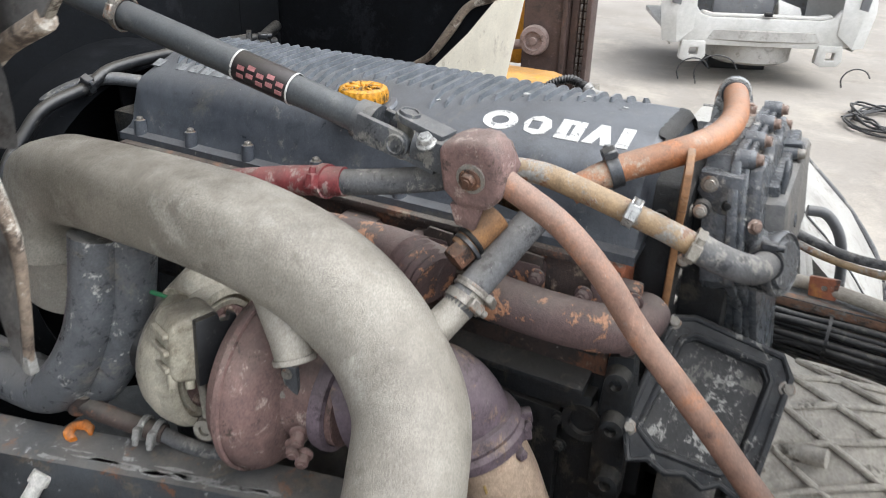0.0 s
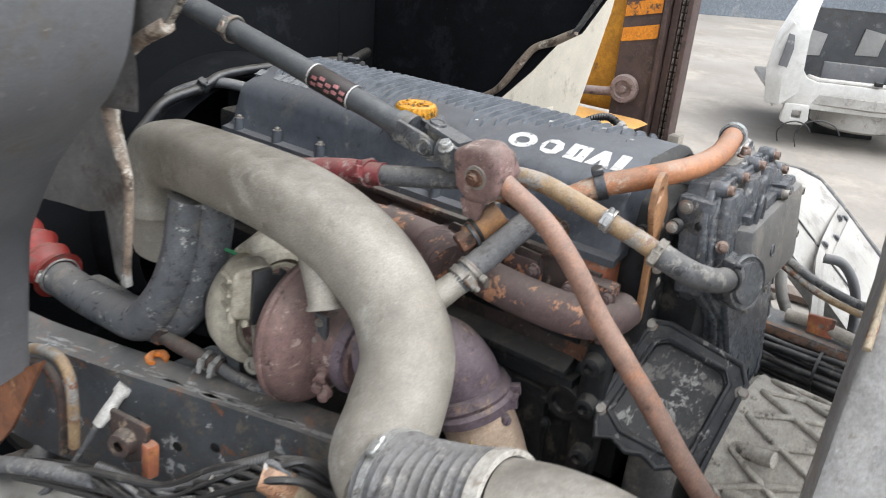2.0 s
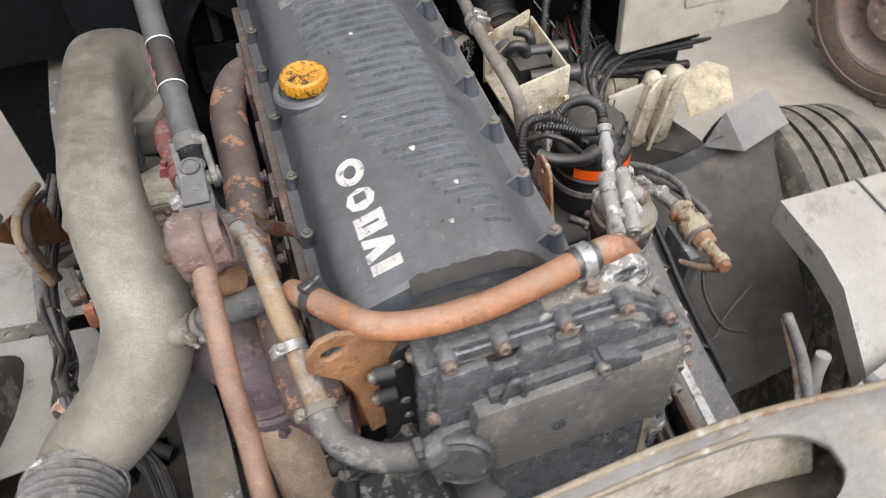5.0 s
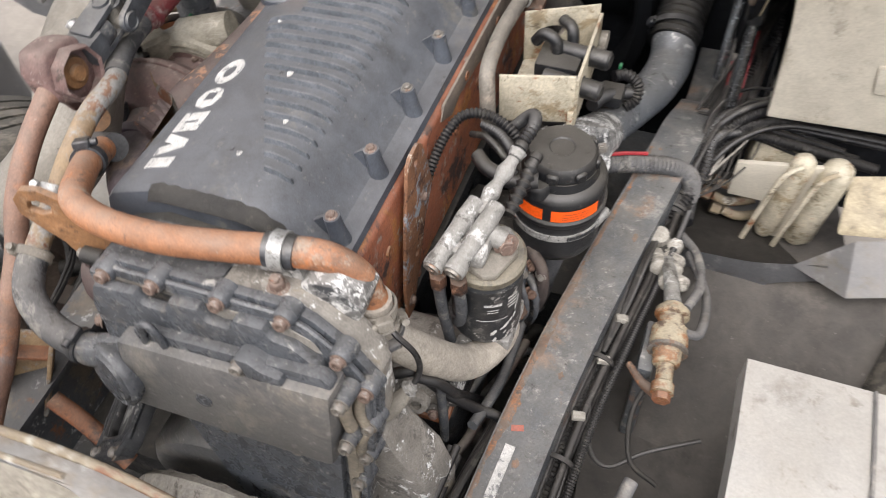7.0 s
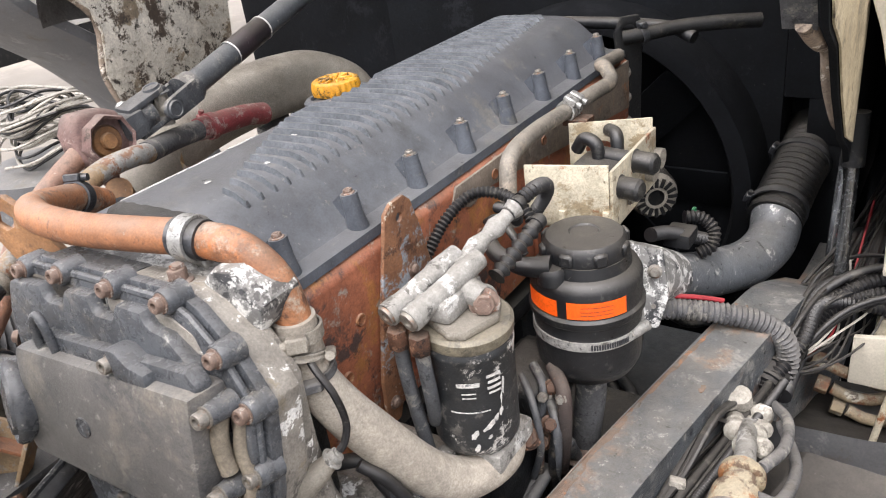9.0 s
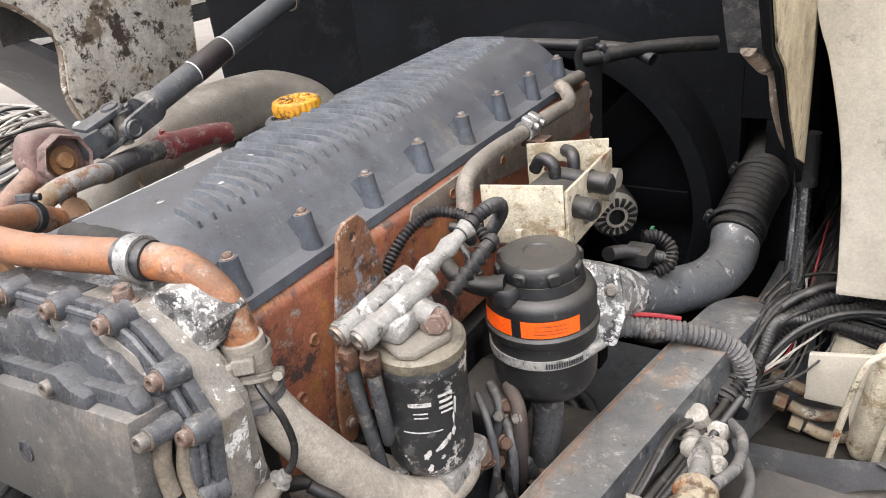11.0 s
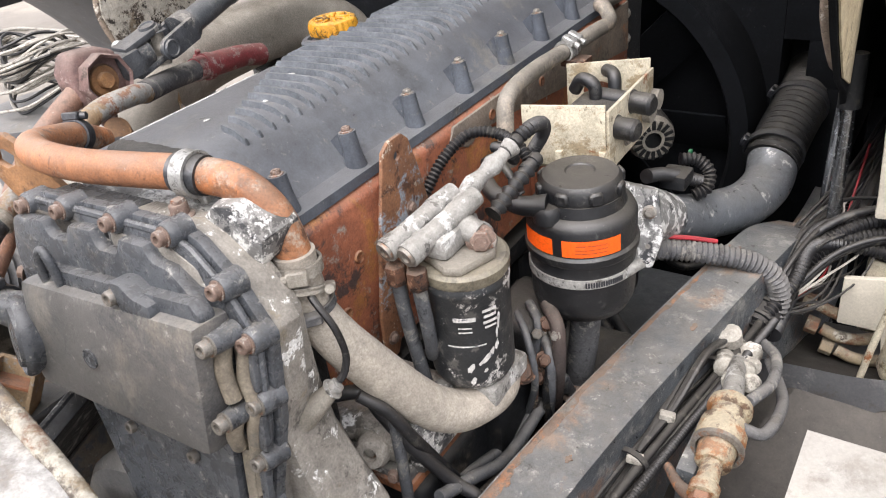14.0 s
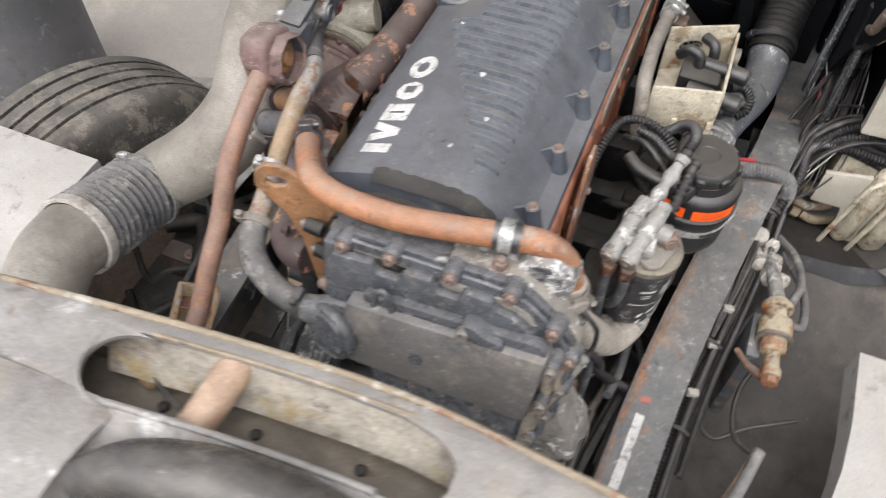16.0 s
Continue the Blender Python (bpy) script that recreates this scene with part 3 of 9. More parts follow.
# bolts on tall bosses, along both flanges
RB = [0.104, 0.226, 0.354, 0.481, 0.606, 0.726, 0.847, 0.965]
LB = [0.150, 0.290, 0.425, 0.588, 0.735, 0.870, 1.000]
for y in RB:
    bm = lathe([(0.0, 0.0), (0.0145, 0.0), (0.0118, 0.02), (0.0108, 0.047), (0.0, 0.047)], (0.177, y, 1.312), (-0.12, 0, 1), 18)
    prism([(-0.05, 0.0), (0.0, 0.0), (0.0, 0.042), (-0.012, 0.042), (-0.05, 0.012)], 0.006, Matrix(((1, 0, 0, 0.172), (0, 0, 1, y - 0.003), (0, 1, 0, 1.314), (0, 0, 0, 1))), bm=bm)
    part("bolt_boss", bm, COVER, cover)
    bolt(cover, (0.1712, y, 1.3585), (-0.12, 0, 1), 0.0062, 0.006, BOLT_RUST if y < 0.3 else BOLT)
for y in LB:
    bm = lathe([(0.0, 0.0), (0.0125, 0.0), (0.0115, 0.02), (0.0105, 0.036), (0.0, 0.036)], (-0.166, y, 1.240), (0.05, 0, 1), 18)
    part("bolt_boss", bm, COVER, cover)
    bolt(cover, (-0.164, y, 1.275), (0.05, 0, 1), 0.0065, 0.007)

# white wordmark as plain blocks, and the model bar at the front end
LEAN = -math.atan2(0.0225, 0.060)
for y, w, form in ((0.106, 0.018, "bar"), (0.142, 0.044, "wedge"), (0.187, 0.038, "block"), (0.238, 0.044, "round"), (0.298, 0.055, "oval")):
    hole = ()
    if form == "wedge":
        out = [(0.0, -0.007), (0.0, 0.007), (-0.046, w / 2), (-0.046, w / 2 - 0.016), (-0.026, 0.0), (-0.046, -w / 2 + 0.016), (-0.046, -w / 2)]
    elif form in ("bar", "block"):
        out = [(-0.046, -w / 2), (0.0, -w / 2), (0.0, w / 2), (-0.046, w / 2)]
        if form == "block":
            hole = ([(-0.037, -0.003), (-0.037, 0.003), (-0.009, 0.003), (-0.009, -0.003)],)
    elif form == "round":
        out = [(max(-0.046, min(0.0, -0.023 + (a + 0.023) * 1.1)), b) for a, b in ring_points(w / 2, 8, -0.023, 0.0)]
        hole = ([(-0.033, -0.005), (-0.033, 0.013), (-0.013, 0.013), (-0.013, -0.005)],)
    else:
        out = ring_points(0.0235, 18, -0.023, 0.0, w / 2)
        hole = (ring_points(0.0105, 14, -0.023, 0.0, 0.014),)
    x_right = -0.0515 - (y - 0.1) * 0.035
    m = Matrix.Translation((x_right, y, cover_z(x_right) - 0.0004)) @ Matrix.Rotation(LEAN, 4, "Y")
    part("wordmark_block", prism(out, 0.0016, m, holes=hole), WHITE_PRINT, cover, "white printed block of the wordmark")
for k in range(8):
    y = 0.79 + 0.031 * k
    if k == 6:
        continue
    m = Matrix.Translation((-0.092, y, cover_z(-0.092) - 0.0004)) @ Matrix.Rotation(LEAN, 4, "Y")
    part("model_bar", box((-0.012, -0.011, 0.0), (0.012, 0.011, 0.0016), 0.0006, m, seg=1), MODEL_INK, cover, "faded grey printed bar")

# oil filler neck and cap
bm = lathe([(0.058, -0.012), (0.058, 0.0), (0.054, 0.004), (0.046, 0.004), (0.044, -0.002), (0.0, -0.002)], (-0.103, 0.533, 1.368), (-0.14, 0, 1), 36)
part("filler_neck", bm, COVER, cover)
bm = bmesh.new()
n = 48
prof = [(0.0405, 0.006), (0.0415, 0.018), (0.039, 0.026), (0.033, 0.029), (0.028, 0.0265)]
rings = []
for r, h in prof:
    row = []
    for k in range(n * 2):
        a = math.pi * k / n
        rr = r * (1.0 if (k // 2) % 2 == 0 or r < 0.03 else 0.955)
        row.append(bm.verts.new((-0.103 + rr * math.cos(a), 0.533 + rr * math.sin(a), 1.367 + h)))
    rings.append(row)
for a, b in zip(rings, rings[1:]):
    for k in range(n * 2):
        bm.faces.new((a[k], a[(k + 1) % (2 * n)], b[(k + 1) % (2 * n)], b[k]))
bm.faces.new(rings[-1])
bm.faces.new(rings[0])
cap = part("oil_cap", bm, YELLOW, cover, "yellow oil filler cap stained with oil")
for k in range(9):
    m = Matrix.Translation((-0.103, 0.533, 1.3928)) @ Matrix.Rotation(2 * math.pi * k / 9, 4, "Z")
    part("cap_rib", box((0.008, -0.0022, 0.0), (0.029, 0.0022, 0.0045), 0.001, m, seg=1), YELLOW, cap)

# ---------------------------------------------------------------- rear gear case
CASE_T = thing("gear_case", (0.1, 0.0, 0.62), "dark grey cast rear gear case with flaking aluminium edges", "gear case")
XZ = lambda y: Matrix(((1, 0, 0, 0), (0, 0, -1, y), (0, 1, 0, 0), (0, 0, 0, 1)))
YZ = lambda x: Matrix(((0, 0, 1, x), (1, 0, 0, 0), (0, 1, 0, 0), (0, 0, 0, 1)))
core = [(-0.125, 0.80), (0.225, 0.80), (0.228, 1.20), (0.215, 1.31), (0.19, 1.345), (-0.03, 1.355), (-0.095, 1.330), (-0.125, 1.27)]
part("case_core", prism(core, 0.062, XZ(0.060), 0.006), BLOCK, CASE_T)
outline = [(0.10, 0.80), (0.335, 0.80), (0.345, 0.95), (0.325, 1.035), (0.298, 1.10), (0.284, 1.16), (0.284, 1.235), (0.286, 1.290), (0.262, 1.330), (0.225, 1.356), (0.195, 1.368), (0.10, 1.367)]
# left half takes the near-black block colour to stand in for shade
part("case_side", prism([(-0.06, 0.80), (0.098, 0.80), (0.098, 1.365), (-0.03, 1.364), (-0.06, 1.33)], 0.066, XZ(0.0), 0.006), BLOCK, CASE_T)
part("case_body", prism(outline, 0.066, XZ(0.0), 0.010), CHEEK, CASE_T, "flaking grey casting")
wide = [(0.10, 0.80), (0.345, 0.80), (0.352, 0.95), (0.334, 1.030), (0.300, 1.085), (0.280, 1.125), (0.270, 1.19), (0.272, 1.26), (0.262, 1.31), (0.20, 1.345), (0.10, 1.345)]
part("bell_face", prism(wide, 0.040, XZ(0.012), 0.014, seg=3), CHEEK, CASE_T, "dusty bare casting behind the cover")
SLOPE = radians(8.3)
# plane of the bolted cover: u is x, v is height, w stands out of it towards the rear
CM = Matrix(((1, 0, 0, 0), (0, math.sin(SLOPE), -math.cos(SLOPE), -0.095), (0, math.cos(SLOPE), math.sin(SLOPE), 1.15), (0, 0, 0, 1)))


def face(points, w0, w1, name, material=None, bevel=0.004, label="", holes=()):
    """A raised piece on the cover: outline in x and true height."""
    out = [(x, (z - 1.15) / math.cos(SLOPE)) for x, z in points]
    return part(name, prism(out, w1 - w0, CM @ Matrix.Translation((0, 0, w0)), bevel, holes=holes), material or CASE, CASE_T, label)


def on_face(x, z, w=0.0):
    return CM @ Vector((x, (z - 1.15) / math.cos(SLOPE), w))


OUT = CM.to_3x3() @ Vector((0, 0, 1))
flange = [(-0.048, 1.380), (0.195, 1.386), (0.224, 1.374), (0.264, 1.343), (0.300, 1.297), (0.296, 1.20), (0.274, 1.105), (0.256, 0.93), (0.03, 0.93), (0.0, 1.12), (-0.088, 1.20), (-0.080, 1.335)]
rim_wall = [(0.1 + (x - 0.1) * 0.97, 1.2 + (z - 1.2) * 0.97) for x, z in flange]
face([p for p in rim_wall if p[0] > 0.1] + [(0.10, 0.94), (0.10, 1.377)], -0.06, -0.024, "cover_wall", CHEEK, 0.002)
face([(-0.044, 1.374), (0.098, 1.377), (0.098, 0.94), (0.032, 0.94), (0.003, 1.12), (-0.082, 1.20), (-0.074, 1.33)], -0.06, -0.024, "cover_wall", CASE, 0.002)
face(flange, -0.026, -0.012, "cover_flange", bevel=0.003)
face([(0.1 + (x - 0.1) * 0.955, 1.2 + (z - 1.2) * 0.955) for x, z in flange], -0.014, -0.002, "cover_plate", bevel=0.005)
face([(-0.066, 1.322), (-0.054, 1.358), (0.006, 1.364), (0.014, 1.348), (0.044, 1.349), (0.052, 1.368), (0.092, 1.370), (0.100, 1.352), (0.130, 1.353), (0.137, 1.371), (0.176, 1.371), (0.184, 1.357), (0.208, 1.354), (0.240, 1.330), (0.246, 1.312), (0.266, 1.300), (0.262, 1.25), (-0.066, 1.25)], -0.004, 0.016, "upper_bulge", bevel=0.008)
tray = face([(-0.022, 1.301), (0.266, 1.322), (0.256, 1.178), (-0.038, 1.168)], -0.004, 0.044, "tray_cover", CASE_TRAY, bevel=0.012, label="dull dark-grey rectangular cover")
face([(0.000, 1.318), (0.250, 1.336), (0.262, 1.326), (0.260, 1.300), (0.002, 1.290)], 0.010, 0.030, "tray_ledge", bevel=0.005)
face([(0.148, 1.340), (0.166, 1.340), (0.182, 1.330), (0.205, 1.327), (0.208, 1.312), (0.160, 1.308)], 0.014, 0.042, "cast_rib", bevel=0.006)
part("tray_mark", lathe([(0.0, 0.0012), (0.009, 0.0012), (0.009, 0.002), (0.0112, 0.002), (0.0112, 0.0)], on_face(0.089, 1.238, 0.044), OUT, 20), CASE, CASE_T)
# round rim tube along the flange's edge
rim = [on_face(x, z, -0.006) for x, z in ((-0.045, 1.372), (0.07, 1.376), (0.192, 1.378), (0.220, 1.367), (0.257, 1.338), (0.292, 1.293), (0.288, 1.20), (0.268, 1.105), (0.256, 1.0))]
part("rim_bead", tube(rim, 0.0045, 8, 1, straight=True), CASE, CASE_T)
for x, z, rusty in ((-0.041, 1.368, 1), (0.029, 1.375, 1), (0.115, 1.378, 1), (0.197, 1.380, 1), (0.260, 1.341, 1), (0.289, 1.295, 1), (0.288, 1.228, 0), (0.279, 1.158, 0), (0.264, 1.085, 0)):
    p = on_face(x, z, 0.004)
    part("bolt_lug", lathe([(0.0, -0.026), (0.0150, -0.026), (0.0138, -0.010), (0.0130, -0.003), (0.0112, 0.0), (0.0, 0.0)], p, OUT, 20), CASE, CASE_T)
    cap_screw(CASE_T, p, OUT, 0.0078, 0.009, BOLT_RUST if rusty else BOLT)
for x, z, w in ((0.151, 1.323, 0.036), (0.272, 1.302, 0.032), (0.271, 1.219, 0.030)):
    p = on_face(x, z, w)
    part("bolt_lug", lathe([(0.0, -0.03), (0.0125, -0.03), (0.0100, 0.0), (0.0, 0.0)], p, OUT, 16), CASE, CASE_T)
    cap_screw(CASE_T, p, OUT, 0.0080, 0.011, BOLT)
for x, z in ((0.074, 1.126), (0.182, 1.130)):
    p = on_face(x, z, 0.006)
    part("stud", lathe([(0.0, -0.015), (0.009, -0.015), (0.008, 0.0), (0.0, 0.0)], p, OUT, 12), CASE, CASE_T)
    cap_screw(CASE_T, p, OUT, 0.0075, 0.011, BOLT)
# wire loop handle
loop = [on_face(x, z, w) for x, z, w in ((0.018, 1.298, 0.030), (0.019, 1.318, 0.034), (0.024, 1.336, 0.036), (0.033, 1.344, 0.036), (0.041, 1.337, 0.036), (0.045, 1.320, 0.034), (0.045, 1.300, 0.030))]
part("loop_handle", tube(loop, 0.0050, 10), CASE, CASE_T)
# tan-stained upright mouldings beside the tray
STAIN = surf("tan_stained_casting", "9c9180", "7a7265", 12, 0.55, 0.0, 0.2, 200, [("5c5d5e", 0.05, 14), ("c2b598", 0.02, 20)], soft=0.2)
for points, r in ((((0.270, 1.300, 0.014), (0.267, 1.268, 0.018), (0.271, 1.236, 0.016)), 0.0085), (((0.268, 1.212, 0.016), (0.262, 1.192, 0.016), (0.256, 1.172, 0.008)), 0.0085), (((0.283, 1.292, 0.002), (0.279, 1.258, 0.006), (0.284, 1.226, 0.004), (0.276, 1.19, 0.004), (0.270, 1.15, 0.0)), 0.0070)):
    part("flank_rib", tube([on_face(*p) for p in points], r, 12), STAIN, CASE_T)
face([(0.2585, 1.314), (0.2640, 1.312), (0.2550, 1.188), (0.2495, 1.188)], -0.002, 0.036, "tray_side", STAIN, bevel=0.004, label="tan-stained side of the cover")
face([(0.266, 1.302), (0.288, 1.286), (0.286, 1.20), (0.270, 1.11), (0.258, 1.10), (0.262, 1.2)], -0.004, 0.003, "flank_panel", STAIN, bevel=0.003)
face([(0.250, 1.165), (0.268, 1.165), (0.258, 1.02), (0.246, 1.02)], -0.004, 0.004, "flank_panel", STAIN, bevel=0.003)
for k in range(4):
    z = 1.284 - 0.068 * k
    dx = -0.13 * max(0.0, 1.22 - z)
    face([(0.282 + dx, z), (0.293 + dx, z), (0.292 + dx, z - 0.042), (0.281 + dx, z - 0.042)], -0.004, 0.005, "flange_pad", bevel=0.003)
# round plug with rim and hose port
plug = lathe([(0.0, -0.03), (0.040, -0.03), (0.044, 0.0), (0.047, 0.004), (0.047, 0.012), (0.044, 0.016), (0.042, 0.013), (0.036, 0.013), (0.034, 0.019), (0.0, 0.021)], (-0.045, -0.118, 1.228), (-0.35, -1, 0.22), 36)
part("round_plug", plug, CASE, CASE_T)
part("hose_port", tube([(-0.02, -0.085, 1.246), (-0.075, -0.109, 1.247), (-0.10, -0.112, 1.248)], [0.024, 0.022, 0.020], 16), CASE, CASE_T)
bolt(CASE_T, (-0.070, -0.085, 1.285), (-0.8, -0.6, 0.3), 0.008, 0.008, BOLT_RUST)
# left lugs use the same block colour, darkened for the shaded flank
for y, z in ((-0.02, 1.315), (0.03, 1.29), (-0.01, 1.24)):
    part("bolt_lug", lathe([(0.0, -0.02), (0.0125, -0.02), (0.0115, 0.006), (0.0, 0.006)], (-0.125, y, z), (-1, -0.1, 0.2), 16), BLOCK, CASE_T)
    bolt(CASE_T, (-0.131, y, z + 0.001), (-1, -0.1, 0.2), 0.0068, 0.007, BOLT)
part("side_box_lug", prism([(-0.002, 1.352), (-0.060, 1.352), (-0.064, 1.300), (-0.040, 1.292), (-0.022, 1.302), (-0.002, 1.322)], 0.060, YZ(-0.078), 0.005), CASE, CASE_T, "dark cast bracket box")
bolt(CASE_T, (-0.078, -0.018, 1.336), (-1, -0.1, 0), 0.009, 0.006, BOLT)
bolt(CASE_T, (-0.078, -0.046, 1.310), (-1, -0.1, 0), 0.006, 0.004, BLACK)
# foot of the casing
part("lower_housing", box((0.03, -0.125, 0.60), (0.25, -0.03, 0.95), 0.02), CASE_TRAY, CASE_T)
face([(-0.020, 1.172), (0.246, 1.180), (0.240, 1.05), (0.226, 0.94), (0.060, 0.93), (0.010, 1.09)], -0.004, 0.010, "lower_cover", CASE, bevel=0.006, label="dark grey lower cover")
part("flywheel_housing", lathe([(0.0, 0.03), (0.200, 0.03), (0.206, 0.04), (0.206, 0.105), (0.196, 0.118), (0.0, 0.118)], (0.06, 0.0, 0.84), (0, -1, 0), 56), CASE_TRAY, CASE_T, "dusty grey flywheel housing")
part("side_box", box((0.215, -0.105, 0.72), (0.304, 0.050, 0.915), 0.030, seg=3), CHEEK, CASE_T, "dusty aluminium box at the casing foot")
# scuffed corner above the case
SCUFF = surf("white_scuffed_casting", "8b8a87", "6d6c6a", 8, 0.5, 0.1, 0.3, 200, [("d6d5d1", 0.085, 42), ("3c3d3f", 0.05, 26)], soft=0.03)
part("scuffed_corner", prism([(0.185, 1.340), (0.258, 1.330), (0.268, 1.362), (0.232, 1.392), (0.206, 1.388), (0.185, 1.370)], 0.055, XZ(0.040), 0.008), SCUFF, CASE_T, "white-scuffed casting corner")
part("top_strip", box((-0.03, -0.050, 1.356), (0.19, 0.03, 1.366), 0.003), SCUFF, CASE_T, "strip of bare aluminium gasket edge")
bolt(CASE_T, (0.168, -0.022, 1.372), (0, 0, 1), 0.010, 0.016, BOLT_RUST)


# ---------------------------------------------------------------- pipes over the rear of the engine
COOL = thing("coolant_pipe", (0.05, 0.0, 1.37), "orange rusty steel coolant pipe crossing behind the valve cover", "pipe")
line = [(-0.205, 0.135, 1.335), (-0.178, 0.088, 1.365), (-0.150, 0.042, 1.383), (-0.118, 0.002, 1.397), (-0.06, -0.018, 1.402), (0.02, -0.020, 1.404), (0.10, -0.008, 1.406), (0.165, 0.006, 1.406), (0.212, 0.020, 1.396), (0.243, 0.028, 1.365), (0.256, 0.028, 1.322), (0.258, 0.026, 1.30)]
part("pipe", tube(line, 0.0185, 24), PIPE, COOL)
band(COOL, (0.165, 0.006, 1.406), (1, 0.12, 0), 0.0192, 0.016, ZINC, (0, 0.3, -1))
part("clamp_sleeve", tube([(0.148, 0.003, 1.406), (0.165, 0.006, 1.406), (0.182, 0.009, 1.405)], 0.0205, 22, 2), CLAMP_DARK, COOL)
band(COOL, (0.165, 0.006, 1.406), (1, 0.12, 0), 0.0208, 0.017, ZINC, (0, 0.3, -1))
band(COOL, (-0.178, 0.088, 1.365), (-0.55, 0.9, -0.4), 0.0195, 0.016, CLAMP_DARK, (0, 0, 1))
part("stay", box((0.161, -0.026, 1.372), (0.173, -0.014, 1.392), 0.003), BOLT_RUST, COOL)

GREYHOSE = thing("lower_coolant_hose", (0.31, 0.06, 1.04), "dusty tan rubber coolant hose below the pipe", "hose")
line = [(0.257, 0.027, 1.325), (0.258, 0.027, 1.285), (0.262, 0.029, 1.254), (0.277, 0.040, 1.211), (0.296, 0.062, 1.161), (0.315, 0.088, 1.109), (0.330, 0.115, 1.069), (0.344, 0.145, 1.045), (0.359, 0.180, 1.040), (0.362, 0.212, 1.040), (0.345, 0.240, 1.038), (0.31, 0.26, 1.03)]
part("hose", tube(line, [0.022, 0.0225, 0.0235, 0.0255, 0.027, 0.0275, 0.0275, 0.027, 0.026, 0.025, 0.024, 0.022], 22), HOSE_TAN, GREYHOSE)
band(GREYHOSE, (0.2605, 0.0285, 1.262), (0.03, 0.06, -1), 0.0242, 0.010, RUBBER, (0.6, -0.6, 0))
band(GREYHOSE, (0.2575, 0.026, 1.309), (0.03, -0.1, -1), 0.0238, 0.014, ALU, (0.6, -0.6, 0))
band(GREYHOSE, (0.260, 0.020, 1.285), (0.2, -0.4, -1), 0.0245, 0.008, ALU, (0.6, 0.6, 0))

MID = thing("upper_coolant_line", (-0.22, 0.1, 1.30), "tan rusty coolant line with grey and red hose sleeves", "pipe")
part("pipe", tube([(-0.262, 0.262, 1.352), (-0.245, 0.225, 1.362), (-0.236, 0.165, 1.364), (-0.228, 0.10, 1.347), (-0.219, 0.05, 1.330), (-0.212, 0.0, 1.313), (-0.207, -0.04, 1.298)], 0.0155, 20), PIPE_TAN, MID)
part("grey_hose", tube([(-0.328, 0.415, 1.330), (-0.312, 0.355, 1.338), (-0.29, 0.305, 1.345), (-0.262, 0.258, 1.353)], 0.0175, 20), RUBBER, MID, "grey rubber hose")
part("red_hose", tube([(-0.352, 0.585, 1.300), (-0.350, 0.540, 1.312), (-0.338, 0.48, 1.322), (-0.327, 0.41, 1.331)], [0.021, 0.020, 0.021, 0.020], 20), RED_HOSE, MID, "faded red silicone hose")
part("elbow_hose", tube([(-0.209, -0.028, 1.303), (-0.203, -0.058, 1.290), (-0.188, -0.083, 1.277), (-0.155, -0.102, 1.262), (-0.118, -0.110, 1.252), (-0.085, -0.111, 1.247)], 0.0195, 22), RUBBER, MID, "grey rubber elbow hose")
band(MID, (-0.222, 0.046, 1.332), (-0.1, 1, 0.35), 0.0165, 0.014, ZINC, (-1, 0, 0.5))
band(MID, (-0.208, -0.034, 1.300), (-0.1, 1, 0.35), 0.0200, 0.012, ALU, (-1, 0, 0.2))
band(MID, (-0.100, -0.111, 1.249), (1, 0, 0), 0.0200, 0.011, CLAMP_DARK, (0, 0, 1))
band(MID, (-0.331, 0.44, 1.327), (0.1, 1, -0.1), 0.0208, 0.012, RED_HOSE, (-1, 0, 0.3))

STRUT_T = thing("cab_stay_tube", (-0.31, 0.03, 1.0), "rust-streaked bent steel tube ending in a box bracket", "stay")
line = [(-0.309, 0.205, 1.385), (-0.312, 0.176, 1.371), (-0.312, 0.106, 1.335), (-0.314, 0.047, 1.284), (-0.312, -0.003, 1.221), (-0.313, -0.060, 1.164), (-0.312, -0.115, 1.107), (-0.318, -0.165, 1.058), (-0.322, -0.232, 0.995)]
part("tube", tube(line, 0.0165, 22), STRUT, STRUT_T)
bk = axis_matrix((-0.343, 0.216, 1.378), (1, 0, 0.12), (0, -1, 0.1))
part("box_bracket", prism([(-0.040, -0.040), (-0.012, -0.050), (0.03, -0.050), (0.044, -0.022), (0.040, 0.022), (0.018, 0.042), (-0.022, 0.042), (-0.042, 0.018)], 0.052, bk, 0.013, seg=3), RUST_PINK, STRUT_T, "rusty cast box bracket")
part("bracket_tab", prism([(-0.034, 0.036), (0.012, 0.038), (-0.004, 0.072), (-0.030, 0.066)], 0.010, bk @ Matrix.Translation((0, 0, 0.004)), 0.003), RUST_PINK, STRUT_T)
part("bush", lathe([(0.0, 0.063), (0.011, 0.063), (0.013, 0.060), (0.013, 0.056), (0.022, 0.056), (0.025, 0.052), (0.025, 0.040)], bk @ Vector((-0.004, 0.0, 0.0)), bk.to_3x3() @ Vector((0, 0, 1)), 24), RUSTY_TAN, STRUT_T, "pale rusty pivot bolt")
part("hood", lathe([(0.034, 0.048), (0.042, 0.048), (0.042, 0.068), (0.039, 0.072), (0.035, 0.068)], bk @ Vector((-0.004, 0.0, 0.0)), bk.to_3x3() @ Vector((0, 0, 1)), 8), RUST_PINK, STRUT_T, "rust-pink bracket hood")
part("washer", lathe([(0.0, 0.0), (0.019, 0.0), (0.019, 0.003), (0.0, 0.003)], bk @ Vector((0.004, -0.004, 0.0)), bk.to_3x3() @ Vector((0, 0, -1)), 20), BOLT, STRUT_T)
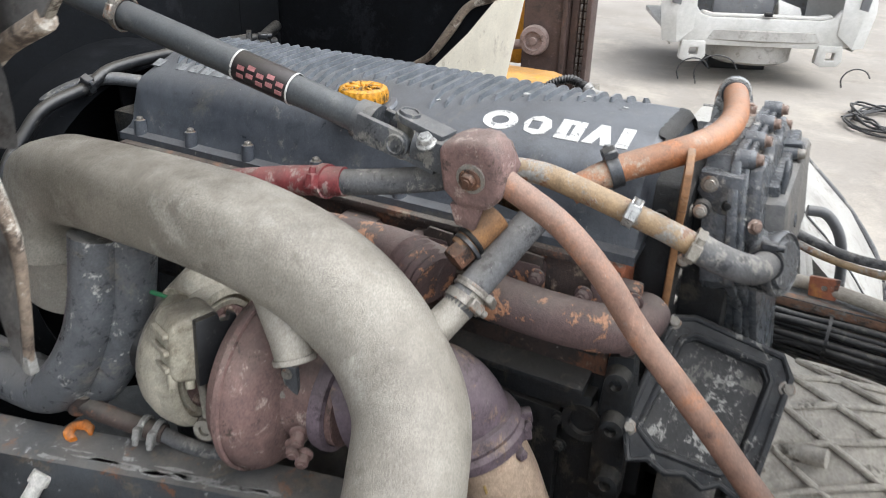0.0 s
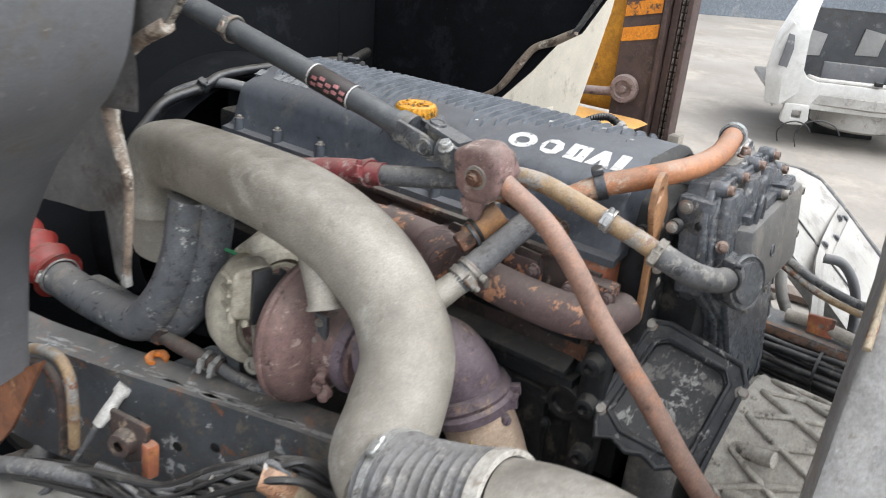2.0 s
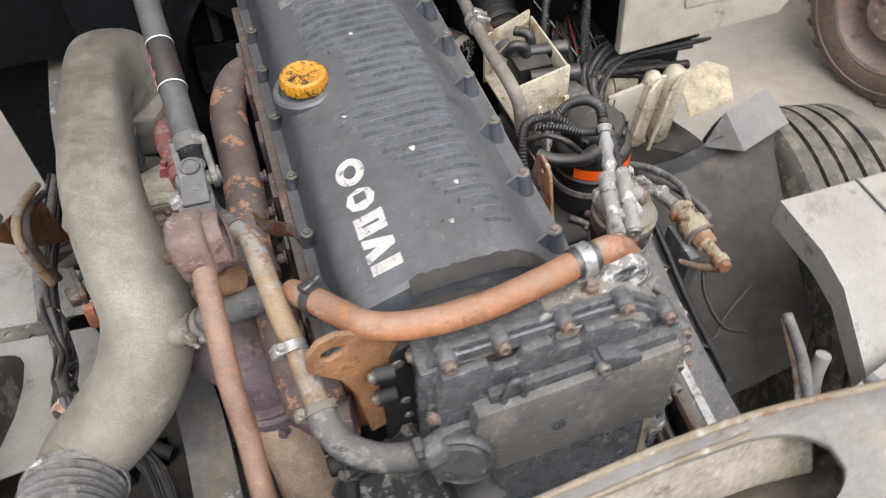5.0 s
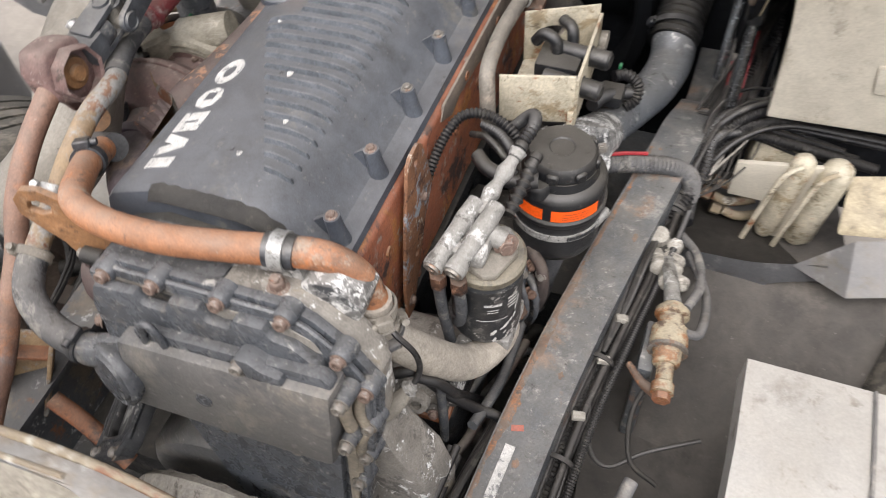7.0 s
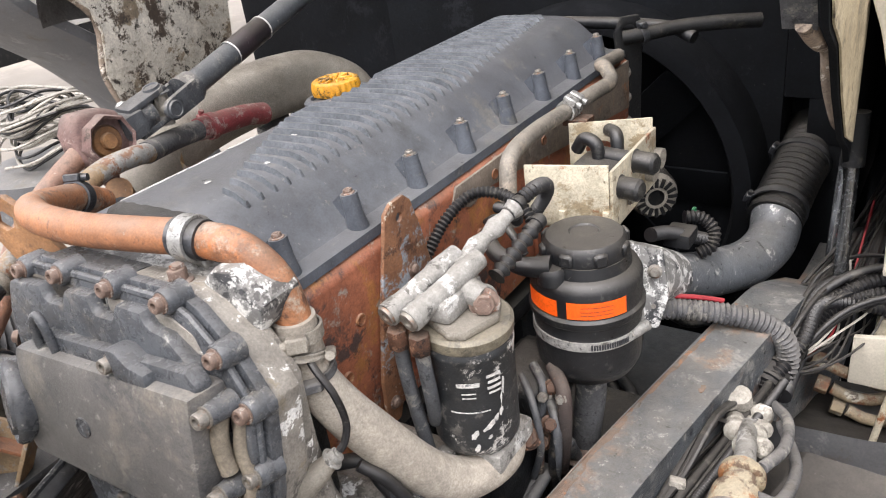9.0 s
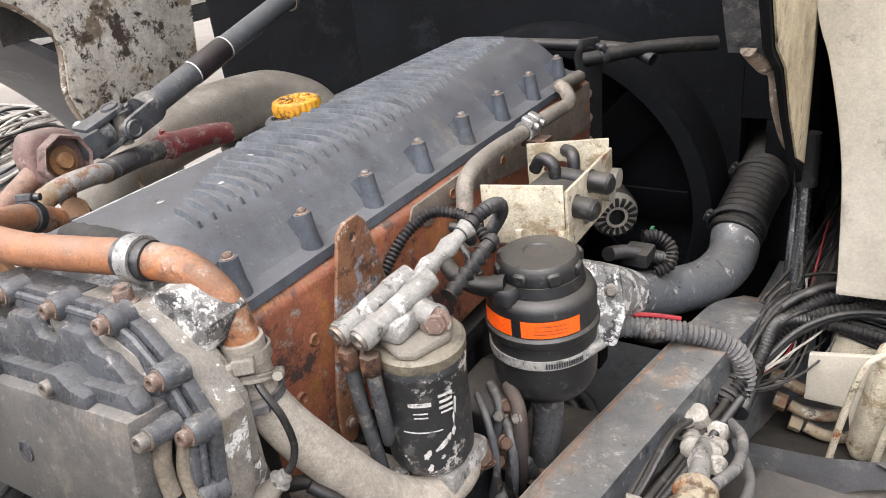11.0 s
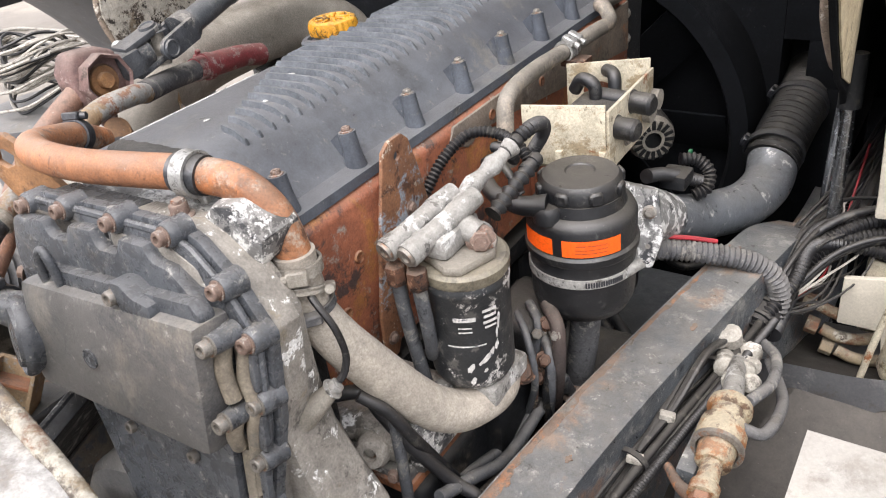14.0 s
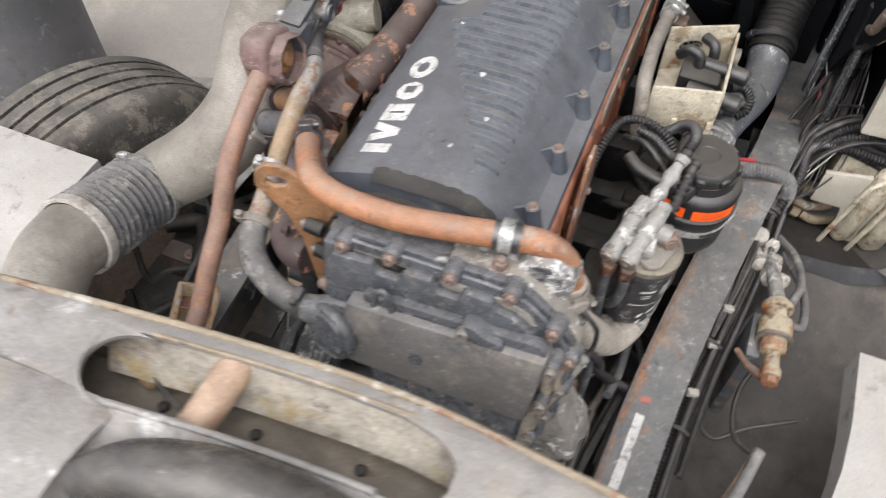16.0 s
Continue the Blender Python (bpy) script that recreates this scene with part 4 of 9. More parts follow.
bolt(STRUT_T, bk @ Vector((0.004, -0.004, -0.003)), bk.to_3x3() @ Vector((0, 0, -1)), 0.0105, 0.012, BRASS)
part("foot_plate", box((-0.335, -0.262, 0.955), (-0.312, -0.205, 1.025), 0.004), RUST_RED, STRUT_T)
bolt(STRUT_T, (-0.336, -0.235, 0.996), (-1, 0, 0.2), 0.011, 0.012, BOLT)

STEER_T = thing("steering_shaft", (-0.31, 0.6, 1.40), "grey steering shaft with black warning sticker and joint", "steering shaft")
a, b = Vector((-0.298, 0.385, 1.409)), Vector((-0.350, 1.12, 1.592))
SHAFT = surf("smooth_dark_grey_shaft_paint", "4e5154", "434649", 8, 0.42, 0.0, 0.08, 220, [("5d5e5e", 0.03, 20), ("7b766d", -0.02, 26)], soft=0.14, dust=0.1, fleck=0.2, mottle=0.12)
part("shaft", tube([a, a.lerp(b, 0.5), b], 0.0205, 24, 2), SHAFT, STEER_T)
part("shaft_sleeve", tube([a.lerp(b, 0.56), a.lerp(b, 0.95)], 0.0225, 24, 1), SHAFT, STEER_T)
band(STEER_T, a.lerp(b, 0.56), b - a, 0.0230, 0.010, BOLT, (-1, 0, 0.3))
d = (b - a).normalized()
c = a.lerp(b, 0.222)
sticker = part("sticker", lathe([(0.0219, -0.045), (0.0223, -0.044), (0.0223, 0.044), (0.0219, 0.045)], c, d, 28), LETTER_DARK, STEER_T, "black sticker with pink unreadable marks")
for k in range(5):
    for j in range(2):
        ang = -0.5 + 0.5 * j + 0.22 * (k % 2)
        nrm = (Vector((-1, 0, 0.35)) - d * Vector((-1, 0, 0.35)).dot(d)).normalized()
        nrm = Matrix.Rotation(ang, 3, d) @ nrm
        m = axis_matrix(c + d * (-0.034 + 0.016 * k) + nrm * 0.0222, nrm, d)
        part("sticker_mark", box((-0.006, -0.003, 0), (0.005, 0.003, 0.0008), 0, m), PINK_INK, sticker)
for s in (-1, 1):
    part("sticker_border", lathe([(0.0224, -0.0015), (0.0228, -0.0015), (0.0228, 0.0015), (0.0224, 0.0015)], c + d * 0.046 * s, d, 28), WHITE_PRINT, sticker)
# universal joint: two chunky forks round a cross


def fork_arm(at, ahead, side, length, thick):
    out = [(-0.019, -0.01), (0.019, -0.01), (0.018, length - 0.016)] + [(0.018 * math.cos(k * math.pi / 6), length - 0.016 + 0.018 * math.sin(k * math.pi / 6)) for k in range(1, 6)] + [(-0.018, length - 0.016)]
    z = Vector(side).normalized()
    y = (Vector(ahead) - z * Vector(ahead).dot(z)).normalized()
    x = y.cross(z)
    m = Matrix((x, y, z)).transposed().to_4x4()
    m.translation = Vector(at)
    part("fork_arm", prism(out, thick, m, 0.003), STEER, STEER_T)
    part("bearing_cap", lathe([(0, 0.002), (0.010, 0.002), (0.011, 0.004), (0.0135, 0.004), (0.0145, 0.0)], Vector(at) + y * (length - 0.016) + z * thick, z, 18), STEER, STEER_T)


part("yoke_collar", tube([a + d * 0.02, a - d * 0.008], [0.026, 0.028], 22, 1), STEER, STEER_T)
for s in (-1, 1):
    w = (Vector((1, 0, 0)) - d * d.x).normalized()
    v = (Vector((0, 0, 1)) - d * d.z).normalized()
    fork_arm(a + w * (0.017 * s), -d, w * s, 0.068, 0.010)
    e2 = Vector((-0.03, -1, -0.15)).normalized()
    fork_arm(a + e2 * 0.105 + v * (0.017 * s), -e2, v * s, 0.068, 0.010)
part("pinch_block", box((-0.020, -0.026, -0.014), (0.020, 0.026, 0.022), 0.006, axis_matrix(a + e2 * 0.112, e2, (0, 0, 1))), STEER, STEER_T)
part("joint_cross", lathe([(0, -0.026), (0.011, -0.026), (0.011, 0.026), (0, 0.026)], a - d * 0.052, (0, 0, 1), 18), ALU, STEER_T)
part("joint_cross", lathe([(0, -0.026), (0.011, -0.026), (0.011, 0.026), (0, 0.026)], a - d * 0.052, (1, 0, 0), 18), ALU, STEER_T)
bolt(STEER_T, a - d * 0.052 + Vector((0, 0, 0.026)), (0, 0, 1), 0.012, 0.01, STEER)
part("shaft_yoke", tube([(-0.300, 0.275, 1.392), (-0.303, 0.31, 1.398)], 0.024, 20, 1), STEER, STEER_T)
bolt(STEER_T, (-0.325, 0.285, 1.408), (-0.6, 0, 1), 0.010, 0.012, ZINC)

# ---------------------------------------------------------------- exhaust side
INTAKE = thing("intake_pipe", (-0.48, 0.4, 0.95), "dull cast-aluminium intake pipe with ribbed rubber bellows", "air pipe")
line = [(-0.425, 0.905, 1.060), (-0.430, 0.900, 1.150), (-0.440, 0.885, 1.230), (-0.455, 0.835, 1.285), (-0.464, 0.765, 1.300), (-0.467, 0.690, 1.304), (-0.467, 0.570, 1.304), (-0.464, 0.475, 1.297), (-0.455, 0.395, 1.274), (-0.443, 0.332, 1.235), (-0.440, 0.275, 1.180), (-0.475, 0.215, 1.125), (-0.535, 0.185, 1.070), (-0.588, 0.165, 1.033), (-0.612, 0.120, 1.027)]
rad = [0.066, 0.076, 0.078, 0.071, 0.066, 0.066, 0.066, 0.067, 0.069, 0.071, 0.072, 0.072, 0.072, 0.070, 0.068]
flat = [(0.9, 1.25, 0.9), (0.85, 1.3, 0.8), (0.8, 1.15, 0.68), (0.8, 0.92, 0.62), (0.8, 0.92, 0.58), (0.84, 0.9, 0.56), (0.87, 0.91, 0.58), (0.91, 0.94, 0.64), (0.94, 0.96, 0.76), (0.98, 0.99, 0.9), (1, 1, 1), (1, 1, 1), (1, 1, 1), (1, 1, 1), (1, 1, 1)]
part("pipe", tube(line, rad, 32, 8, flat=flat), ALU, INTAKE)
part("stub", tube([(-0.450, 0.272, 1.155), (-0.415, 0.240, 1.180), (-0.372, 0.215, 1.212), (-0.345, 0.203, 1.232)], [0.030, 0.024, 0.021, 0.021], 22), ALU, INTAKE)
part("drain_nub", tube([(-0.470, 0.420, 1.245), (-0.490, 0.385, 1.190), (-0.498, 0.372, 1.160)], [0.034, 0.027, 0.024], 22), ALU, INTAKE)
part("nub_rim", lathe([(0.0, -0.004), (0.028, -0.004), (0.028, 0.003), (0.0, 0.003)], (-0.498, 0.371, 1.158), (-0.15, -0.25, -0.6), 20), ALU, INTAKE)
bellows = corrugated([(-0.612, 0.115, 1.028), (-0.617, 0.06, 1.044), (-0.616, 0.0, 1.064), (-0.613, -0.056, 1.087)], 0.074, 0.0165, 0.0055, 32)
part("bellows", bellows, RUBBER, INTAKE, "ribbed grey rubber bellows")
band(INTAKE, (-0.613, 0.108, 1.030), (0, 1, -0.2), 0.0775, 0.012, ZINC, (-0.4, 0, 1))
part("end_band", lathe([(0.072, -0.010), (0.0800, -0.010), (0.0805, 0.0), (0.0800, 0.010), (0.072, 0.010)], (-0.613, -0.059, 1.088), (0.03, -1, 0.36), 34), WIRE_PALE, INTAKE, "pale metal band")
part("outlet_pipe", tube([(-0.613, -0.062, 1.089), (-0.604, -0.120, 1.104), (-0.584, -0.19, 1.094), (-0.56, -0.27, 1.05), (-0.55, -0.36, 0.97), (-0.55, -0.42, 0.86)], [0.070, 0.069, 0.069, 0.070, 0.07, 0.07], 30), ALU, INTAKE)

STUB = thing("breather_hose", (-0.30, 0.2, 1.22), "short grey rubber hose clamped to the intake stub", "hose")
part("hose", tube([(-0.368, 0.213, 1.214), (-0.339, 0.203, 1.237), (-0.30, 0.190, 1.262), (-0.262, 0.178, 1.285), (-0.225, 0.17, 1.30)], 0.0215, 22), RUBBER, STUB)
band(STUB, (-0.358, 0.209, 1.222), (0.7, -0.25, 0.6), 0.0225, 0.012, BOLT, (-0.5, -1, 0.3))
band(STUB, (-0.344, 0.204, 1.233), (0.7, -0.25, 0.6), 0.0225, 0.010, BOLT, (0.5, -1, 0.3))

MANI = thing("exhaust_manifold", (-0.2, 0.3, 1.10), "scaly rust-brown cast exhaust manifold", "manifold")
part("rear_branch", tube([(-0.245, 0.26, 1.175), (-0.240, 0.20, 1.165), (-0.236, 0.12, 1.160), (-0.225, 0.055, 1.160), (-0.195, 0.022, 1.165), (-0.165, 0.015, 1.17)], [0.034, 0.035, 0.035, 0.034, 0.032, 0.03], 22), MANIFOLD, MANI)
part("collar", corrugated([(-0.262, 0.345, 1.205), (-0.275, 0.320, 1.200), (-0.285, 0.29, 1.193)], 0.036, 0.012, 0.003, 24), MANIFOLD, MANI)
part("front_branch", tube([(-0.255, 0.29, 1.19), (-0.26, 0.36, 1.205), (-0.252, 0.46, 1.20), (-0.25, 0.60, 1.19), (-0.25, 0.75, 1.185), (-0.22, 0.85, 1.18), (-0.17, 0.88, 1.18)], 0.036, 22), MANIFOLD, MANI)
part("turbo_branch", tube([(-0.26, 0.42, 1.19), (-0.31, 0.43, 1.14), (-0.36, 0.46, 1.08)], [0.045, 0.046, 0.05], 22), MANIFOLD, MANI)
for y in (0.06, 0.20, 0.35, 0.48, 0.63, 0.78, 0.9):
    part("port_flange", box((-0.205, y - 0.034, 1.115), (-0.17, y + 0.034, 1.215), 0.008), MANIFOLD, MANI)
for y in (0.03, 0.10, 0.17, 0.32, 0.405, 0.44, 0.52):
    bolt(MANI, (-0.206, y, 1.195 + 0.006 * math.sin(y * 40)), (-1, 0, 0), 0.0095, 0.014, MANIFOLD, name="nut")
    bolt(MANI, (-0.206, y, 1.128), (-1, 0, 0), 0.0095, 0.014, MANIFOLD, name="nut")

TURBO = thing("turbocharger", (-0.43, 0.55, 0.90), "rust-pink turbocharger with cream aluminium compressor housing", "turbocharger")
ax = Vector((-0.10, 1.0, 0.03)).normalized()
c0 = Vector((-0.415, 0.47, 1.045))
part("turbine_housing", lathe([(0.0, -0.055), (0.055, -0.055), (0.075, -0.045), (0.112, -0.035), (0.134, -0.012), (0.138, 0.012), (0.125, 0.036), (0.098, 0.050), (0.06, 0.056), (0.0, 0.056)], c0, ax, 44), RUST_PINK, TURBO)
part("turbine_seam", lathe([(0.1385, 0.004), (0.1425, 0.006), (0.1425, 0.014), (0.137, 0.016)], c0, ax, 44), RUST_PINK, TURBO)
part("turbine_outlet", lathe([(0.0, -0.12), (0.068, -0.12), (0.070, -0.06), (0.075, -0.04), (0.0, -0.04)], c0, ax, 32), RUST_PINK, TURBO)
part("bearing_housing", lathe([(0.0, 0.03), (0.066, 0.03), (0.056, 0.06), (0.058, 0.09), (0.070, 0.112), (0.0, 0.115)], c0, ax, 30), RUST_PINK, TURBO)
part("backplate", lathe([(0.0, 0.108), (0.078, 0.108), (0.080, 0.112), (0.080, 0.120), (0.0, 0.120)], c0, ax, 40), RUST_PINK, TURBO)
part("compressor_housing", lathe([(0.080, 0.122), (0.080, 0.108), (0.088, 0.107), (0.089, 0.114), (0.096, 0.114), (0.097, 0.106), (0.108, 0.110), (0.114, 0.126), (0.113, 0.148), (0.104, 0.172), (0.08, 0.186), (0.055, 0.192), (0.052, 0.235), (0.0, 0.235)], c0, ax, 44), COMPRESSOR, TURBO, "beige cast compressor housing")
part("inlet_hose", lathe([(0.056, 0.195), (0.060, 0.20), (0.060, 0.285), (0.054, 0.285)], c0, ax, 30), PLASTIC, TURBO, "black rubber inlet hose")
part("scroll_groove", lathe([(0.086, 0.180), (0.090, 0.186), (0.096, 0.183), (0.100, 0.176), (0.094, 0.172)], c0, ax, 44), ALU, TURBO)
part("scroll_outlet", tube([c0 + ax * 0.15 + Vector((-0.02, 0, 0.085)), c0 + ax * 0.155 + Vector((0.04, 0.0, 0.10)), c0 + ax * 0.16 + Vector((0.09, 0.01, 0.11))], [0.034, 0.036, 0.034], 20), COMPRESSOR, TURBO)
for k in range(8):
    a = 2 * math.pi * k / 8 + 0.3
    bolt(TURBO, axis_matrix(c0, ax) @ Vector((0.073 * math.cos(a), 0.073 * math.sin(a), 0.107)), -ax, 0.006, 0.008, BOLT_RUST)
part("heat_band", lathe([(0.070, -0.112), (0.078, -0.110), (0.080, -0.100), (0.078, -0.090), (0.070, -0.088)], c0, ax, 34), PURPLE, TURBO)
# actuator: cream body, black plate, rod, eye
act = axis_matrix((-0.490, 0.556, 1.118), (-0.42, -1.0, 0.10), (0.92, -0.38, -0.10))
body = prism([(-0.044, -0.034), (-0.036, -0.046), (0.020, -0.050), (0.026, -0.040), (0.026, 0.046), (0.018, 0.052), (-0.030, 0.046), (-0.042, 0.034)], 0.066, act @ Matrix.Translation((0, 0, -0.038)), 0.010, seg=3)
act_body = part("actuator_body", body, COMPRESSOR, TURBO, "cream actuator body")
for k in range(3):
    part("actuator_rib", box((-0.050, -0.030 + 0.025 * k, -0.030), (-0.040, -0.022 + 0.025 * k, 0.020), 0.003, act), COMPRESSOR, act_body)
for x, y in ((-0.040, -0.052), (-0.016, -0.060), (0.014, -0.060)):
    part("actuator_foot", tube([act @ Vector((x, y + 0.02, 0.014)), act @ Vector((x, y, 0.018))], 0.007, 12, 1), COMPRESSOR, act_body)
part("actuator_plate", prism([(-0.012, -0.050), (0.040, -0.044), (0.046, -0.036), (0.046, 0.046), (0.036, 0.050), (0.034, 0.040), (0.022, 0.040), (0.020, 0.052), (-0.012, 0.046)], 0.014, act @ Matrix.Translation((0, 0, 0.027)), 0.003), PLASTIC, TURBO, "black plastic plate")
part("rod", tube([(-0.492, 0.560, 1.095), (-0.488, 0.556, 1.03), (-0.488, 0.556, 0.978)], 0.006, 12, 2), ALU, TURBO)
part("rod_eye", lathe([(0.0, -0.012), (0.017, -0.012), (0.018, 0.0), (0.017, 0.012), (0.009, 0.012), (0.009, 0.006), (0.0, 0.006)], (-0.489, 0.555, 0.968), (-1, -0.3, 0.1), 20), ALU, TURBO)
part("small_plate", box((-0.47, 0.395, 1.045), (-0.462, 0.448, 1.118), 0.003), STEER, TURBO)
bolt(TURBO, (-0.471, 0.42, 1.07), (-1, -0.2, 0), 0.008, 0.008)
bolt(TURBO, (-0.471, 0.41, 1.105), (-1, -0.2, 0), 0.006, 0.006)
for k, (y, z) in enumerate(((0.39, 1.02), (0.40, 0.995), (0.385, 0.985))):
    bolt(TURBO, (-0.478, y, z), (-1, -0.5, -0.2), 0.010, 0.02, RUST_PINK)
part("green_wire", tube([(-0.440, 0.80, 1.235), (-0.455, 0.745, 1.20), (-0.462, 0.69, 1.155), (-0.455, 0.64, 1.145), (-0.452, 0.62, 1.14)], 0.0035, 8), GREEN, TURBO)

EXH = thing("exhaust_elbow", (-0.32, 0.15, 0.7), "purple-brown heat-tinted exhaust elbow with clamp", "exhaust")
part("elbow", tube([(-0.405, 0.368, 1.040), (-0.382, 0.330, 1.050), (-0.350, 0.290, 1.052), (-0.318, 0.262, 1.036), (-0.298, 0.240, 1.006), (-0.289, 0.227, 0.975)], [0.072, 0.072, 0.071, 0.070, 0.068, 0.066], 30), PURPLE, EXH)
part("down_pipe", tube([(-0.289, 0.226, 0.973), (-0.284, 0.205, 0.93), (-0.278, 0.18, 0.88), (-0.272, 0.15, 0.80), (-0.268, 0.10, 0.70)], 0.066, 28), DOWNPIPE, EXH, "pale tan dusty downpipe")
part("joint_band", lathe([(0.066, -0.026), (0.076, -0.024), (0.080, -0.008), (0.075, 0.0), (0.080, 0.008), (0.076, 0.024), (0.066, 0.026)], (-0.288, 0.219, 0.958), (0.1, -0.42, -0.9), 34), PURPLE, EXH)
part("clamp_screw", tube([(-0.266, 0.140, 0.985), (-0.250, 0.150, 0.978), (-0.226, 0.166, 0.972)], 0.006, 10), PURPLE, EXH)
part("clamp_lug", box((-0.012, -0.010, -0.012), (0.012, 0.010, 0.012), 0.004, axis_matrix((-0.262, 0.150, 0.970), (0.5, -0.8, 0.2))), PURPLE, EXH)
part("clamp_lug", box((-0.010, -0.010, -0.010), (0.010, 0.010, 0.010), 0.004, axis_matrix((-0.244, 0.155, 0.985), (0.5, -0.8, 0.2))), PURPLE, EXH)
bolt(EXH, (-0.288, 0.146, 0.950), (-0.3, -0.9, 0.2), 0.009, 0.014, PURPLE)
part("yellow_smear", box((-0.030, -0.008, 0.0), (0.030, 0.008, 0.003), 0.002, axis_matrix((-0.318, 0.156, 0.918), (-0.55, -0.8, 0.2), (0.8, -0.55, 0.25))), OCHRE, EXH)

# lifting eye plate by the rear of the head
EYE_T = thing("lifting_plate", (-0.15, 0.02, 1.15), "orange-rusty lifting plate with slotted eye", "bracket")
lp = Matrix(((0.98, 0, 0.19, -0.178), (0.19, 0, -0.98, 0.0), (0, 1, 0, 0), (0, 0, 0, 1)))
outline = [(-0.034, 1.362), (-0.030, 1.390), (-0.012, 1.408), (0.012, 1.410), (0.034, 1.396), (0.062, 1.364), (0.088, 1.335), (0.100, 1.28), (0.104, 1.14), (0.030, 1.14), (0.022, 1.25), (0.004, 1.310), (-0.018, 1.338)]
part("plate", prism(outline, 0.010, lp, 0.003, holes=([(-0.016, 1.372), (-0.012, 1.386), (0.004, 1.390), (0.018, 1.382), (0.014, 1.370), (-0.002, 1.364)],)), surf("orange_brown_plate_rust", "a0754f", "86603f", 8, 0.7, 0.0, 0.3, 180, [("b5977a", 0.03, 10), ("5d4230", 0.04, 18)], soft=0.12), EYE_T)
for u, z in ((0.088, 1.20), (0.090, 1.155), (0.082, 1.30)):
    bolt(EYE_T, lp @ Vector((u, z, 0.010)), lp.to_3x3() @ Vector((0, 0, 1)), 0.010, 0.010)
STRAP = thing("bent_strap", (-0.19, 0.2, 1.25), "tan bent flat strap beside the valve cover", "bracket")
pts = [(-0.235, 0.300, 1.325), (-0.222, 0.285, 1.318), (-0.185, 0.276, 1.305), (-0.178, 0.262, 1.300), (-0.178, 0.20, 1.29), (-0.180, 0.13, 1.27)]
bm = bmesh.new()
rows = [[bm.verts.new(Vector(p) + Vector((0, 0, dz))) for dz in (-0.017, 0.017)] for p in pts]
for a, b in zip(rows, rows[1:]):
    bm.faces.new((a[0], a[1], b[1], b[0]))
bmesh.ops.solidify(bm, geom=bm.faces[:], thickness=0.005)
part("strap", bm, PIPE_TAN, STRAP, angle=60)
bolt(STRAP, (-0.184, 0.15, 1.275), (-1, 0, 0.1), 0.009, 0.009)
# brass sender and thermostat stub
SEND = thing("coolant_sender", (-0.32, 0.22, 1.25), "orange-brown sender with brass hex nut", "sensor")
part("body", tube([(-0.278, 0.205, 1.312), (-0.300, 0.218, 1.294), (-0.322, 0.231, 1.274)], [0.020, 0.021, 0.019], 20), RUSTY_TAN, SEND)
part("o_ring", lathe([(0.019, -0.003), (0.0225, -0.003), (0.0235, 0.0), (0.0225, 0.003), (0.019, 0.003)], (-0.312, 0.225, 1.283), (-0.75, 0.4, -0.5), 22), BLACK, SEND)
part("brass_nut", prism(ring_points(0.019, 6), 0.024, axis_matrix((-0.322, 0.226, 1.276), (-0.75, 0.4, -0.5)), 0.003), BRASS, SEND, "tarnished brass nut")
part("washer", lathe([(0, 0), (0.023, 0), (0.023, 0.005), (0, 0.005)], (-0.318, 0.224, 1.279), (-0.75, 0.4, -0.5), 20), CLAMP_DARK, SEND)

# side cover of the flywheel housing
PAN = thing("housing_side_cover", (-0.11, -0.08, 0.9), "black sloped cover plate with recessed flaking panel", "cover plate")
pm = axis_matrix((-0.124, -0.076, 1.022), (-0.74, -0.23, 0.62), (0.12, -0.98, -0.22))
outer = [(-0.090, 0.085), (-0.06, 0.096), (0.075, 0.092), (0.095, 0.07), (0.098, -0.085), (0.08, -0.098), (0.055, -0.092), (0.035, -0.106), (0.005, -0.098), (-0.02, -0.108), (-0.05, -0.10), (-0.075, -0.112), (-0.098, -0.07), (-0.094, 0.03)]
inner = [(-0.060, 0.055), (-0.045, 0.066), (0.05, 0.064), (0.064, 0.05), (0.064, -0.055), (0.045, -0.07), (-0.04, -0.075), (-0.07, -0.06)]
outer = [(x, y * 1.14) for x, y in outer]
inner = [(x, y * 1.16) for x, y in inner]
pan_frame = part("frame", prism(outer, 0.022, pm, 0.005, holes=(inner,)), surf("chipped_black_frame", "2f3134", "232528", 8, 0.42, 0.0, 0.3, 180, [("8d8b86", 0.012, 26), ("17181a", 0.04, 24)], soft=0.04, dust=0.03, spec=0.3), PAN)
part("recess", prism(inner, 0.006, pm @ Matrix.Translation((0, 0, 0.001)), 0.0), surf("flaking_recess", "353638", "2a2b2c", 8, 0.55, 0.1, 0.4, 160, [("a3a19b", 0.06, 15), ("6b6964", 0.05, 22)], soft=0.04, dust=0.06), PAN, "black panel with paint flaked to bare metal")
part("inner_lip", prism([(x * 1.06, y * 1.06) for x, y in inner], 0.016, pm, 0.0, holes=(inner,)), BLACK, PAN)
part("frame_bead", tube([pm @ Vector((x * 0.965, y * 0.965, 0.021)) for x, y in outer + outer[:1]], 0.0055, 8, 1, straight=True), bpy.data.materials["chipped_black_frame"], pan_frame)
part("frame_bead", tube([pm @ Vector((x * 1.09, y * 1.09, 0.021)) for x, y in inner + inner[:1]], 0.0050, 8, 1, straight=True), bpy.data.materials["chipped_black_frame"], pan_frame)
for u, v in ((-0.085, 0.088), (0.092, 0.06), (0.088, -0.09), (-0.088, -0.08)):
    bolt(PAN, pm @ Vector((u, v, 0.022)), pm.to_3x3() @ Vector((0, 0, 1)), 0.0085, 0.010)

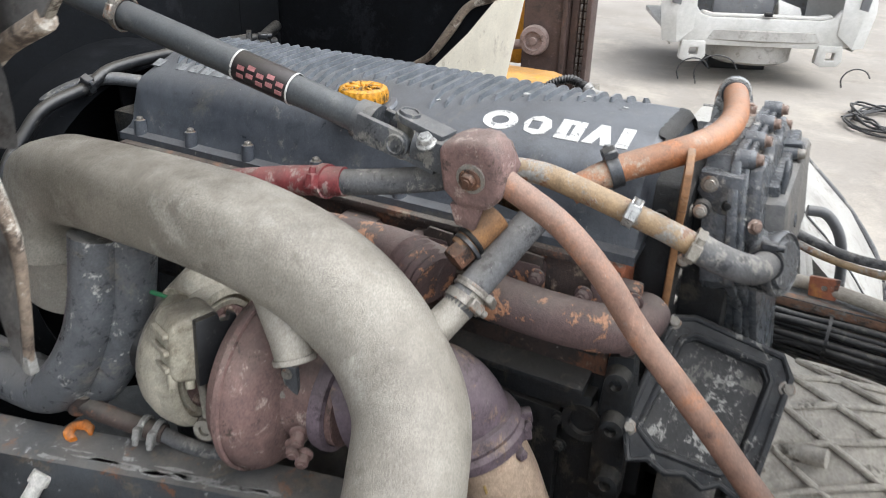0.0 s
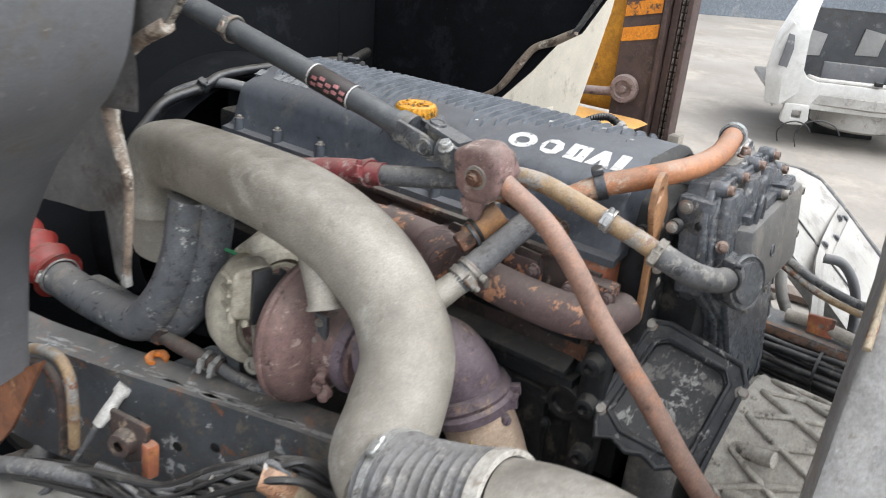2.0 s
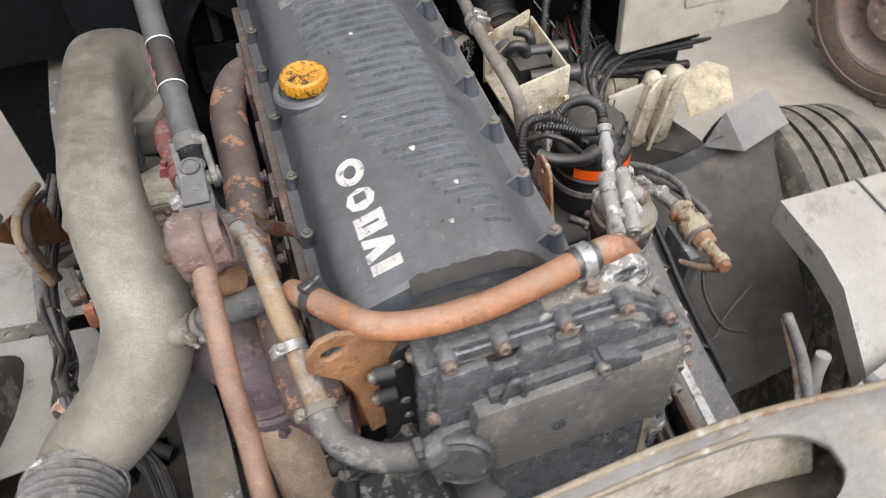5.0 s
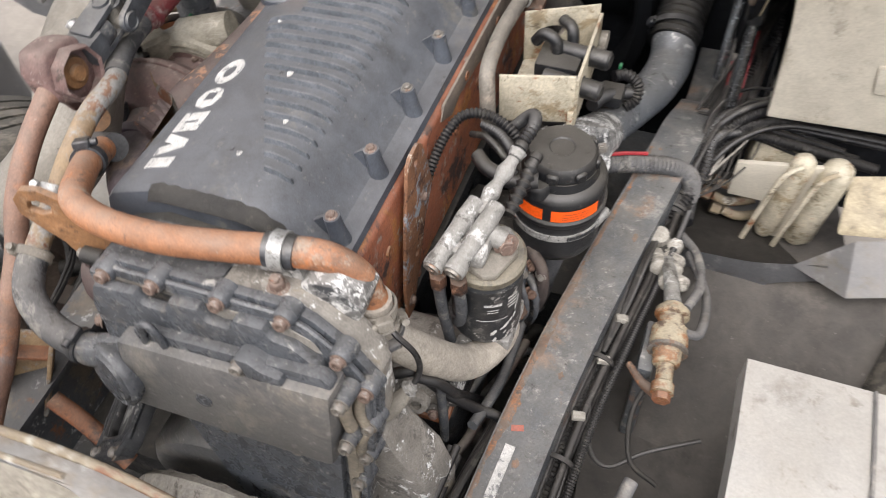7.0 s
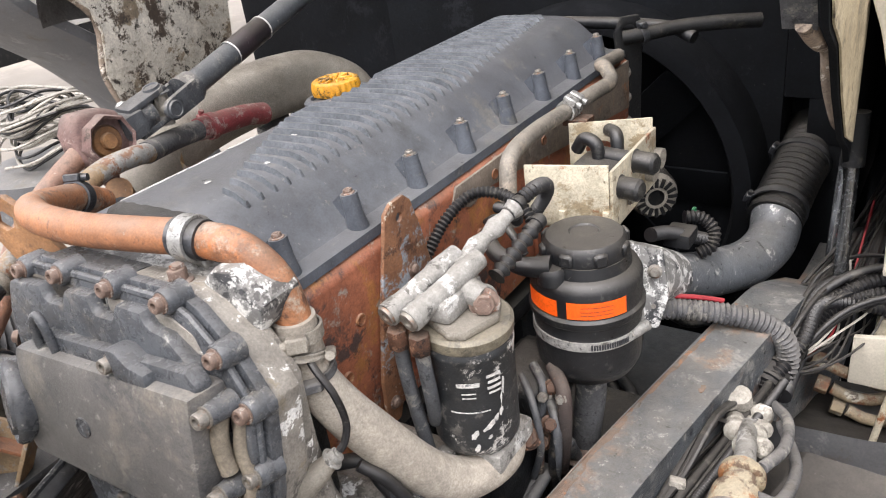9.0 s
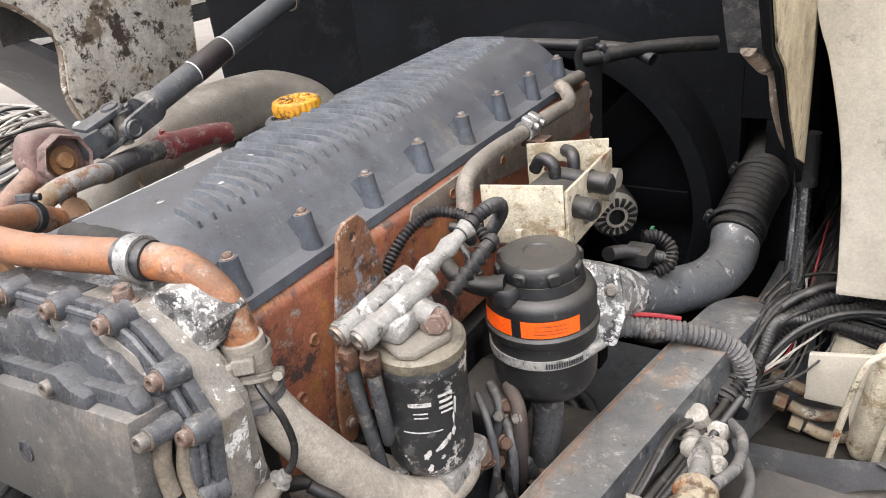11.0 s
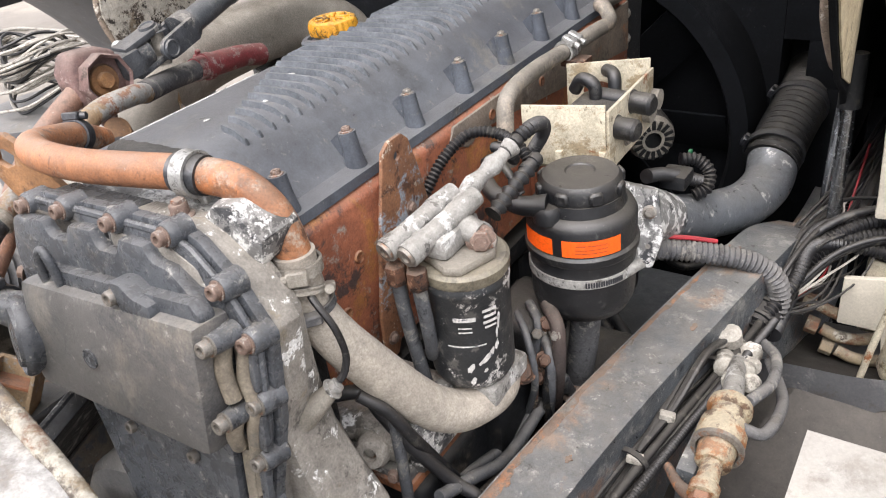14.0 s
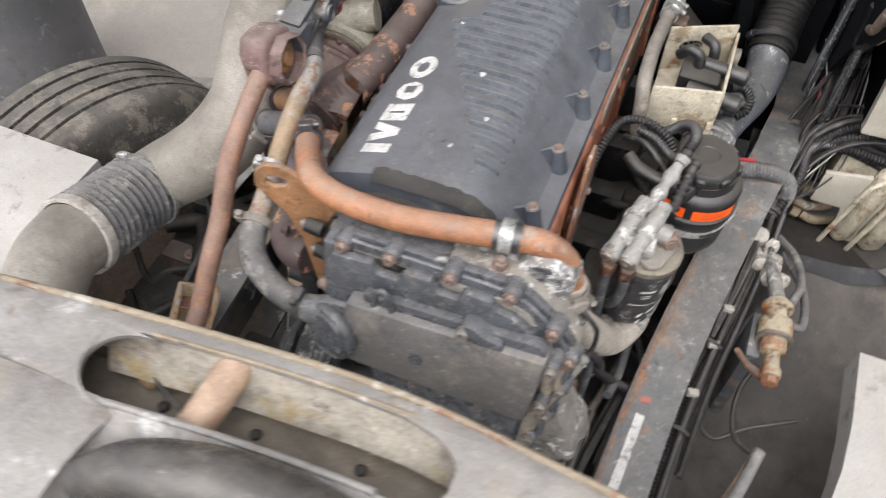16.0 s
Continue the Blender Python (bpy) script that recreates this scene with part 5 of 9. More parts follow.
# bosses and core plugs low on the exhaust side
for y, z, r in ((0.081, 0.971, 0.034), (0.30, 0.90, 0.03)):
    part("core_plug", lathe([(0.0, 0.002), (r * 0.62, 0.002), (r * 0.66, 0.010), (r * 0.95, 0.012), (r, 0.006), (r, -0.01)], (-0.190, y, z), (-1, 0, 0), 28), BLOCK, ENGINE)
part("mount_flange", prism([(0.012, 0.84), (0.062, 0.84), (0.064, 0.96), (0.056, 1.10), (0.018, 1.11), (0.010, 1.0)], 0.035, Matrix(((0, 0, -1, -0.165), (1, 0, 0, 0), (0, 1, 0, 0), (0, 0, 0, 1))), 0.008), BLOCK, ENGINE)
for y, z in ((0.036, 1.073), (0.034, 0.993), (0.030, 0.892)):
    part("flange_boss", lathe([(0.0, 0.0), (0.020, 0.0), (0.017, 0.028), (0.009, 0.030), (0.008, 0.018), (0.0, 0.018)], (-0.198, y, z), (-1, -0.1, 0.05), 22), BLOCK, ENGINE)
for y, z in ((0.114, 0.91), (0.12, 0.96), (0.206, 0.967), (0.17, 0.86), (0.25, 1.0), (0.33, 1.0)):
    bolt(ENGINE, (-0.192, y, z), (-1, 0, 0), 0.0085, 0.010, BLOCK)

BRACE = thing("rusty_brace", (-0.38, -0.05, 0.90), "orange-tan rusty channel brace beside the downpipe", "bracket")
bm_axis = axis_matrix((-0.405, -0.030, 0.985), (-0.22, -0.42, -0.86), (0.8, 0.5, -0.3))
part("channel", prism([(-0.038, -0.022), (0.038, -0.022), (0.038, 0.022), (0.030, 0.022), (0.030, -0.014), (-0.030, -0.014), (-0.030, 0.022), (-0.038, 0.022)], 0.17, bm_axis, 0.003), PIPE_TAN, BRACE)
part("gusset", prism([(-0.036, -0.02), (0.036, -0.02), (0.03, 0.018), (-0.03, 0.018)], 0.006, bm_axis @ Matrix.Translation((0, 0, 0.03)), 0.001), RUST, BRACE)
bolt(BRACE, bm_axis @ Vector((0, -0.022, 0.06)), bm_axis.to_3x3() @ Vector((0, -1, 0)), 0.010, 0.010, BOLT_RUST)
part("rod", tube([(-0.36, -0.09, 0.90), (-0.30, -0.10, 0.86), (-0.22, -0.12, 0.80)], 0.016, 14), RUST, BRACE, "rusty rod")


# ---------------------------------------------------------------- chassis
def rail(name, line, z, depth, width, side, material, label):
    """A C-section chassis rail along a plan line; side: +1 when the web is on the +x side."""
    t = thing(name, (line[0][0], line[0][1], z - depth), label, "chassis rail")
    sec = [(0.0, 0.0), (width, 0.0), (width, -depth), (0.0, -depth), (0.0, -depth + 0.009), (width - 0.009, -depth + 0.009), (width - 0.009, -0.009), (0.0, -0.009)]
    bm = bmesh.new()
    rows = []
    for q in spline([(p[0], p[1], z - (p[2] if len(p) > 2 else 0.0)) for p in line], 6):
        rows.append([bm.verts.new((q[0] + side * a, q[1], q[2] + b)) for a, b in sec])
    for a, b in zip(rows, rows[1:]):
        for k in range(len(sec)):
            bm.faces.new((a[k], a[(k + 1) % len(sec)], b[(k + 1) % len(sec)], b[k]))
    bm.faces.new(rows[0][::-1])
    bm.faces.new(rows[-1])
    rim = [e for e in bm.edges if abs((e.verts[0].co - e.verts[1].co).y) > 1e-4 and len(e.link_faces) == 2 and e.calc_face_angle(0) > 0.5]
    bmesh.ops.bevel(bm, geom=rim, offset=0.010 if width > 0.05 else 0.003, segments=4, affect="EDGES", profile=0.5, clamp_overlap=True)
    part("rail", bm, material, t)
    return t


RAIL_R = rail("chassis_rail", [(0.36, -0.9), (0.374, -0.3), (0.386, 0.0), (0.412, 0.25), (0.452, 0.5), (0.497, 0.75), (0.512, 0.86, 0.02), (0.532, 1.0, 0.08), (0.545, 1.15, 0.14), (0.55, 1.9, 0.18)], 0.97, 0.27, 0.088, 1, RAIL, "slate-grey painted steel chassis rail with rusty edge")
m = Matrix.Translation((0.418, -0.018, 0.9715)) @ Matrix.Rotation(-0.07, 4, "Z")
part("paint_mark", box((-0.008, -0.072, 0), (0.008, 0.072, 0.0015), 0.0, m), WHITE_PRINT, RAIL_R, "white painted stripe")
rnd = random.Random(21)
bm = bmesh.new()
rows = []
for q in spline([(0.36, -0.9), (0.374, -0.3), (0.386, 0.0), (0.412, 0.25), (0.452, 0.5), (0.497, 0.75)], 26):
    w = 0.001 + 0.014 * max(0.0, noise.noise(Vector((q[1] * 9, 3.1, 0.5)))) + 0.005 * rnd.random()
    rows.append([bm.verts.new((q[0] - 0.0012, q[1], 0.950)), bm.verts.new((q[0] - 0.0012, q[1], 0.9655)), bm.verts.new((q[0] + 0.002, q[1], 0.9700)), bm.verts.new((q[0] + 0.006, q[1], 0.9716)), bm.verts.new((q[0] + 0.006 + w, q[1] + rnd.uniform(-0.004, 0.004), 0.9712))])
for a, b in zip(rows, rows[1:]):
    for k in range(4):
        bm.faces.new((a[k], a[k + 1], b[k + 1], b[k]))
part("rust_edge", bm, RAIL_RUST, RAIL_R, "flaking rust along the inner edge")
for k in range(8):
    y = rnd.uniform(-0.5, 0.75)
    x = float(np.interp(y, [-0.9, -0.3, 0.0, 0.25, 0.5, 0.77], [0.36, 0.374, 0.386, 0.412, 0.452, 0.5])) + rnd.uniform(0.012, 0.07)
    r = rnd.uniform(0.002, 0.0075)
    out = [(x + math.cos(i * 0.571) * r * rnd.uniform(0.5, 1.1), y + math.sin(i * 0.571) * r * rnd.uniform(0.7, 1.8)) for i in range(11)]
    part("rust_spot", prism(out, 0.0008, Matrix.Translation((0, 0, 0.9702))), RAIL_RUST, RAIL_R)
part("red_mark", box((-0.007, -0.006, 0), (0.012, 0.004, 0.0012), 0, Matrix.Translation((0.422, 0.085, 0.9704)) @ Matrix.Rotation(0.3, 4, "Z")), surf("red_paint_mark", "b0503c", "94402f", 30, 0.6), RAIL_R, "small red paint mark")
part("rusty_lug", prism([(-0.19, -0.012), (-0.14, -0.012), (-0.135, 0.03), (-0.19, 0.034)], 0.008, Matrix(((0, 0, 1, 0.40), (1, 0, 0, -0.03), (0, 1, 0, 0.985), (0, 0, 0, 1))), 0.002, holes=(ring_points(0.006, 10, -0.165, 0.01),)), RUST_RED, RAIL_R, "rusty bracket lug")
# cables along the inner face
LINES = thing("air_line_bundle", (0.37, -0.4, 0.85), "black and tan air lines along the rail's inner face", "cable")
for k in range(7):
    off = Vector((-0.012 - 0.004 * (k % 3), 0, 0.012 * k - 0.05))
    part("air_line", tube([Vector(p) + off + Vector((rnd.uniform(-0.006, 0.004), 0, rnd.uniform(-0.008, 0.008))) for p in ((0.40, 0.12, 0.90), (0.375, -0.05, 0.895), (0.36, -0.2, 0.885), (0.352, -0.4, 0.88), (0.346, -0.7, 0.86))], rnd.choice((0.006, 0.008, 0.0065)), 8, 4), WIRE_BLACK, LINES)
part("tan_hose", tube([(0.43, -0.12, 0.985), (0.42, -0.19, 0.988), (0.385, -0.30, 0.99), (0.35, -0.40, 0.985), (0.33, -0.6, 0.95)], 0.014, 14), HOSE_TAN, LINES, "dusty tan hose")
part("thin_hose", tube([(0.60, 0.02, 1.06), (0.58, -0.06, 1.05), (0.55, -0.14, 1.03), (0.52, -0.24, 1.02), (0.50, -0.36, 1.03)], 0.010, 12), RUBBER, LINES)
part("thin_hose", tube([(0.60, 0.02, 1.05), (0.57, -0.07, 1.03), (0.53, -0.16, 1.01), (0.50, -0.28, 1.005), (0.48, -0.4, 1.02)], 0.008, 12), PIPE_TAN, LINES)
RAIL_L = rail("chassis_rail", [(-0.365, -0.9), (-0.375, -0.2), (-0.392, 0.2), (-0.425, 0.4), (-0.488, 0.62), (-0.572, 0.9), (-0.632, 1.2), (-0.655, 1.9)], 0.900, 0.27, 0.080, -1, RAIL_SCUFF, "scuffed black-grey chassis rail with white scrape marks")
bm = tube([(-0.565, 0.772, 0.904), (-0.559, 0.790, 0.906), (-0.545, 0.796, 0.906), (-0.533, 0.786, 0.905), (-0.534, 0.770, 0.904), (-0.543, 0.762, 0.903)], [0.005, 0.008, 0.0075, 0.008, 0.006, 0.003], 10, 5)
for v in bm.verts:
    v.co += Vector((noise.noise(v.co * 90) * 0.004, noise.noise(v.co * 80 + Vector((3, 1, 2))) * 0.004, 0))
part("orange_blob", bm, ORANGE_PAINT, RAIL_L, "lump of orange wax paint")
rnd = random.Random(17)
for k in range(22):
    y = rnd.uniform(0.30, 0.78) if k < 17 else rnd.uniform(0.8, 1.1)
    x = float(np.interp(y, [0.2, 0.4, 0.62, 0.9, 1.2], [-0.392, -0.425, -0.488, -0.572, -0.632])) - rnd.choice((0.050, 0.060, 0.066, 0.072))
    ln, w = rnd.uniform(0.012, 0.05), rnd.uniform(0.002, 0.006)
    out = [(math.cos(i * 0.5236) * w * rnd.uniform(0.4, 1.3), math.sin(i * 0.5236) * ln * rnd.uniform(0.6, 1.1)) for i in range(12)]
    part("paint_scrape", prism(out, 0.0007, Matrix.Translation((x, y, 0.9003)) @ Matrix.Rotation(0.3, 4, "Z")), surf("pale_bare_scrape", "a9a9a7", "8a8a88", 40, 0.5, 0.2, 0.3, 200, [("5a5b5c", 0.05, 60)]) if k == 0 else bpy.data.materials["pale_bare_scrape"], RAIL_L)
# bolt holes are black discs on the web, the dark inside is colour
for k in range(9):
    y = 0.25 + 0.085 * k
    xw = float(np.interp(y, [0.2, 0.4, 0.62, 0.9, 1.2], [-0.472, -0.505, -0.568, -0.652, -0.712]))
    part("web_hole_disc", lathe([(0.0, 0.001), (0.009, 0.001), (0.011, 0.0)], (xw - 0.001, y, 0.80 - 0.03 * (k % 2)), (-1, -0.3, 0), 14), BLACK, RAIL_L, "black disc for the dark of a bolt hole in the rail web")


def wheel(name, at, turn, group, label):
    t = thing(name, (at[0], at[1], -0.12), label, "wheel", group)
    ax = Vector((math.cos(turn), math.sin(turn), 0))
    R = 0.50
    prof = [(0.30, -0.135), (0.37, -0.152), (0.43, -0.150), (0.478, -0.138), (0.493, -0.125)]
    x = -0.118
    for k in range(5):
        prof += [(R, x), (R, x + 0.036), (R - 0.012, x + 0.038), (R - 0.012, x + 0.046)]
        x += 0.048
    prof = prof[:-2] + [(0.493, 0.125), (0.478, 0.138), (0.43, 0.150), (0.37, 0.152), (0.30, 0.135), (0.29, 0.0), (0.30, -0.135)]
    tyre = part("tyre", lathe(prof, at, ax, 72), TYRE, t, "dusty black ribbed truck tyre", angle=35)
    rim = part("rim", lathe([(0.0, -0.06), (0.10, -0.06), (0.12, -0.02), (0.26, -0.02), (0.285, -0.10), (0.302, -0.132), (0.302, 0.132), (0.285, 0.10), (0.26, 0.05), (0.12, 0.05), (0.10, 0.09), (0.0, 0.09)], at, ax, 40), HUB_BROWN, t)
    return t


wheel("road_wheel", (1.125, 0.47, 0.38), radians(-14), "road wheels", "dusty steered front wheel under the white mudguard")
wheel("road_wheel", (-1.10, 0.33, 0.38), radians(-14), "road wheels", "dusty front wheel beside the torn grey fender")


def guard(x0, x1, line, name, label, group):
    """A mudguard: a bent sheet with turned-down lips."""
    t = thing(name, ((x0 + x1) / 2, line[0][0], 0.6), label, "mudguard", group)
    bm = bmesh.new()
    rows = []
    for y, z in line:
        rows.append([bm.verts.new((x, y, z)) for x in np.linspace(x0, x1, 5)])
    for a, b in zip(rows, rows[1:]):
        for k in range(4):
            bm.faces.new((a[k], a[k + 1], b[k + 1], b[k]))
    lips = []
    for k in (0, 4):
        low = [bm.verts.new(r[k].co + Vector((0, 0, -0.06))) for r in rows]
        for i in range(len(rows) - 1):
            bm.faces.new((rows[i][k], rows[i + 1][k], low[i + 1], low[i]))
    bmesh.ops.recalc_face_normals(bm, faces=bm.faces[:])
    bmesh.ops.solidify(bm, geom=bm.faces[:], thickness=0.006)
    part("sheet", bm, WHITE_GUARD, t, angle=30)
    xm = x0 + (x1 - x0) * 0.32
    edge = x1 if x1 > 0 else x0
    part("edge_strip", tube([(edge, y, z - 0.004) for y, z in line], 0.009, 8, 3), RUBBER, t, "dark rubber edge strip")
    seam = [(xm, y, z + 0.002) for y, z in line]
    part("seam", tube(seam, 0.0028, 8, 3), RUBBER, t, "dark seam strip")
    return t


guard(0.716, 1.24, [(0.235, 1.095), (0.10, 1.094), (0.03, 1.075), (-0.08, 0.985), (-0.22, 0.86), (-0.34, 0.70), (-0.40, 0.5)], "mudguard", "dusty white two-piece mudguard behind the wheel", "mudguards")
guard(-1.20, -0.775, [(0.16, 1.0), (0.07, 1.0), (-0.02, 0.985), (-0.10, 0.93), (-0.22, 0.80), (-0.32, 0.62), (-0.36, 0.5)], "mudguard", "dusty pale mudguard behind the wheel", "mudguards")

STAY = thing("mudguard_stay", (0.66, -0.15, 0.85), "grey pressed steel mudguard stay with tube braces", "stay")
line = [(0.560, -0.165, 0.905), (0.585, -0.155, 0.945), (0.65, -0.135, 0.985), (0.74, -0.112, 1.002), (0.90, -0.088, 1.004), (1.06, -0.072, 1.008), (1.21, -0.060, 1.012)]
bm = bmesh.new()
rows = [[bm.verts.new(Vector(p) + Vector((0, v * 0.77, v * 0.64 + w))) for v, w in ((-0.024, -0.016), (-0.021, 0.0), (-0.008, 0.0), (0.0, -0.005), (0.008, 0.0), (0.021, 0.0), (0.024, -0.016))] for p in line]
for a, b in zip(rows, rows[1:]):
    for k in range(6):
        bm.faces.new((a[k], a[k + 1], b[k + 1], b[k]))
bmesh.ops.recalc_face_normals(bm, faces=bm.faces[:])
bmesh.ops.solidify(bm, geom=bm.faces[:], thickness=0.004)
part("channel", bm, WHITE_GUARD, STAY, "pressed grey strap across the mudguard", angle=35)
for x, y, z in ((0.80, -0.110, 0.992), (0.86, -0.088, 1.012), (0.98, -0.092, 0.998), (1.12, -0.066, 1.012), (1.16, -0.074, 1.002)):
    bolt(STAY, (x, y, z), (0, -0.64, 0.77), 0.009, 0.006, CLAMP_DARK)
part("brace", tube([(0.66, -0.125, 1.05), (0.67, -0.165, 1.045), (0.68, -0.20, 1.0), (0.69, -0.22, 0.93), (0.69, -0.23, 0.85)], 0.012, 14), CAB_GREY, STAY)
part("brace", tube([(0.66, -0.04, 0.99), (0.65, -0.055, 0.94), (0.645, -0.085, 0.89), (0.65, -0.13, 0.87)], 0.014, 14), WHITE_GUARD, STAY)

# splash plate beside the right wheel
SPL = thing("splash_plate", (0.72, 0.45, 0.4), "dark grey inner wheel splash plate", "splash plate")
SPLASH = surf("dark_dusty_plate", "34312e", "282523", 4, 0.8, 0.0, 0.2, 160, [("4d4842", 0.04, 7), ("1c1a19", 0.03, 13)], soft=0.2, dust=0.06, fleck=0.3)
bm = bmesh.new()
vs = [bm.verts.new(p) for p in ((0.53, 0.575, 0.80), (0.66, 0.58, 0.85), (1.04, 0.615, 0.86), (1.02, 0.30, 0.76), (0.84, 0.10, 0.66), (0.53, 0.08, 0.60), (0.52, 0.30, 0.70))]
bm.faces.new(vs)
bmesh.ops.solidify(bm, geom=bm.faces[:], thickness=0.006)
part("plate", bm, SPLASH, SPL)
bm = bmesh.new()
bm.faces.new([bm.verts.new(p) for p in ((0.60, 0.61, 0.80), (0.93, 0.62, 0.78), (0.95, 0.84, 0.70), (0.94, 1.10, 0.62), (0.62, 1.10, 0.60))])
bmesh.ops.solidify(bm, geom=bm.faces[:], thickness=0.006)
part("front_plate", bm, SPLASH, SPL)
bm = bmesh.new()
top = spline([(0.575, 0.590, 0.875, 0.075), (0.66, 0.580, 0.890, 0.10), (0.72, 0.578, 0.896, 0.115), (0.76, 0.582, 0.900, 0.05), (0.86, 0.600, 0.910, 0.03)], 6)
a = [bm.verts.new(Vector(q[:3])) for q in top]
b = [bm.verts.new(Vector((q[0] + 0.01, q[1] - 0.01, q[2] - q[3]))) for q in top]
for i in range(len(a) - 1):
    bm.faces.new((a[i], a[i + 1], b[i + 1], b[i]))
bmesh.ops.solidify(bm, geom=bm.faces[:], thickness=0.006)
part("edge_strip", bm, CAB_GREY, SPL, "grey bent edge strip")
bm = bmesh.new()
bm.faces.new([bm.verts.new(p) for p in ((0.80, 0.585, 0.905), (0.90, 0.66, 0.925), (1.04, 0.70, 0.93), (1.05, 0.60, 0.895), (0.90, 0.555, 0.885))])
bmesh.ops.solidify(bm, geom=bm.faces[:], thickness=0.005)
part("edge_sheet", bm, CAB_GREY, SPL, "pale bent sheet corner")

# grey sheet remains by the left wheel
LSH = thing("arch_skirt", (-0.8, 0.7, 0.6), "dull grey sheet remains below the wheel arch", "sheet")
m = Matrix(((1, 0, 0, 0), (0, 1, 0, 0), (0, 0.05, 1, 0.61), (0, 0, 0, 1)))
part("sheet", prism([(-0.730, 0.915), (-0.700, 0.80), (-0.720, 0.78), (-0.93, 0.80), (-1.02, 1.02), (-0.86, 0.99)], 0.006, m, 0.002), WHITE_GUARD, LSH)
part("sheet", prism([(-0.672, 0.655), (-0.71, 0.735), (-0.93, 0.755), (-0.96, 0.40), (-0.70, 0.42)], 0.006, m, 0.002), WHITE_GUARD, LSH)
part("pale_strip", box((-0.725, 0.80, 0.655), (-0.700, 0.915, 0.662), 0.002), WHITE_TAPE, LSH)

# ---------------------------------------------------------------- cab portal behind the engine
PORTAL = thing("cab_crossbeam", (0.05, -0.4, 0.9), "weathered pale-grey pressed cab crossbeam with open slot", "crossbeam")
BEAM = surf("weathered_pale_grey_sheet", "8b8986", "74716d", 3.5, 0.5, 0.0, 0.2, 150, [("857a6c", 0.05, 8), ("bbb9b5", 0.03, 12), ("5d5349", 0.02, 17)], soft=0.10)
RUSTY_END = surf("rusty_cream_metal", "94866e", "7a6a52", 8, 0.7, 0.0, 0.4, 140, [("aaa496", 0.05, 12), ("73492f", 0.045, 14), ("4a4038", 0.02, 24)])
BEAM_WALL = surf("stained_cream_inner_wall", "a39c8e", "8a8377", 7, 0.7, 0.0, 0.2, 150, [("554b40", 0.09, 7), ("8c7a52", 0.05, 16), ("463d33", 0.02, 26)], soft=0.14)
ROSY = surf("rosy_rusted_tube", "b59a7c", "a3816c", 9, 0.7, 0.0, 0.3, 200, [("b0705a", 0.05, 10), ("8a6440", 0.04, 18), ("c9bfa9", 0.03, 12)], soft=0.14)
BEAM_IN = surf("yellowed_inner_sheet", "796f60", "5d5548", 6, 0.7, 0.0, 0.2, 150, [("59482f", 0.05, 14), ("a9a294", 0.03, 10)], soft=0.1)
# section across y, swept along x, with the slot left open in the middle stretch
xs = [-0.66, -0.56, -0.47, -0.40, -0.30, -0.20, -0.15, -0.12, -0.06, 0.0, 0.10, 0.20, 0.235, 0.28, 0.34, 0.44, 0.52, 0.58, 0.62]


def beam_top(x):
    return float(np.interp(x, [-0.66, -0.58, -0.50, -0.40, -0.28, 0.30, 0.40, 0.50, 0.58, 0.62], [0.95, 1.22, 1.40, 1.485, 1.52, 1.52, 1.525, 1.515, 1.46, 1.38]))


def beam_back(x):
    return float(np.interp(x, [-0.66, -0.42, -0.2, 0.0, 0.16, 0.35, 0.56, 0.62], [-0.36, -0.344, -0.325, -0.303, -0.292, -0.308, -0.334, -0.35]))


def strip(rows, material, name, label="", thick=0.006):
    bm = bmesh.new()
    grid = [[bm.verts.new(p) for p in r] for r in rows]
    for a, b in zip(grid, grid[1:]):
        for k in range(len(a) - 1):
            bm.faces.new((a[k], a[k + 1], b[k + 1], b[k]))
    bmesh.ops.recalc_face_normals(bm, faces=bm.faces[:])
    bmesh.ops.solidify(bm, geom=bm.faces[:], thickness=thick)
    return part(name, bm, material, PORTAL, label, angle=45)


strip([[(x, beam_back(x) + 0.012, beam_top(x) - 0.16), (x, beam_back(x) + 0.006, beam_top(x) - 0.05), (x, beam_back(x), beam_top(x) - 0.006), (x, beam_back(x) - 0.006, beam_top(x)), (x, beam_back(x) - 0.022, beam_top(x) + 0.002)] for x in xs], BEAM, "rear_flange")
for piece in ([x for x in xs if x <= -0.15], [x for x in xs if x >= 0.235]):
    strip([[(x, beam_back(x) - 0.022, beam_top(x) + 0.002), (x, beam_back(x) - 0.06, beam_top(x) + 0.004), (x, beam_back(x) - 0.105, beam_top(x))] for x in piece], BEAM, "top_sheet")
strip([[(x, beam_back(x) - 0.098, beam_top(x)), (x, beam_back(x) - 0.118, beam_top(x) - 0.004), (x, beam_back(x) - 0.16, beam_top(x) - 0.035), (x, beam_back(x) - 0.19, beam_top(x) - 0.09), (x, beam_back(x) - 0.20, beam_top(x) - 0.22)] for x in xs], BEAM, "front_flange")
inside = [-0.155, -0.12, -0.06, 0.0, 0.06, 0.12, 0.18, 0.24]
strip([[(x, beam_back(x) - 0.016, beam_top(x) + 0.001), (x, beam_back(x) - 0.022, beam_top(x) - 0.014), (x, beam_back(x) - 0.048, beam_top(x) - 0.058)] for x in inside], BEAM_WALL, "slot_wall", "stained cream wall inside the slot", 0.003)
strip([[(x, beam_back(x) - 0.020, 1.418), (x, beam_back(x) - 0.035, 1.424), (x, beam_back(x) - 0.07, 1.436), (x, beam_back(x) - 0.13, 1.452)] for x in xs if -0.3 <= x <= 0.34], BEAM_IN, "slot_floor", "brown-stained sheet inside the slot")
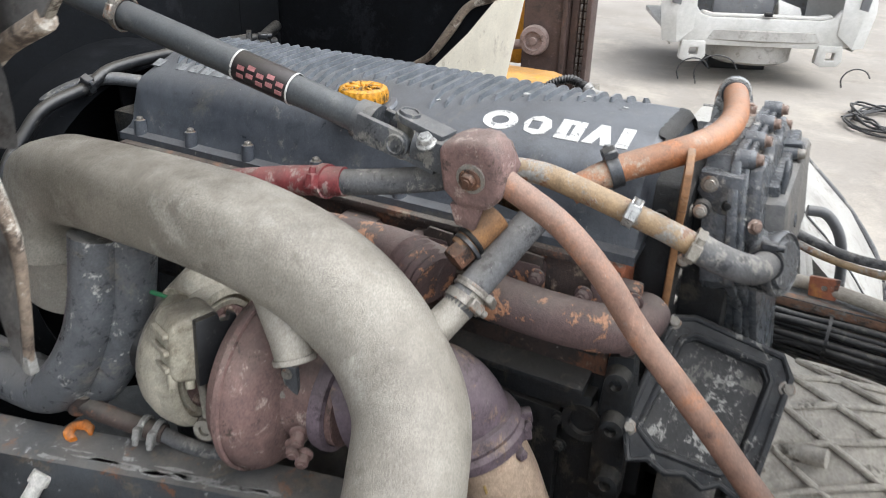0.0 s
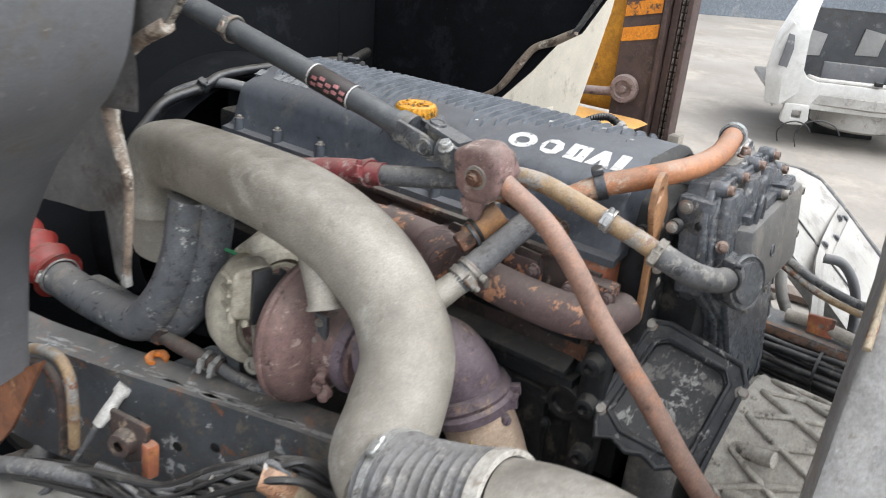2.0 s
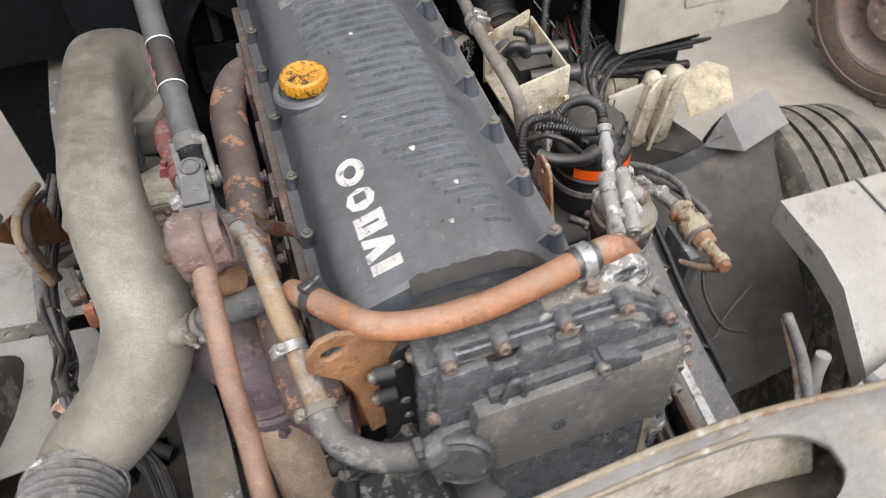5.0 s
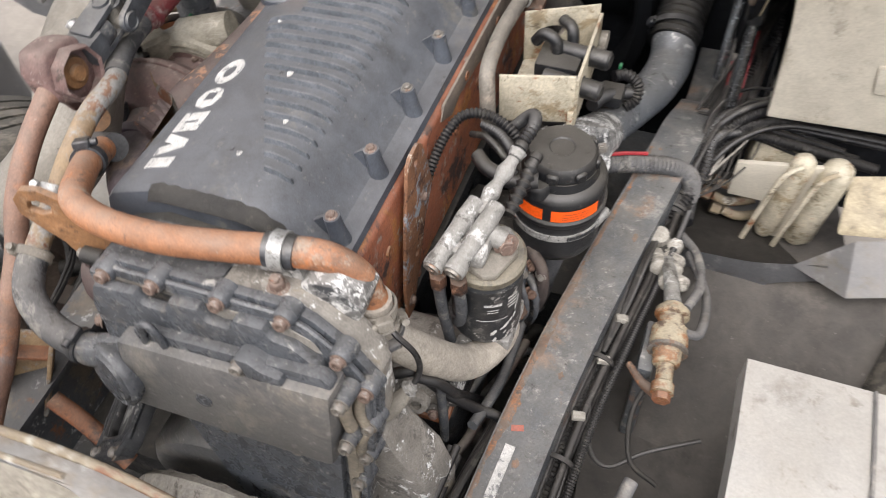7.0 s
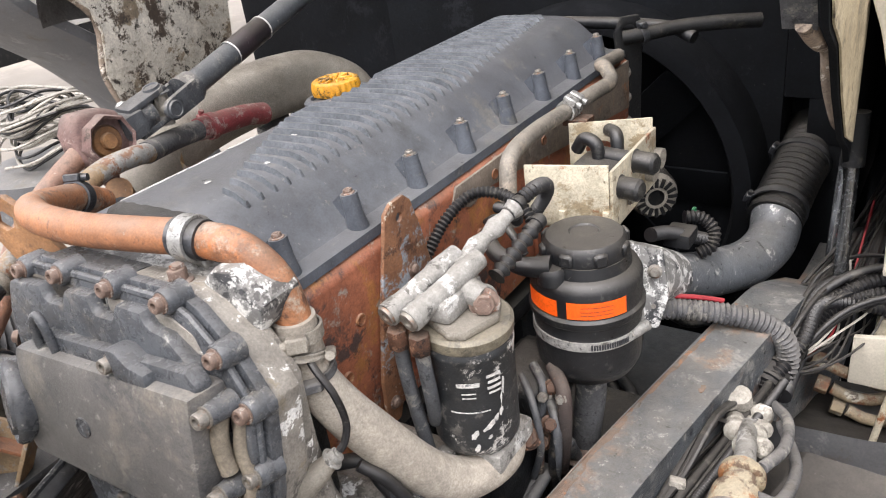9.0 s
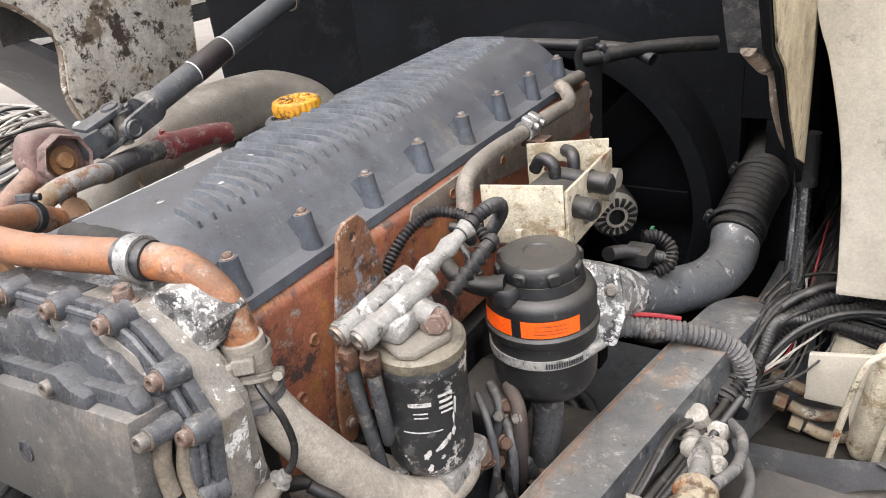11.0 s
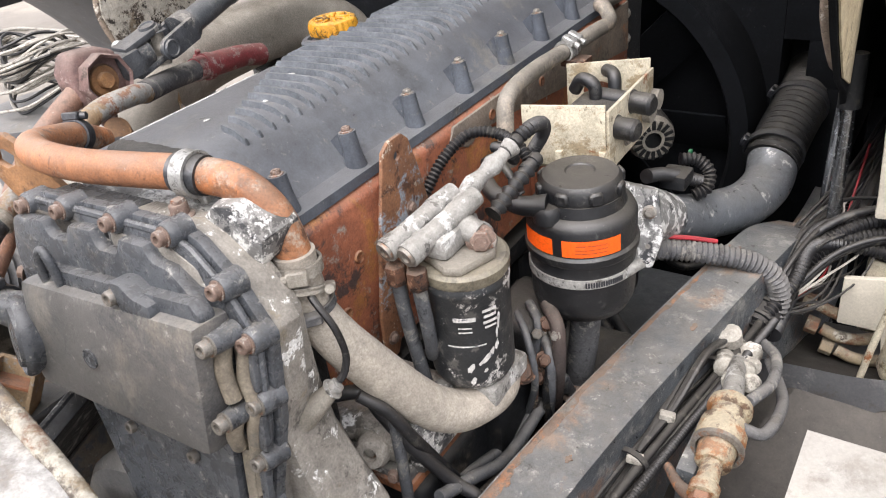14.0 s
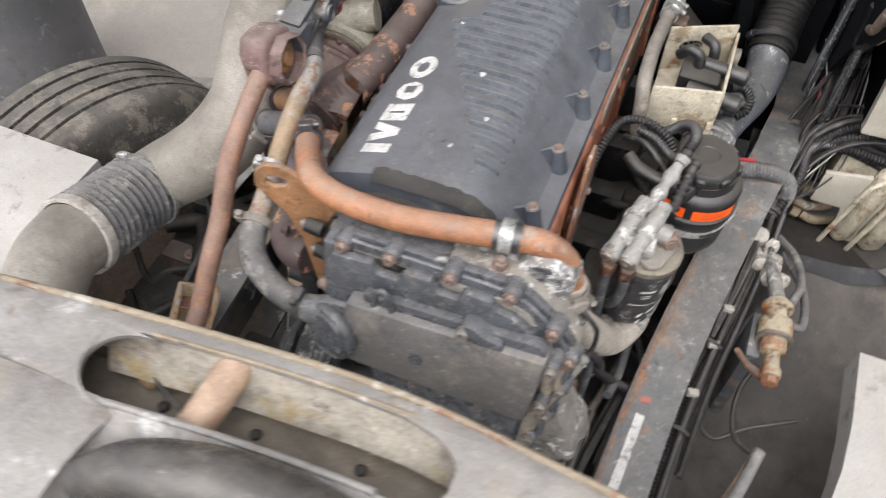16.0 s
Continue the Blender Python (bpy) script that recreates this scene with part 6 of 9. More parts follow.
strip([[(x, beam_back(x) + 0.001, 1.40), (x, beam_back(x) - 0.03, 1.395), (x, beam_back(x) - 0.14, 1.40)] for x in xs if -0.3 <= x <= 0.34], BEAM_IN, "bottom_sheet")
# black discs give the dark of drain holes, nothing is cut
for x, y in ((0.017, -0.364), (0.135, -0.356), (-0.09, -0.375)):
    part("drain_hole_disc", lathe([(0.0, 0.0), (0.0045, 0.0), (0.0055, 0.0012), (0.0062, 0.0), (0.0062, -0.002), (0.0, -0.002)], (x, y, 1.440), (0, -0.16, 1), 12), BLACK, PORTAL)
part("cross_tube", tube([(-0.012, -0.312, 1.500), (-0.017, -0.350, 1.496), (-0.024, -0.396, 1.488)], 0.019, 20, 3), ROSY, PORTAL, "rusty cream cross tube")
part("stub_pin", lathe([(0.0, 0.0), (0.014, 0.0), (0.012, 0.018), (0.008, 0.026), (0.0, 0.028)], (-0.118, -0.352, 1.444), (0.1, 0.1, 1), 16), PIPE_TAN, PORTAL, "rusty pin inside the slot")
for x0, s, r in ((-0.15, 1, 0.055), (0.238, -1, 0.07)):
    for y0, u in ((-0.020, -1), (-0.100, 1)):
        yb = beam_back(x0)
        part("slot_corner", prism([(x0 - s * 0.004, yb + y0 - u * 0.004)] + [(x0 + s * r * (1 - math.sin(k * math.pi / 12)), yb + y0 + u * 0.040 * (1 - math.cos(k * math.pi / 12))) for k in range(7)], 0.006, Matrix.Translation((0, 0, beam_top(x0) - 0.004)), 0.0), BEAM, PORTAL)
part("slot_lip", tube([(x, beam_back(x) - 0.020, beam_top(x) + 0.001) for x in (-0.10, -0.05, 0.02, 0.1, 0.175)], 0.0028, 8, 4), RUSTY_END, PORTAL, "rust-stained slot lip")
part("slot_lip", tube([(x, beam_back(x) - 0.100, beam_top(x) + 0.001) for x in (-0.10, -0.05, 0.02, 0.1, 0.175)], 0.0040, 8, 4), BEAM, PORTAL, "folded slot lip")
part("rear_edge", tube([(x, beam_back(x) - 0.002, beam_top(x) - 0.001) for x in (-0.5, -0.35, -0.2, -0.05, 0.1, 0.2, 0.3, 0.4, 0.48, 0.54, 0.58, 0.61)], 0.0042, 10, 4), RUSTY_END, PORTAL, "rust-stained folded edge")
part("cable", tube([(-0.150, -0.352, 1.468), (-0.12, -0.340, 1.480), (-0.095, -0.362, 1.462), (-0.06, -0.376, 1.450)], 0.003, 8), WIRE_BLACK, PORTAL)
part("black_roll", tube([(-0.085, -0.482, 1.505), (-0.03, -0.460, 1.525), (0.05, -0.444, 1.530), (0.13, -0.440, 1.528), (0.22, -0.448, 1.510), (0.28, -0.465, 1.49)], [0.020, 0.030, 0.035, 0.035, 0.030, 0.02], 24), GLOSS_BLACK, PORTAL, "glossy black moulded roll")
rows = []
for i in range(15):
    u = i / 14
    row = []
    for k in range(11):
        v = k / 10
        x, y = -0.46 + 0.375 * u - 0.03 * v, beam_back(-0.3 + 0.2 * u) - 0.095 - 0.17 * v
        q = Vector((x * 9, y * 9, 3.0))
        row.append((x, y, beam_top(x) + 0.004 + 0.030 * math.sin(u * 2.9) * math.sin(v * 2.6 + 0.2) + 0.010 * noise.noise(q) - 0.05 * v * v - 0.05 * max(0.0, u - 0.85)))
    rows.append(row)
strip(rows, BEAM, "bulged_sheet", "crumpled pale-grey sheet bulging beside the slot", 0.004)
part("leg", box((-0.70, -0.50, 0.62), (-0.58, -0.33, 1.06), 0.02), BEAM, PORTAL)
part("leg", box((0.50, -0.50, 0.68), (0.60, -0.34, 1.28), 0.02), BEAM, PORTAL)
for k in range(4):
    part("end_rib", tube([(0.515 + 0.012 * k, -0.345 - 0.02 * k, 1.475 - 0.02 * k), (0.54 + 0.008 * k, -0.34 - 0.02 * k, 1.40), (0.55, -0.34 - 0.02 * k, 1.30)], 0.007, 10), RUSTY_END, PORTAL, "rusty rib")

# ---------------------------------------------------------------- gearbox
GB = thing("gearbox", (0.05, -0.5, 0.55), "dusty ribbed aluminium gearbox bell housing", "gearbox")
gax = Vector((0, -1, 0))
bell = part("bell", lathe([(0.0, 0.15), (0.205, 0.15), (0.212, 0.16), (0.205, 0.185), (0.200, 0.26), (0.190, 0.40), (0.182, 0.50), (0.18, 0.9), (0.0, 0.9)], (0.05, 0.0, 0.790), gax, 48), ALU_GEARBOX, GB)
for k in range(9):
    for s in (-1, 1):
        a0 = radians(50 + 20 * k)
        pts = [(0.05 + math.cos(a0 + s * 0.62 * w) * r, -h, 0.790 + math.sin(a0 + s * 0.62 * w) * r) for r, h, w in ((0.208, 0.18, 0), (0.206, 0.24, 0.25), (0.201, 0.31, 0.5), (0.196, 0.38, 0.75), (0.190, 0.46, 1.0))]
        part("lattice_rib", tube(pts, 0.0055, 8), ALU_GEARBOX, bell)
for h in (0.33,):
    part("ring_rib", lathe([(0.18, -0.006), (0.203 - (h - 0.2) * 0.07, -0.004), (0.203 - (h - 0.2) * 0.07, 0.004), (0.18, 0.006)], (0.05, -h, 0.790), gax, 48), ALU_GEARBOX, bell)
for a, h in ((150, 0.20), (172, 0.20), (128, 0.19)):
    a = radians(a)
    d = Vector((math.cos(a), 0, math.sin(a)))
    c = Vector((0.05, -h, 0.790)) + d * 0.20
    part("boss", tube([c, c + d * 0.02 + Vector((0, -0.06, 0))], 0.014, 14, 1), ALU_GEARBOX, bell)
YELLOW_CAP = surf("yellow_cap_plastic", "c9b02e", "b39a20", 20, 0.5)
for p in ((-0.125, -0.286, 0.877), (-0.108, -0.332, 0.872)):
    part("yellow_cap", lathe([(0, 0.012), (0.012, 0.011), (0.014, 0.004), (0.014, -0.03)], p, (-0.75, -0.2, 0.6), 16), YELLOW_CAP, GB, "yellow plastic cap")
for k in range(12):
    a = radians(60 + 15 * k)
    bolt(GB, (0.05 + math.cos(a) * 0.195, -0.148, 0.790 + math.sin(a) * 0.195), (0, -1, 0), 0.009, 0.01)

# ---------------------------------------------------------------- filter side
FIL = thing("fuel_filter", (0.335, 0.20, 1.06), "black spin-on fuel filter under a scuffed alloy head", "fuel filter")
fa = Vector((0.03, -0.02, 1)).normalized()
fc = Vector((0.338, 0.196, 1.075))
part("canister", lathe([(0.0, 0.0), (0.035, 0.0), (0.046, 0.004), (0.051, 0.014), (0.0515, 0.02), (0.0515, 0.140), (0.053, 0.142), (0.053, 0.150), (0.050, 0.156), (0.0, 0.156)], fc, fa, 40), surf("worn_black_canister", "2f3133", "252729", 8, 0.42, 0.0, 0.1, 200, [("5a5855", 0.04, 26), ("c9c6c0", 0.022, 17)], soft=0.03), FIL)
part("top_rim", lathe([(0.0, 0.154), (0.052, 0.154), (0.054, 0.158), (0.054, 0.168), (0.050, 0.172), (0.0, 0.172)], fc, fa, 40), surf("grimy_tan_rim", "8d8673", "6d6658", 12, 0.5, 0.15, 0.2, 200, [("4d4a42", 0.06, 24)], soft=0.1), FIL)
for k, (w, h, z) in enumerate(((0.026, 0.006, 0.112), (0.016, 0.002, 0.100), (0.016, 0.002, 0.094), (0.046, 0.002, 0.073), (0.018, 0.004, 0.120), (0.016, 0.004, 0.112), (0.018, 0.004, 0.104), (0.015, 0.003, 0.097))):
    ang = radians(-62 if k < 4 else -28)
    n = int(max(2, w / 0.006))
    bm = bmesh.new()
    rows = []
    for i in range(n + 1):
        a = ang + (i / n - 0.5) * w / 0.0515
        p = fc + fa * z + Vector((math.cos(a), math.sin(a), 0)) * 0.0519
        rows.append((bm.verts.new(p - fa * h / 2), bm.verts.new(p + fa * h / 2)))
    for a, b in zip(rows, rows[1:]):
        bm.faces.new((a[0], b[0], b[1], a[1]))
    part("label_bar", bm, WHITE_PRINT, FIL, "white printed label bar")
rnd = random.Random(6)
for ang, z, w, h in ((-60, 0.040, 0.005, 0.012), (-58, 0.020, 0.004, 0.010), (-38, 0.052, 0.007, 0.010), (-30, 0.058, 0.004, 0.010), (-46, 0.046, 0.004, 0.006), (-22, 0.066, 0.003, 0.014), (-40, 0.034, 0.003, 0.005), (-16, 0.100, 0.003, 0.020), (-20, 0.085, 0.002, 0.014)):
    bm = bmesh.new()
    ring = []
    for i in range(12):
        r = rnd.uniform(0.55, 1.15)
        a = radians(ang) + math.cos(i * math.pi / 6) * r * w / 0.0515
        ring.append(bm.verts.new(fc + fa * (z + math.sin(i * math.pi / 6) * r * h * 0.6 + math.cos(i * math.pi / 6) * r * h * 0.3) + Vector((math.cos(a), math.sin(a), 0)) * 0.0520))
    bm.faces.new(ring)
    part("scuff", bm, WHITE_PRINT, FIL, "white scraped patch", smooth=False)
hm = axis_matrix(fc + fa * 0.172, fa, (0.25, 0.9, 0))
part("head", prism([(-0.046, -0.022), (-0.034, -0.036), (0.015, -0.040), (0.042, -0.016), (0.040, 0.024), (0.0, 0.040), (-0.040, 0.026)], 0.012, hm, 0.005), ALU, FIL, "dull alloy filter head")
# the two valve barrels lying on the head
part("bridge", box((0.292, 0.150, 1.258), (0.352, 0.225, 1.286), 0.010, Matrix.Identity(4)), ALU_BRIGHT, FIL)
part("cross_arm", tube([(0.300, 0.205, 1.282), (0.335, 0.200, 1.280), (0.366, 0.198, 1.272)], [0.013, 0.016, 0.014], 16), ALU_BRIGHT, FIL)
for dx in (0.0, 0.029):
    a = Vector((0.291 + dx, 0.124, 1.276))
    b = a + Vector((0.026, 0.105, 0.026))
    part("barrel", tube([a, a.lerp(b, 0.12), a.lerp(b, 0.2), a.lerp(b, 0.62), a.lerp(b, 0.7), b], [0.0145, 0.0145, 0.0125, 0.0125, 0.014, 0.012], 18, 2, straight=True), ALU_BRIGHT, FIL)
    part("barrel_port", lathe([(0.0, 0.001), (0.006, 0.001), (0.006, 0.004), (0.0115, 0.004), (0.0125, 0.0), (0.0125, -0.006)], a, a - b, 16), BOLT, FIL)
    f = a + Vector((0.004, 0.006, -0.020))
    part("union_nut", prism(ring_points(0.0125, 6), 0.024, axis_matrix(f, (0, 0, -1)), 0.002), BRASS, FIL, "brass union nut")
    line = [f - Vector((0, 0, 0.02)), f + Vector((0.0, 0.004, -0.08)), f + Vector((-0.012, 0.02, -0.135)), f + Vector((-0.04, 0.05, -0.165))] if dx else [f - Vector((0, 0, 0.02)), f + Vector((0.0, 0.004, -0.08)), f + Vector((0.004, 0.012, -0.17)), f + Vector((0.01, 0.02, -0.26))]
    part("fuel_pipe", tube(line, 0.0085, 14), STEER, FIL)
part("saddle", box((-0.03, -0.02, 0.0), (0.03, 0.02, 0.02), 0.005, axis_matrix((0.315, 0.178, 1.268), (0, 0, 1), (0.25, 1, 0))), ALU_BRIGHT, FIL)
# jointed fittings that run up from the head
line = [Vector((0.322, 0.215, 1.292)), Vector((0.333, 0.25, 1.306)), Vector((0.341, 0.28, 1.316)), Vector((0.35, 0.31, 1.328))]
part("fitting", corrugated(line, 0.0105, 0.03, 0.0022, 14), ALU_BRIGHT, FIL)
line = [Vector((0.357, 0.243, 1.272)), Vector((0.362, 0.275, 1.284)), Vector((0.368, 0.31, 1.298))]
part("black_fitting", corrugated(line, 0.0090, 0.011, 0.0022, 14), PLASTIC, FIL, "black plastic quick coupling")
bolt(FIL, (0.368, 0.196, 1.268), (0.5, -0.8, 0.2), 0.013, 0.012, BOLT_RUST)
part("bleed_screw", tube([(0.358, 0.21, 1.263), (0.364, 0.20, 1.267)], 0.017, 16, 1), ALU_BRIGHT, FIL)

# rust plate that carries the filter
FPL = thing("filter_bracket_plate", (0.235, 0.2, 1.03), "rusty flat bracket plate with peeled patches", "bracket")
PEELED = surf("peeled_rusty_plate", "8f6446", "6f4c37", 10, 0.75, 0.0, 0.4, 160, [("8e959b", 0.06, 16), ("563a2b", 0.045, 22), ("c4b9a6", 0.01, 30)], soft=0.05)
part("plate", prism([(0.226, 1.336), (0.240, 1.345), (0.266, 1.346), (0.278, 1.335), (0.292, 1.285), (0.302, 1.238), (0.262, 1.19), (0.19, 1.06), (0.165, 1.06), (0.17, 1.13), (0.195, 1.23)], 0.006, YZ(0.216), 0.002, holes=(ring_points(0.006, 10, 0.252, 1.322), ring_points(0.006, 10, 0.222, 1.16))), PEELED, FPL)
bolt(FPL, (0.222, 0.262, 1.245), (1, 0, 0), 0.007, 0.006, BOLT_RUST)
bolt(FPL, (0.222, 0.183, 1.09), (1, 0, 0), 0.007, 0.006, BOLT_RUST)

# thin loom over the filter
LOOM = thing("sensor_loom", (0.25, 0.35, 1.25), "thin black corrugated loom with plug connectors", "cable")
part("loom", corrugated([(0.212, 0.30, 1.235), (0.222, 0.345, 1.275), (0.240, 0.385, 1.296), (0.275, 0.40, 1.296), (0.315, 0.39, 1.285), (0.34, 0.375, 1.262)], 0.0075, 0.006, 0.0012, 10), WIRE_BLACK, LOOM)
part("loom", corrugated([(0.27, 0.40, 1.275), (0.30, 0.38, 1.283), (0.33, 0.345, 1.292), (0.345, 0.315, 1.315)], 0.007, 0.006, 0.0012, 10), WIRE_BLACK, LOOM)
part("cable", tube([(0.25, 0.40, 1.25), (0.28, 0.38, 1.27), (0.31, 0.36, 1.265), (0.335, 0.35, 1.24)], 0.0055, 10), WIRE_BLACK, LOOM)
for at, ahead in (((0.349, 0.308, 1.327), (0.25, 1, 0.35)), ((0.368, 0.318, 1.301), (0.2, 1, 0.35))):
    d = Vector(ahead).normalized()
    part("connector", lathe([(0.0, -0.020), (0.0072, -0.020), (0.0078, -0.012), (0.0098, -0.011), (0.0098, -0.003), (0.0082, -0.002), (0.0082, 0.005), (0.0098, 0.006), (0.0098, 0.014), (0.0065, 0.018), (0.0, 0.018)], at, d, 12), PLASTIC, LOOM)
part("loom", corrugated([(0.352, 0.322, 1.333), (0.358, 0.348, 1.338), (0.352, 0.385, 1.325), (0.335, 0.415, 1.296), (0.312, 0.425, 1.262)], 0.0085, 0.006, 0.0013, 10), WIRE_BLACK, LOOM)

# steering oil reservoir
RES = thing("steering_reservoir", (0.39, 0.41, 1.02), "black round steering-oil reservoir with orange label and steel strap", "reservoir")
rc = Vector((0.390, 0.408, 1.050))
ra = Vector((0.0, 0.0, 1.0))
part("bowl", lathe([(0.0, 0.0), (0.045, 0.0), (0.062, 0.008), (0.070, 0.024), (0.0715, 0.04), (0.0715, 0.100), (0.0, 0.100)], rc, ra, 44), PLASTIC, RES)
part("rim", lathe([(0.0, 0.1), (0.0735, 0.1), (0.0765, 0.104), (0.0765, 0.112), (0.073, 0.116), (0.0735, 0.150), (0.069, 0.160), (0.058, 0.166), (0.0, 0.166)], rc, ra, 44), PLASTIC, RES)
part("neck", lathe([(0.0, 0.165), (0.060, 0.165), (0.057, 0.180), (0.0, 0.180)], rc, ra, 40), PLASTIC, RES)
bm = lathe([(0.0, 0.178), (0.0545, 0.178), (0.056, 0.182), (0.054, 0.198), (0.049, 0.204), (0.020, 0.207), (0.018, 0.205), (0.0, 0.205)], rc, ra, 44)
for k in range(8):
    a = 2 * math.pi * k / 8
    box((0.0515, -0.009, 0.181), (0.0595, 0.009, 0.199), 0.003, Matrix.Translation(rc) @ Matrix.Rotation(a, 4, "Z"), bm, 1)
part("screw_cap", bm, PLASTIC, RES)
part("vent_arm", tube([rc + Vector((-0.02, -0.055, 0.178)), rc + Vector((-0.055, -0.062, 0.176)), rc + Vector((-0.10, -0.05, 0.178)), rc + Vector((-0.125, -0.03, 0.182))], [0.016, 0.013, 0.012, 0.011], 16), PLASTIC, RES)
part("vent_knob", lathe([(0.0, 0.0), (0.019, 0.0), (0.019, 0.016), (0.015, 0.022), (0.0, 0.022)], rc + Vector((-0.02, -0.056, 0.158)), ra, 22), PLASTIC, RES)


def wrap(parent, c, r, a0, a1, z0, z1, material, name, label=""):
    bm = bmesh.new()
    rows = []
    for i in range(13):
        a = radians(a0 + (a1 - a0) * i / 12)
        p = Vector((c.x + math.cos(a) * r, c.y + math.sin(a) * r, c.z))
        q = Vector((c.x + math.cos(a) * (r + 0.0012), c.y + math.sin(a) * (r + 0.0012), c.z))
        rows.append([bm.verts.new(q + Vector((0, 0, z0))), bm.verts.new(q + Vector((0, 0, z1)))])
    for a, b in zip(rows, rows[1:]):
        bm.faces.new((a[0], b[0], b[1], a[1]))
    return part(name, bm, material, parent, label)


wrap(RES, rc, 0.0737, -85, -25, 0.119, 0.143, ORANGE, "orange_label", "orange printed label")
wrap(RES, rc, 0.0737, -140, -95, 0.119, 0.143, ORANGE, "orange_label", "orange printed label")
for z in (0.136, 0.130, 0.125):
    wrap(RES, rc, 0.0746, -72, -40, z, z + 0.0007, HEAD_BROWN, "label_text_bar", "dark line of unreadable print")
res_strap = part("strap", lathe([(0.0715, 0.069), (0.0738, 0.069), (0.0742, 0.072), (0.0736, 0.075), (0.0742, 0.079), (0.0738, 0.082), (0.0715, 0.082)], rc, ra, 44), ZINC, RES, "steel strap clamp")
for k in range(16):
    a = radians(-62 + 2.6 * k)
    part("strap_slot", box((-0.0006, -0.0012, -0.004), (0.0006, 0.0012, 0.004), 0, Matrix.Translation(rc + Vector((math.cos(a) * 0.0741, math.sin(a) * 0.0741, 0.0755))) @ Matrix.Rotation(a, 4, "Z")), CLAMP_DARK, res_strap)
part("strap_screw", tube([rc + Vector((0.066, -0.02, 0.075)), rc + Vector((0.078, 0.012, 0.075))], 0.008, 12, 1), ZINC, res_strap)
part("outlet_hose", tube([rc + Vector((0.0, 0, 0.005)), rc + Vector((0.0, 0.0, -0.05)), rc + Vector((-0.015, 0.01, -0.14)), rc + Vector((-0.03, 0.02, -0.25))], 0.022, 18), RUBBER, RES, "dark rubber outlet hose")
# bracket between reservoir and rail
RBK = thing("elbow_flange", (0.398, 0.575, 1.03), "white-scuffed alloy flange joining the charge-air elbow", "flange")
part("saddle", prism([(-0.050, -0.06), (0.03, -0.07), (0.045, -0.02), (0.035, 0.055), (-0.025, 0.068), (-0.045, 0.03)], 0.02, axis_matrix((0.398, 0.575, 1.090), (0.35, -0.9, 0.25), (1, 0.3, 0)), 0.006), SCUFF, RBK)
part("neck", tube([(0.392, 0.585, 1.093), (0.400, 0.625, 1.075), (0.408, 0.68, 1.043)], [0.052, 0.046, 0.043], 24, 4), SCUFF, RBK, "scuffed neck")
bolt(RBK, (0.425, 0.565, 1.06), (0.35, -0.9, 0.25), 0.008, 0.008, BOLT)
bolt(RBK, (0.428, 0.562, 1.12), (0.35, -0.9, 0.25), 0.008, 0.008, BOLT)

# cream electrics box
EBX = thing("electrics_bracket_box", (0.32, 0.58, 1.0), "open cream bracket box holding black valves, rust stained", "bracket box")


FL, FR, BR, BL = (0.266, 0.487), (0.380, 0.516), (0.376, 0.698), (0.261, 0.644)


def upright(p, q, z0, z1, name, holes=()):
    d = Vector((q[0] - p[0], q[1] - p[1], 0))
    n = Vector((d.y, -d.x, 0)).normalized()
    m = Matrix(((d.x / d.length, 0, n.x, p[0]), (d.y / d.length, 0, n.y, p[1]), (0, 1, 0, 0), (0, 0, 0, 1)))
    part(name, prism([(0, z0), (d.length, z0), (d.length, z1), (0, z1)], 0.005, m, 0.0012, holes=holes), CREAM, EBX)


upright(FL, FR, 1.212, 1.302, "front_panel")
upright(FR, BR, 1.200, 1.292, "side_panel")
upright(BR, BL, 1.195, 1.306, "back_panel", holes=(ring_points(0.022, 16, 0.08, 1.262, 0.013),))
part("floor_panel", prism([FL, FR, BR, BL], 0.005, Matrix.Translation((0, 0, 1.206)), 0.001), CREAM, EBX)
for x, y in ((0.318, 0.498), (0.378, 0.512)):
    part("leg", box((x - 0.005, y - 0.008, 1.14), (x + 0.005, y + 0.006, 1.235), 0.002), CREAM, EBX)
for y in (0.545, 0.605):
    part("valve_plug", lathe([(0.0, -0.06), (0.014, -0.06), (0.014, 0.0), (0.018, 0.0), (0.018, 0.004), (0.016, 0.006), (0.016, 0.034), (0.012, 0.038), (0.0, 0.038)], (0.380, y, 1.258 + (y - 0.545) * 0.25), (1, -0.15, 0), 22), PLASTIC, EBX, "black solenoid plug")
valve_body = part("valve_body", box((0.300, 0.56, 1.215), (0.372, 0.63, 1.275), 0.008), PLASTIC, EBX, "black valve body")
part("valve_elbow", tube([(0.33, 0.60, 1.27), (0.325, 0.60, 1.295), (0.305, 0.605, 1.30), (0.29, 0.61, 1.28)], 0.010, 14), PLASTIC, valve_body)
part("valve_elbow", tube([(0.35, 0.62, 1.27), (0.345, 0.63, 1.30), (0.325, 0.65, 1.30)], 0.010, 14), PLASTIC, valve_body)
bolt(EBX, (0.387, 0.575, 1.225), (1, -0.1, 0), 0.006, 0.005, BOLT)
for z in (1.205, 1.215):
    part("side_cap", lathe([(0, 0), (0.016, 0), (0.016, 0.012), (0.0, 0.014)], (0.383, 0.66 if z < 1.21 else 0.69, z + 0.03), (1, 0, 0), 18), ALU, EBX)

# pipe over the head on this side
RPI = thing("breather_pipe", (0.25, 0.7, 1.25), "dusty grey steel breather pipe clipped along the head", "pipe")
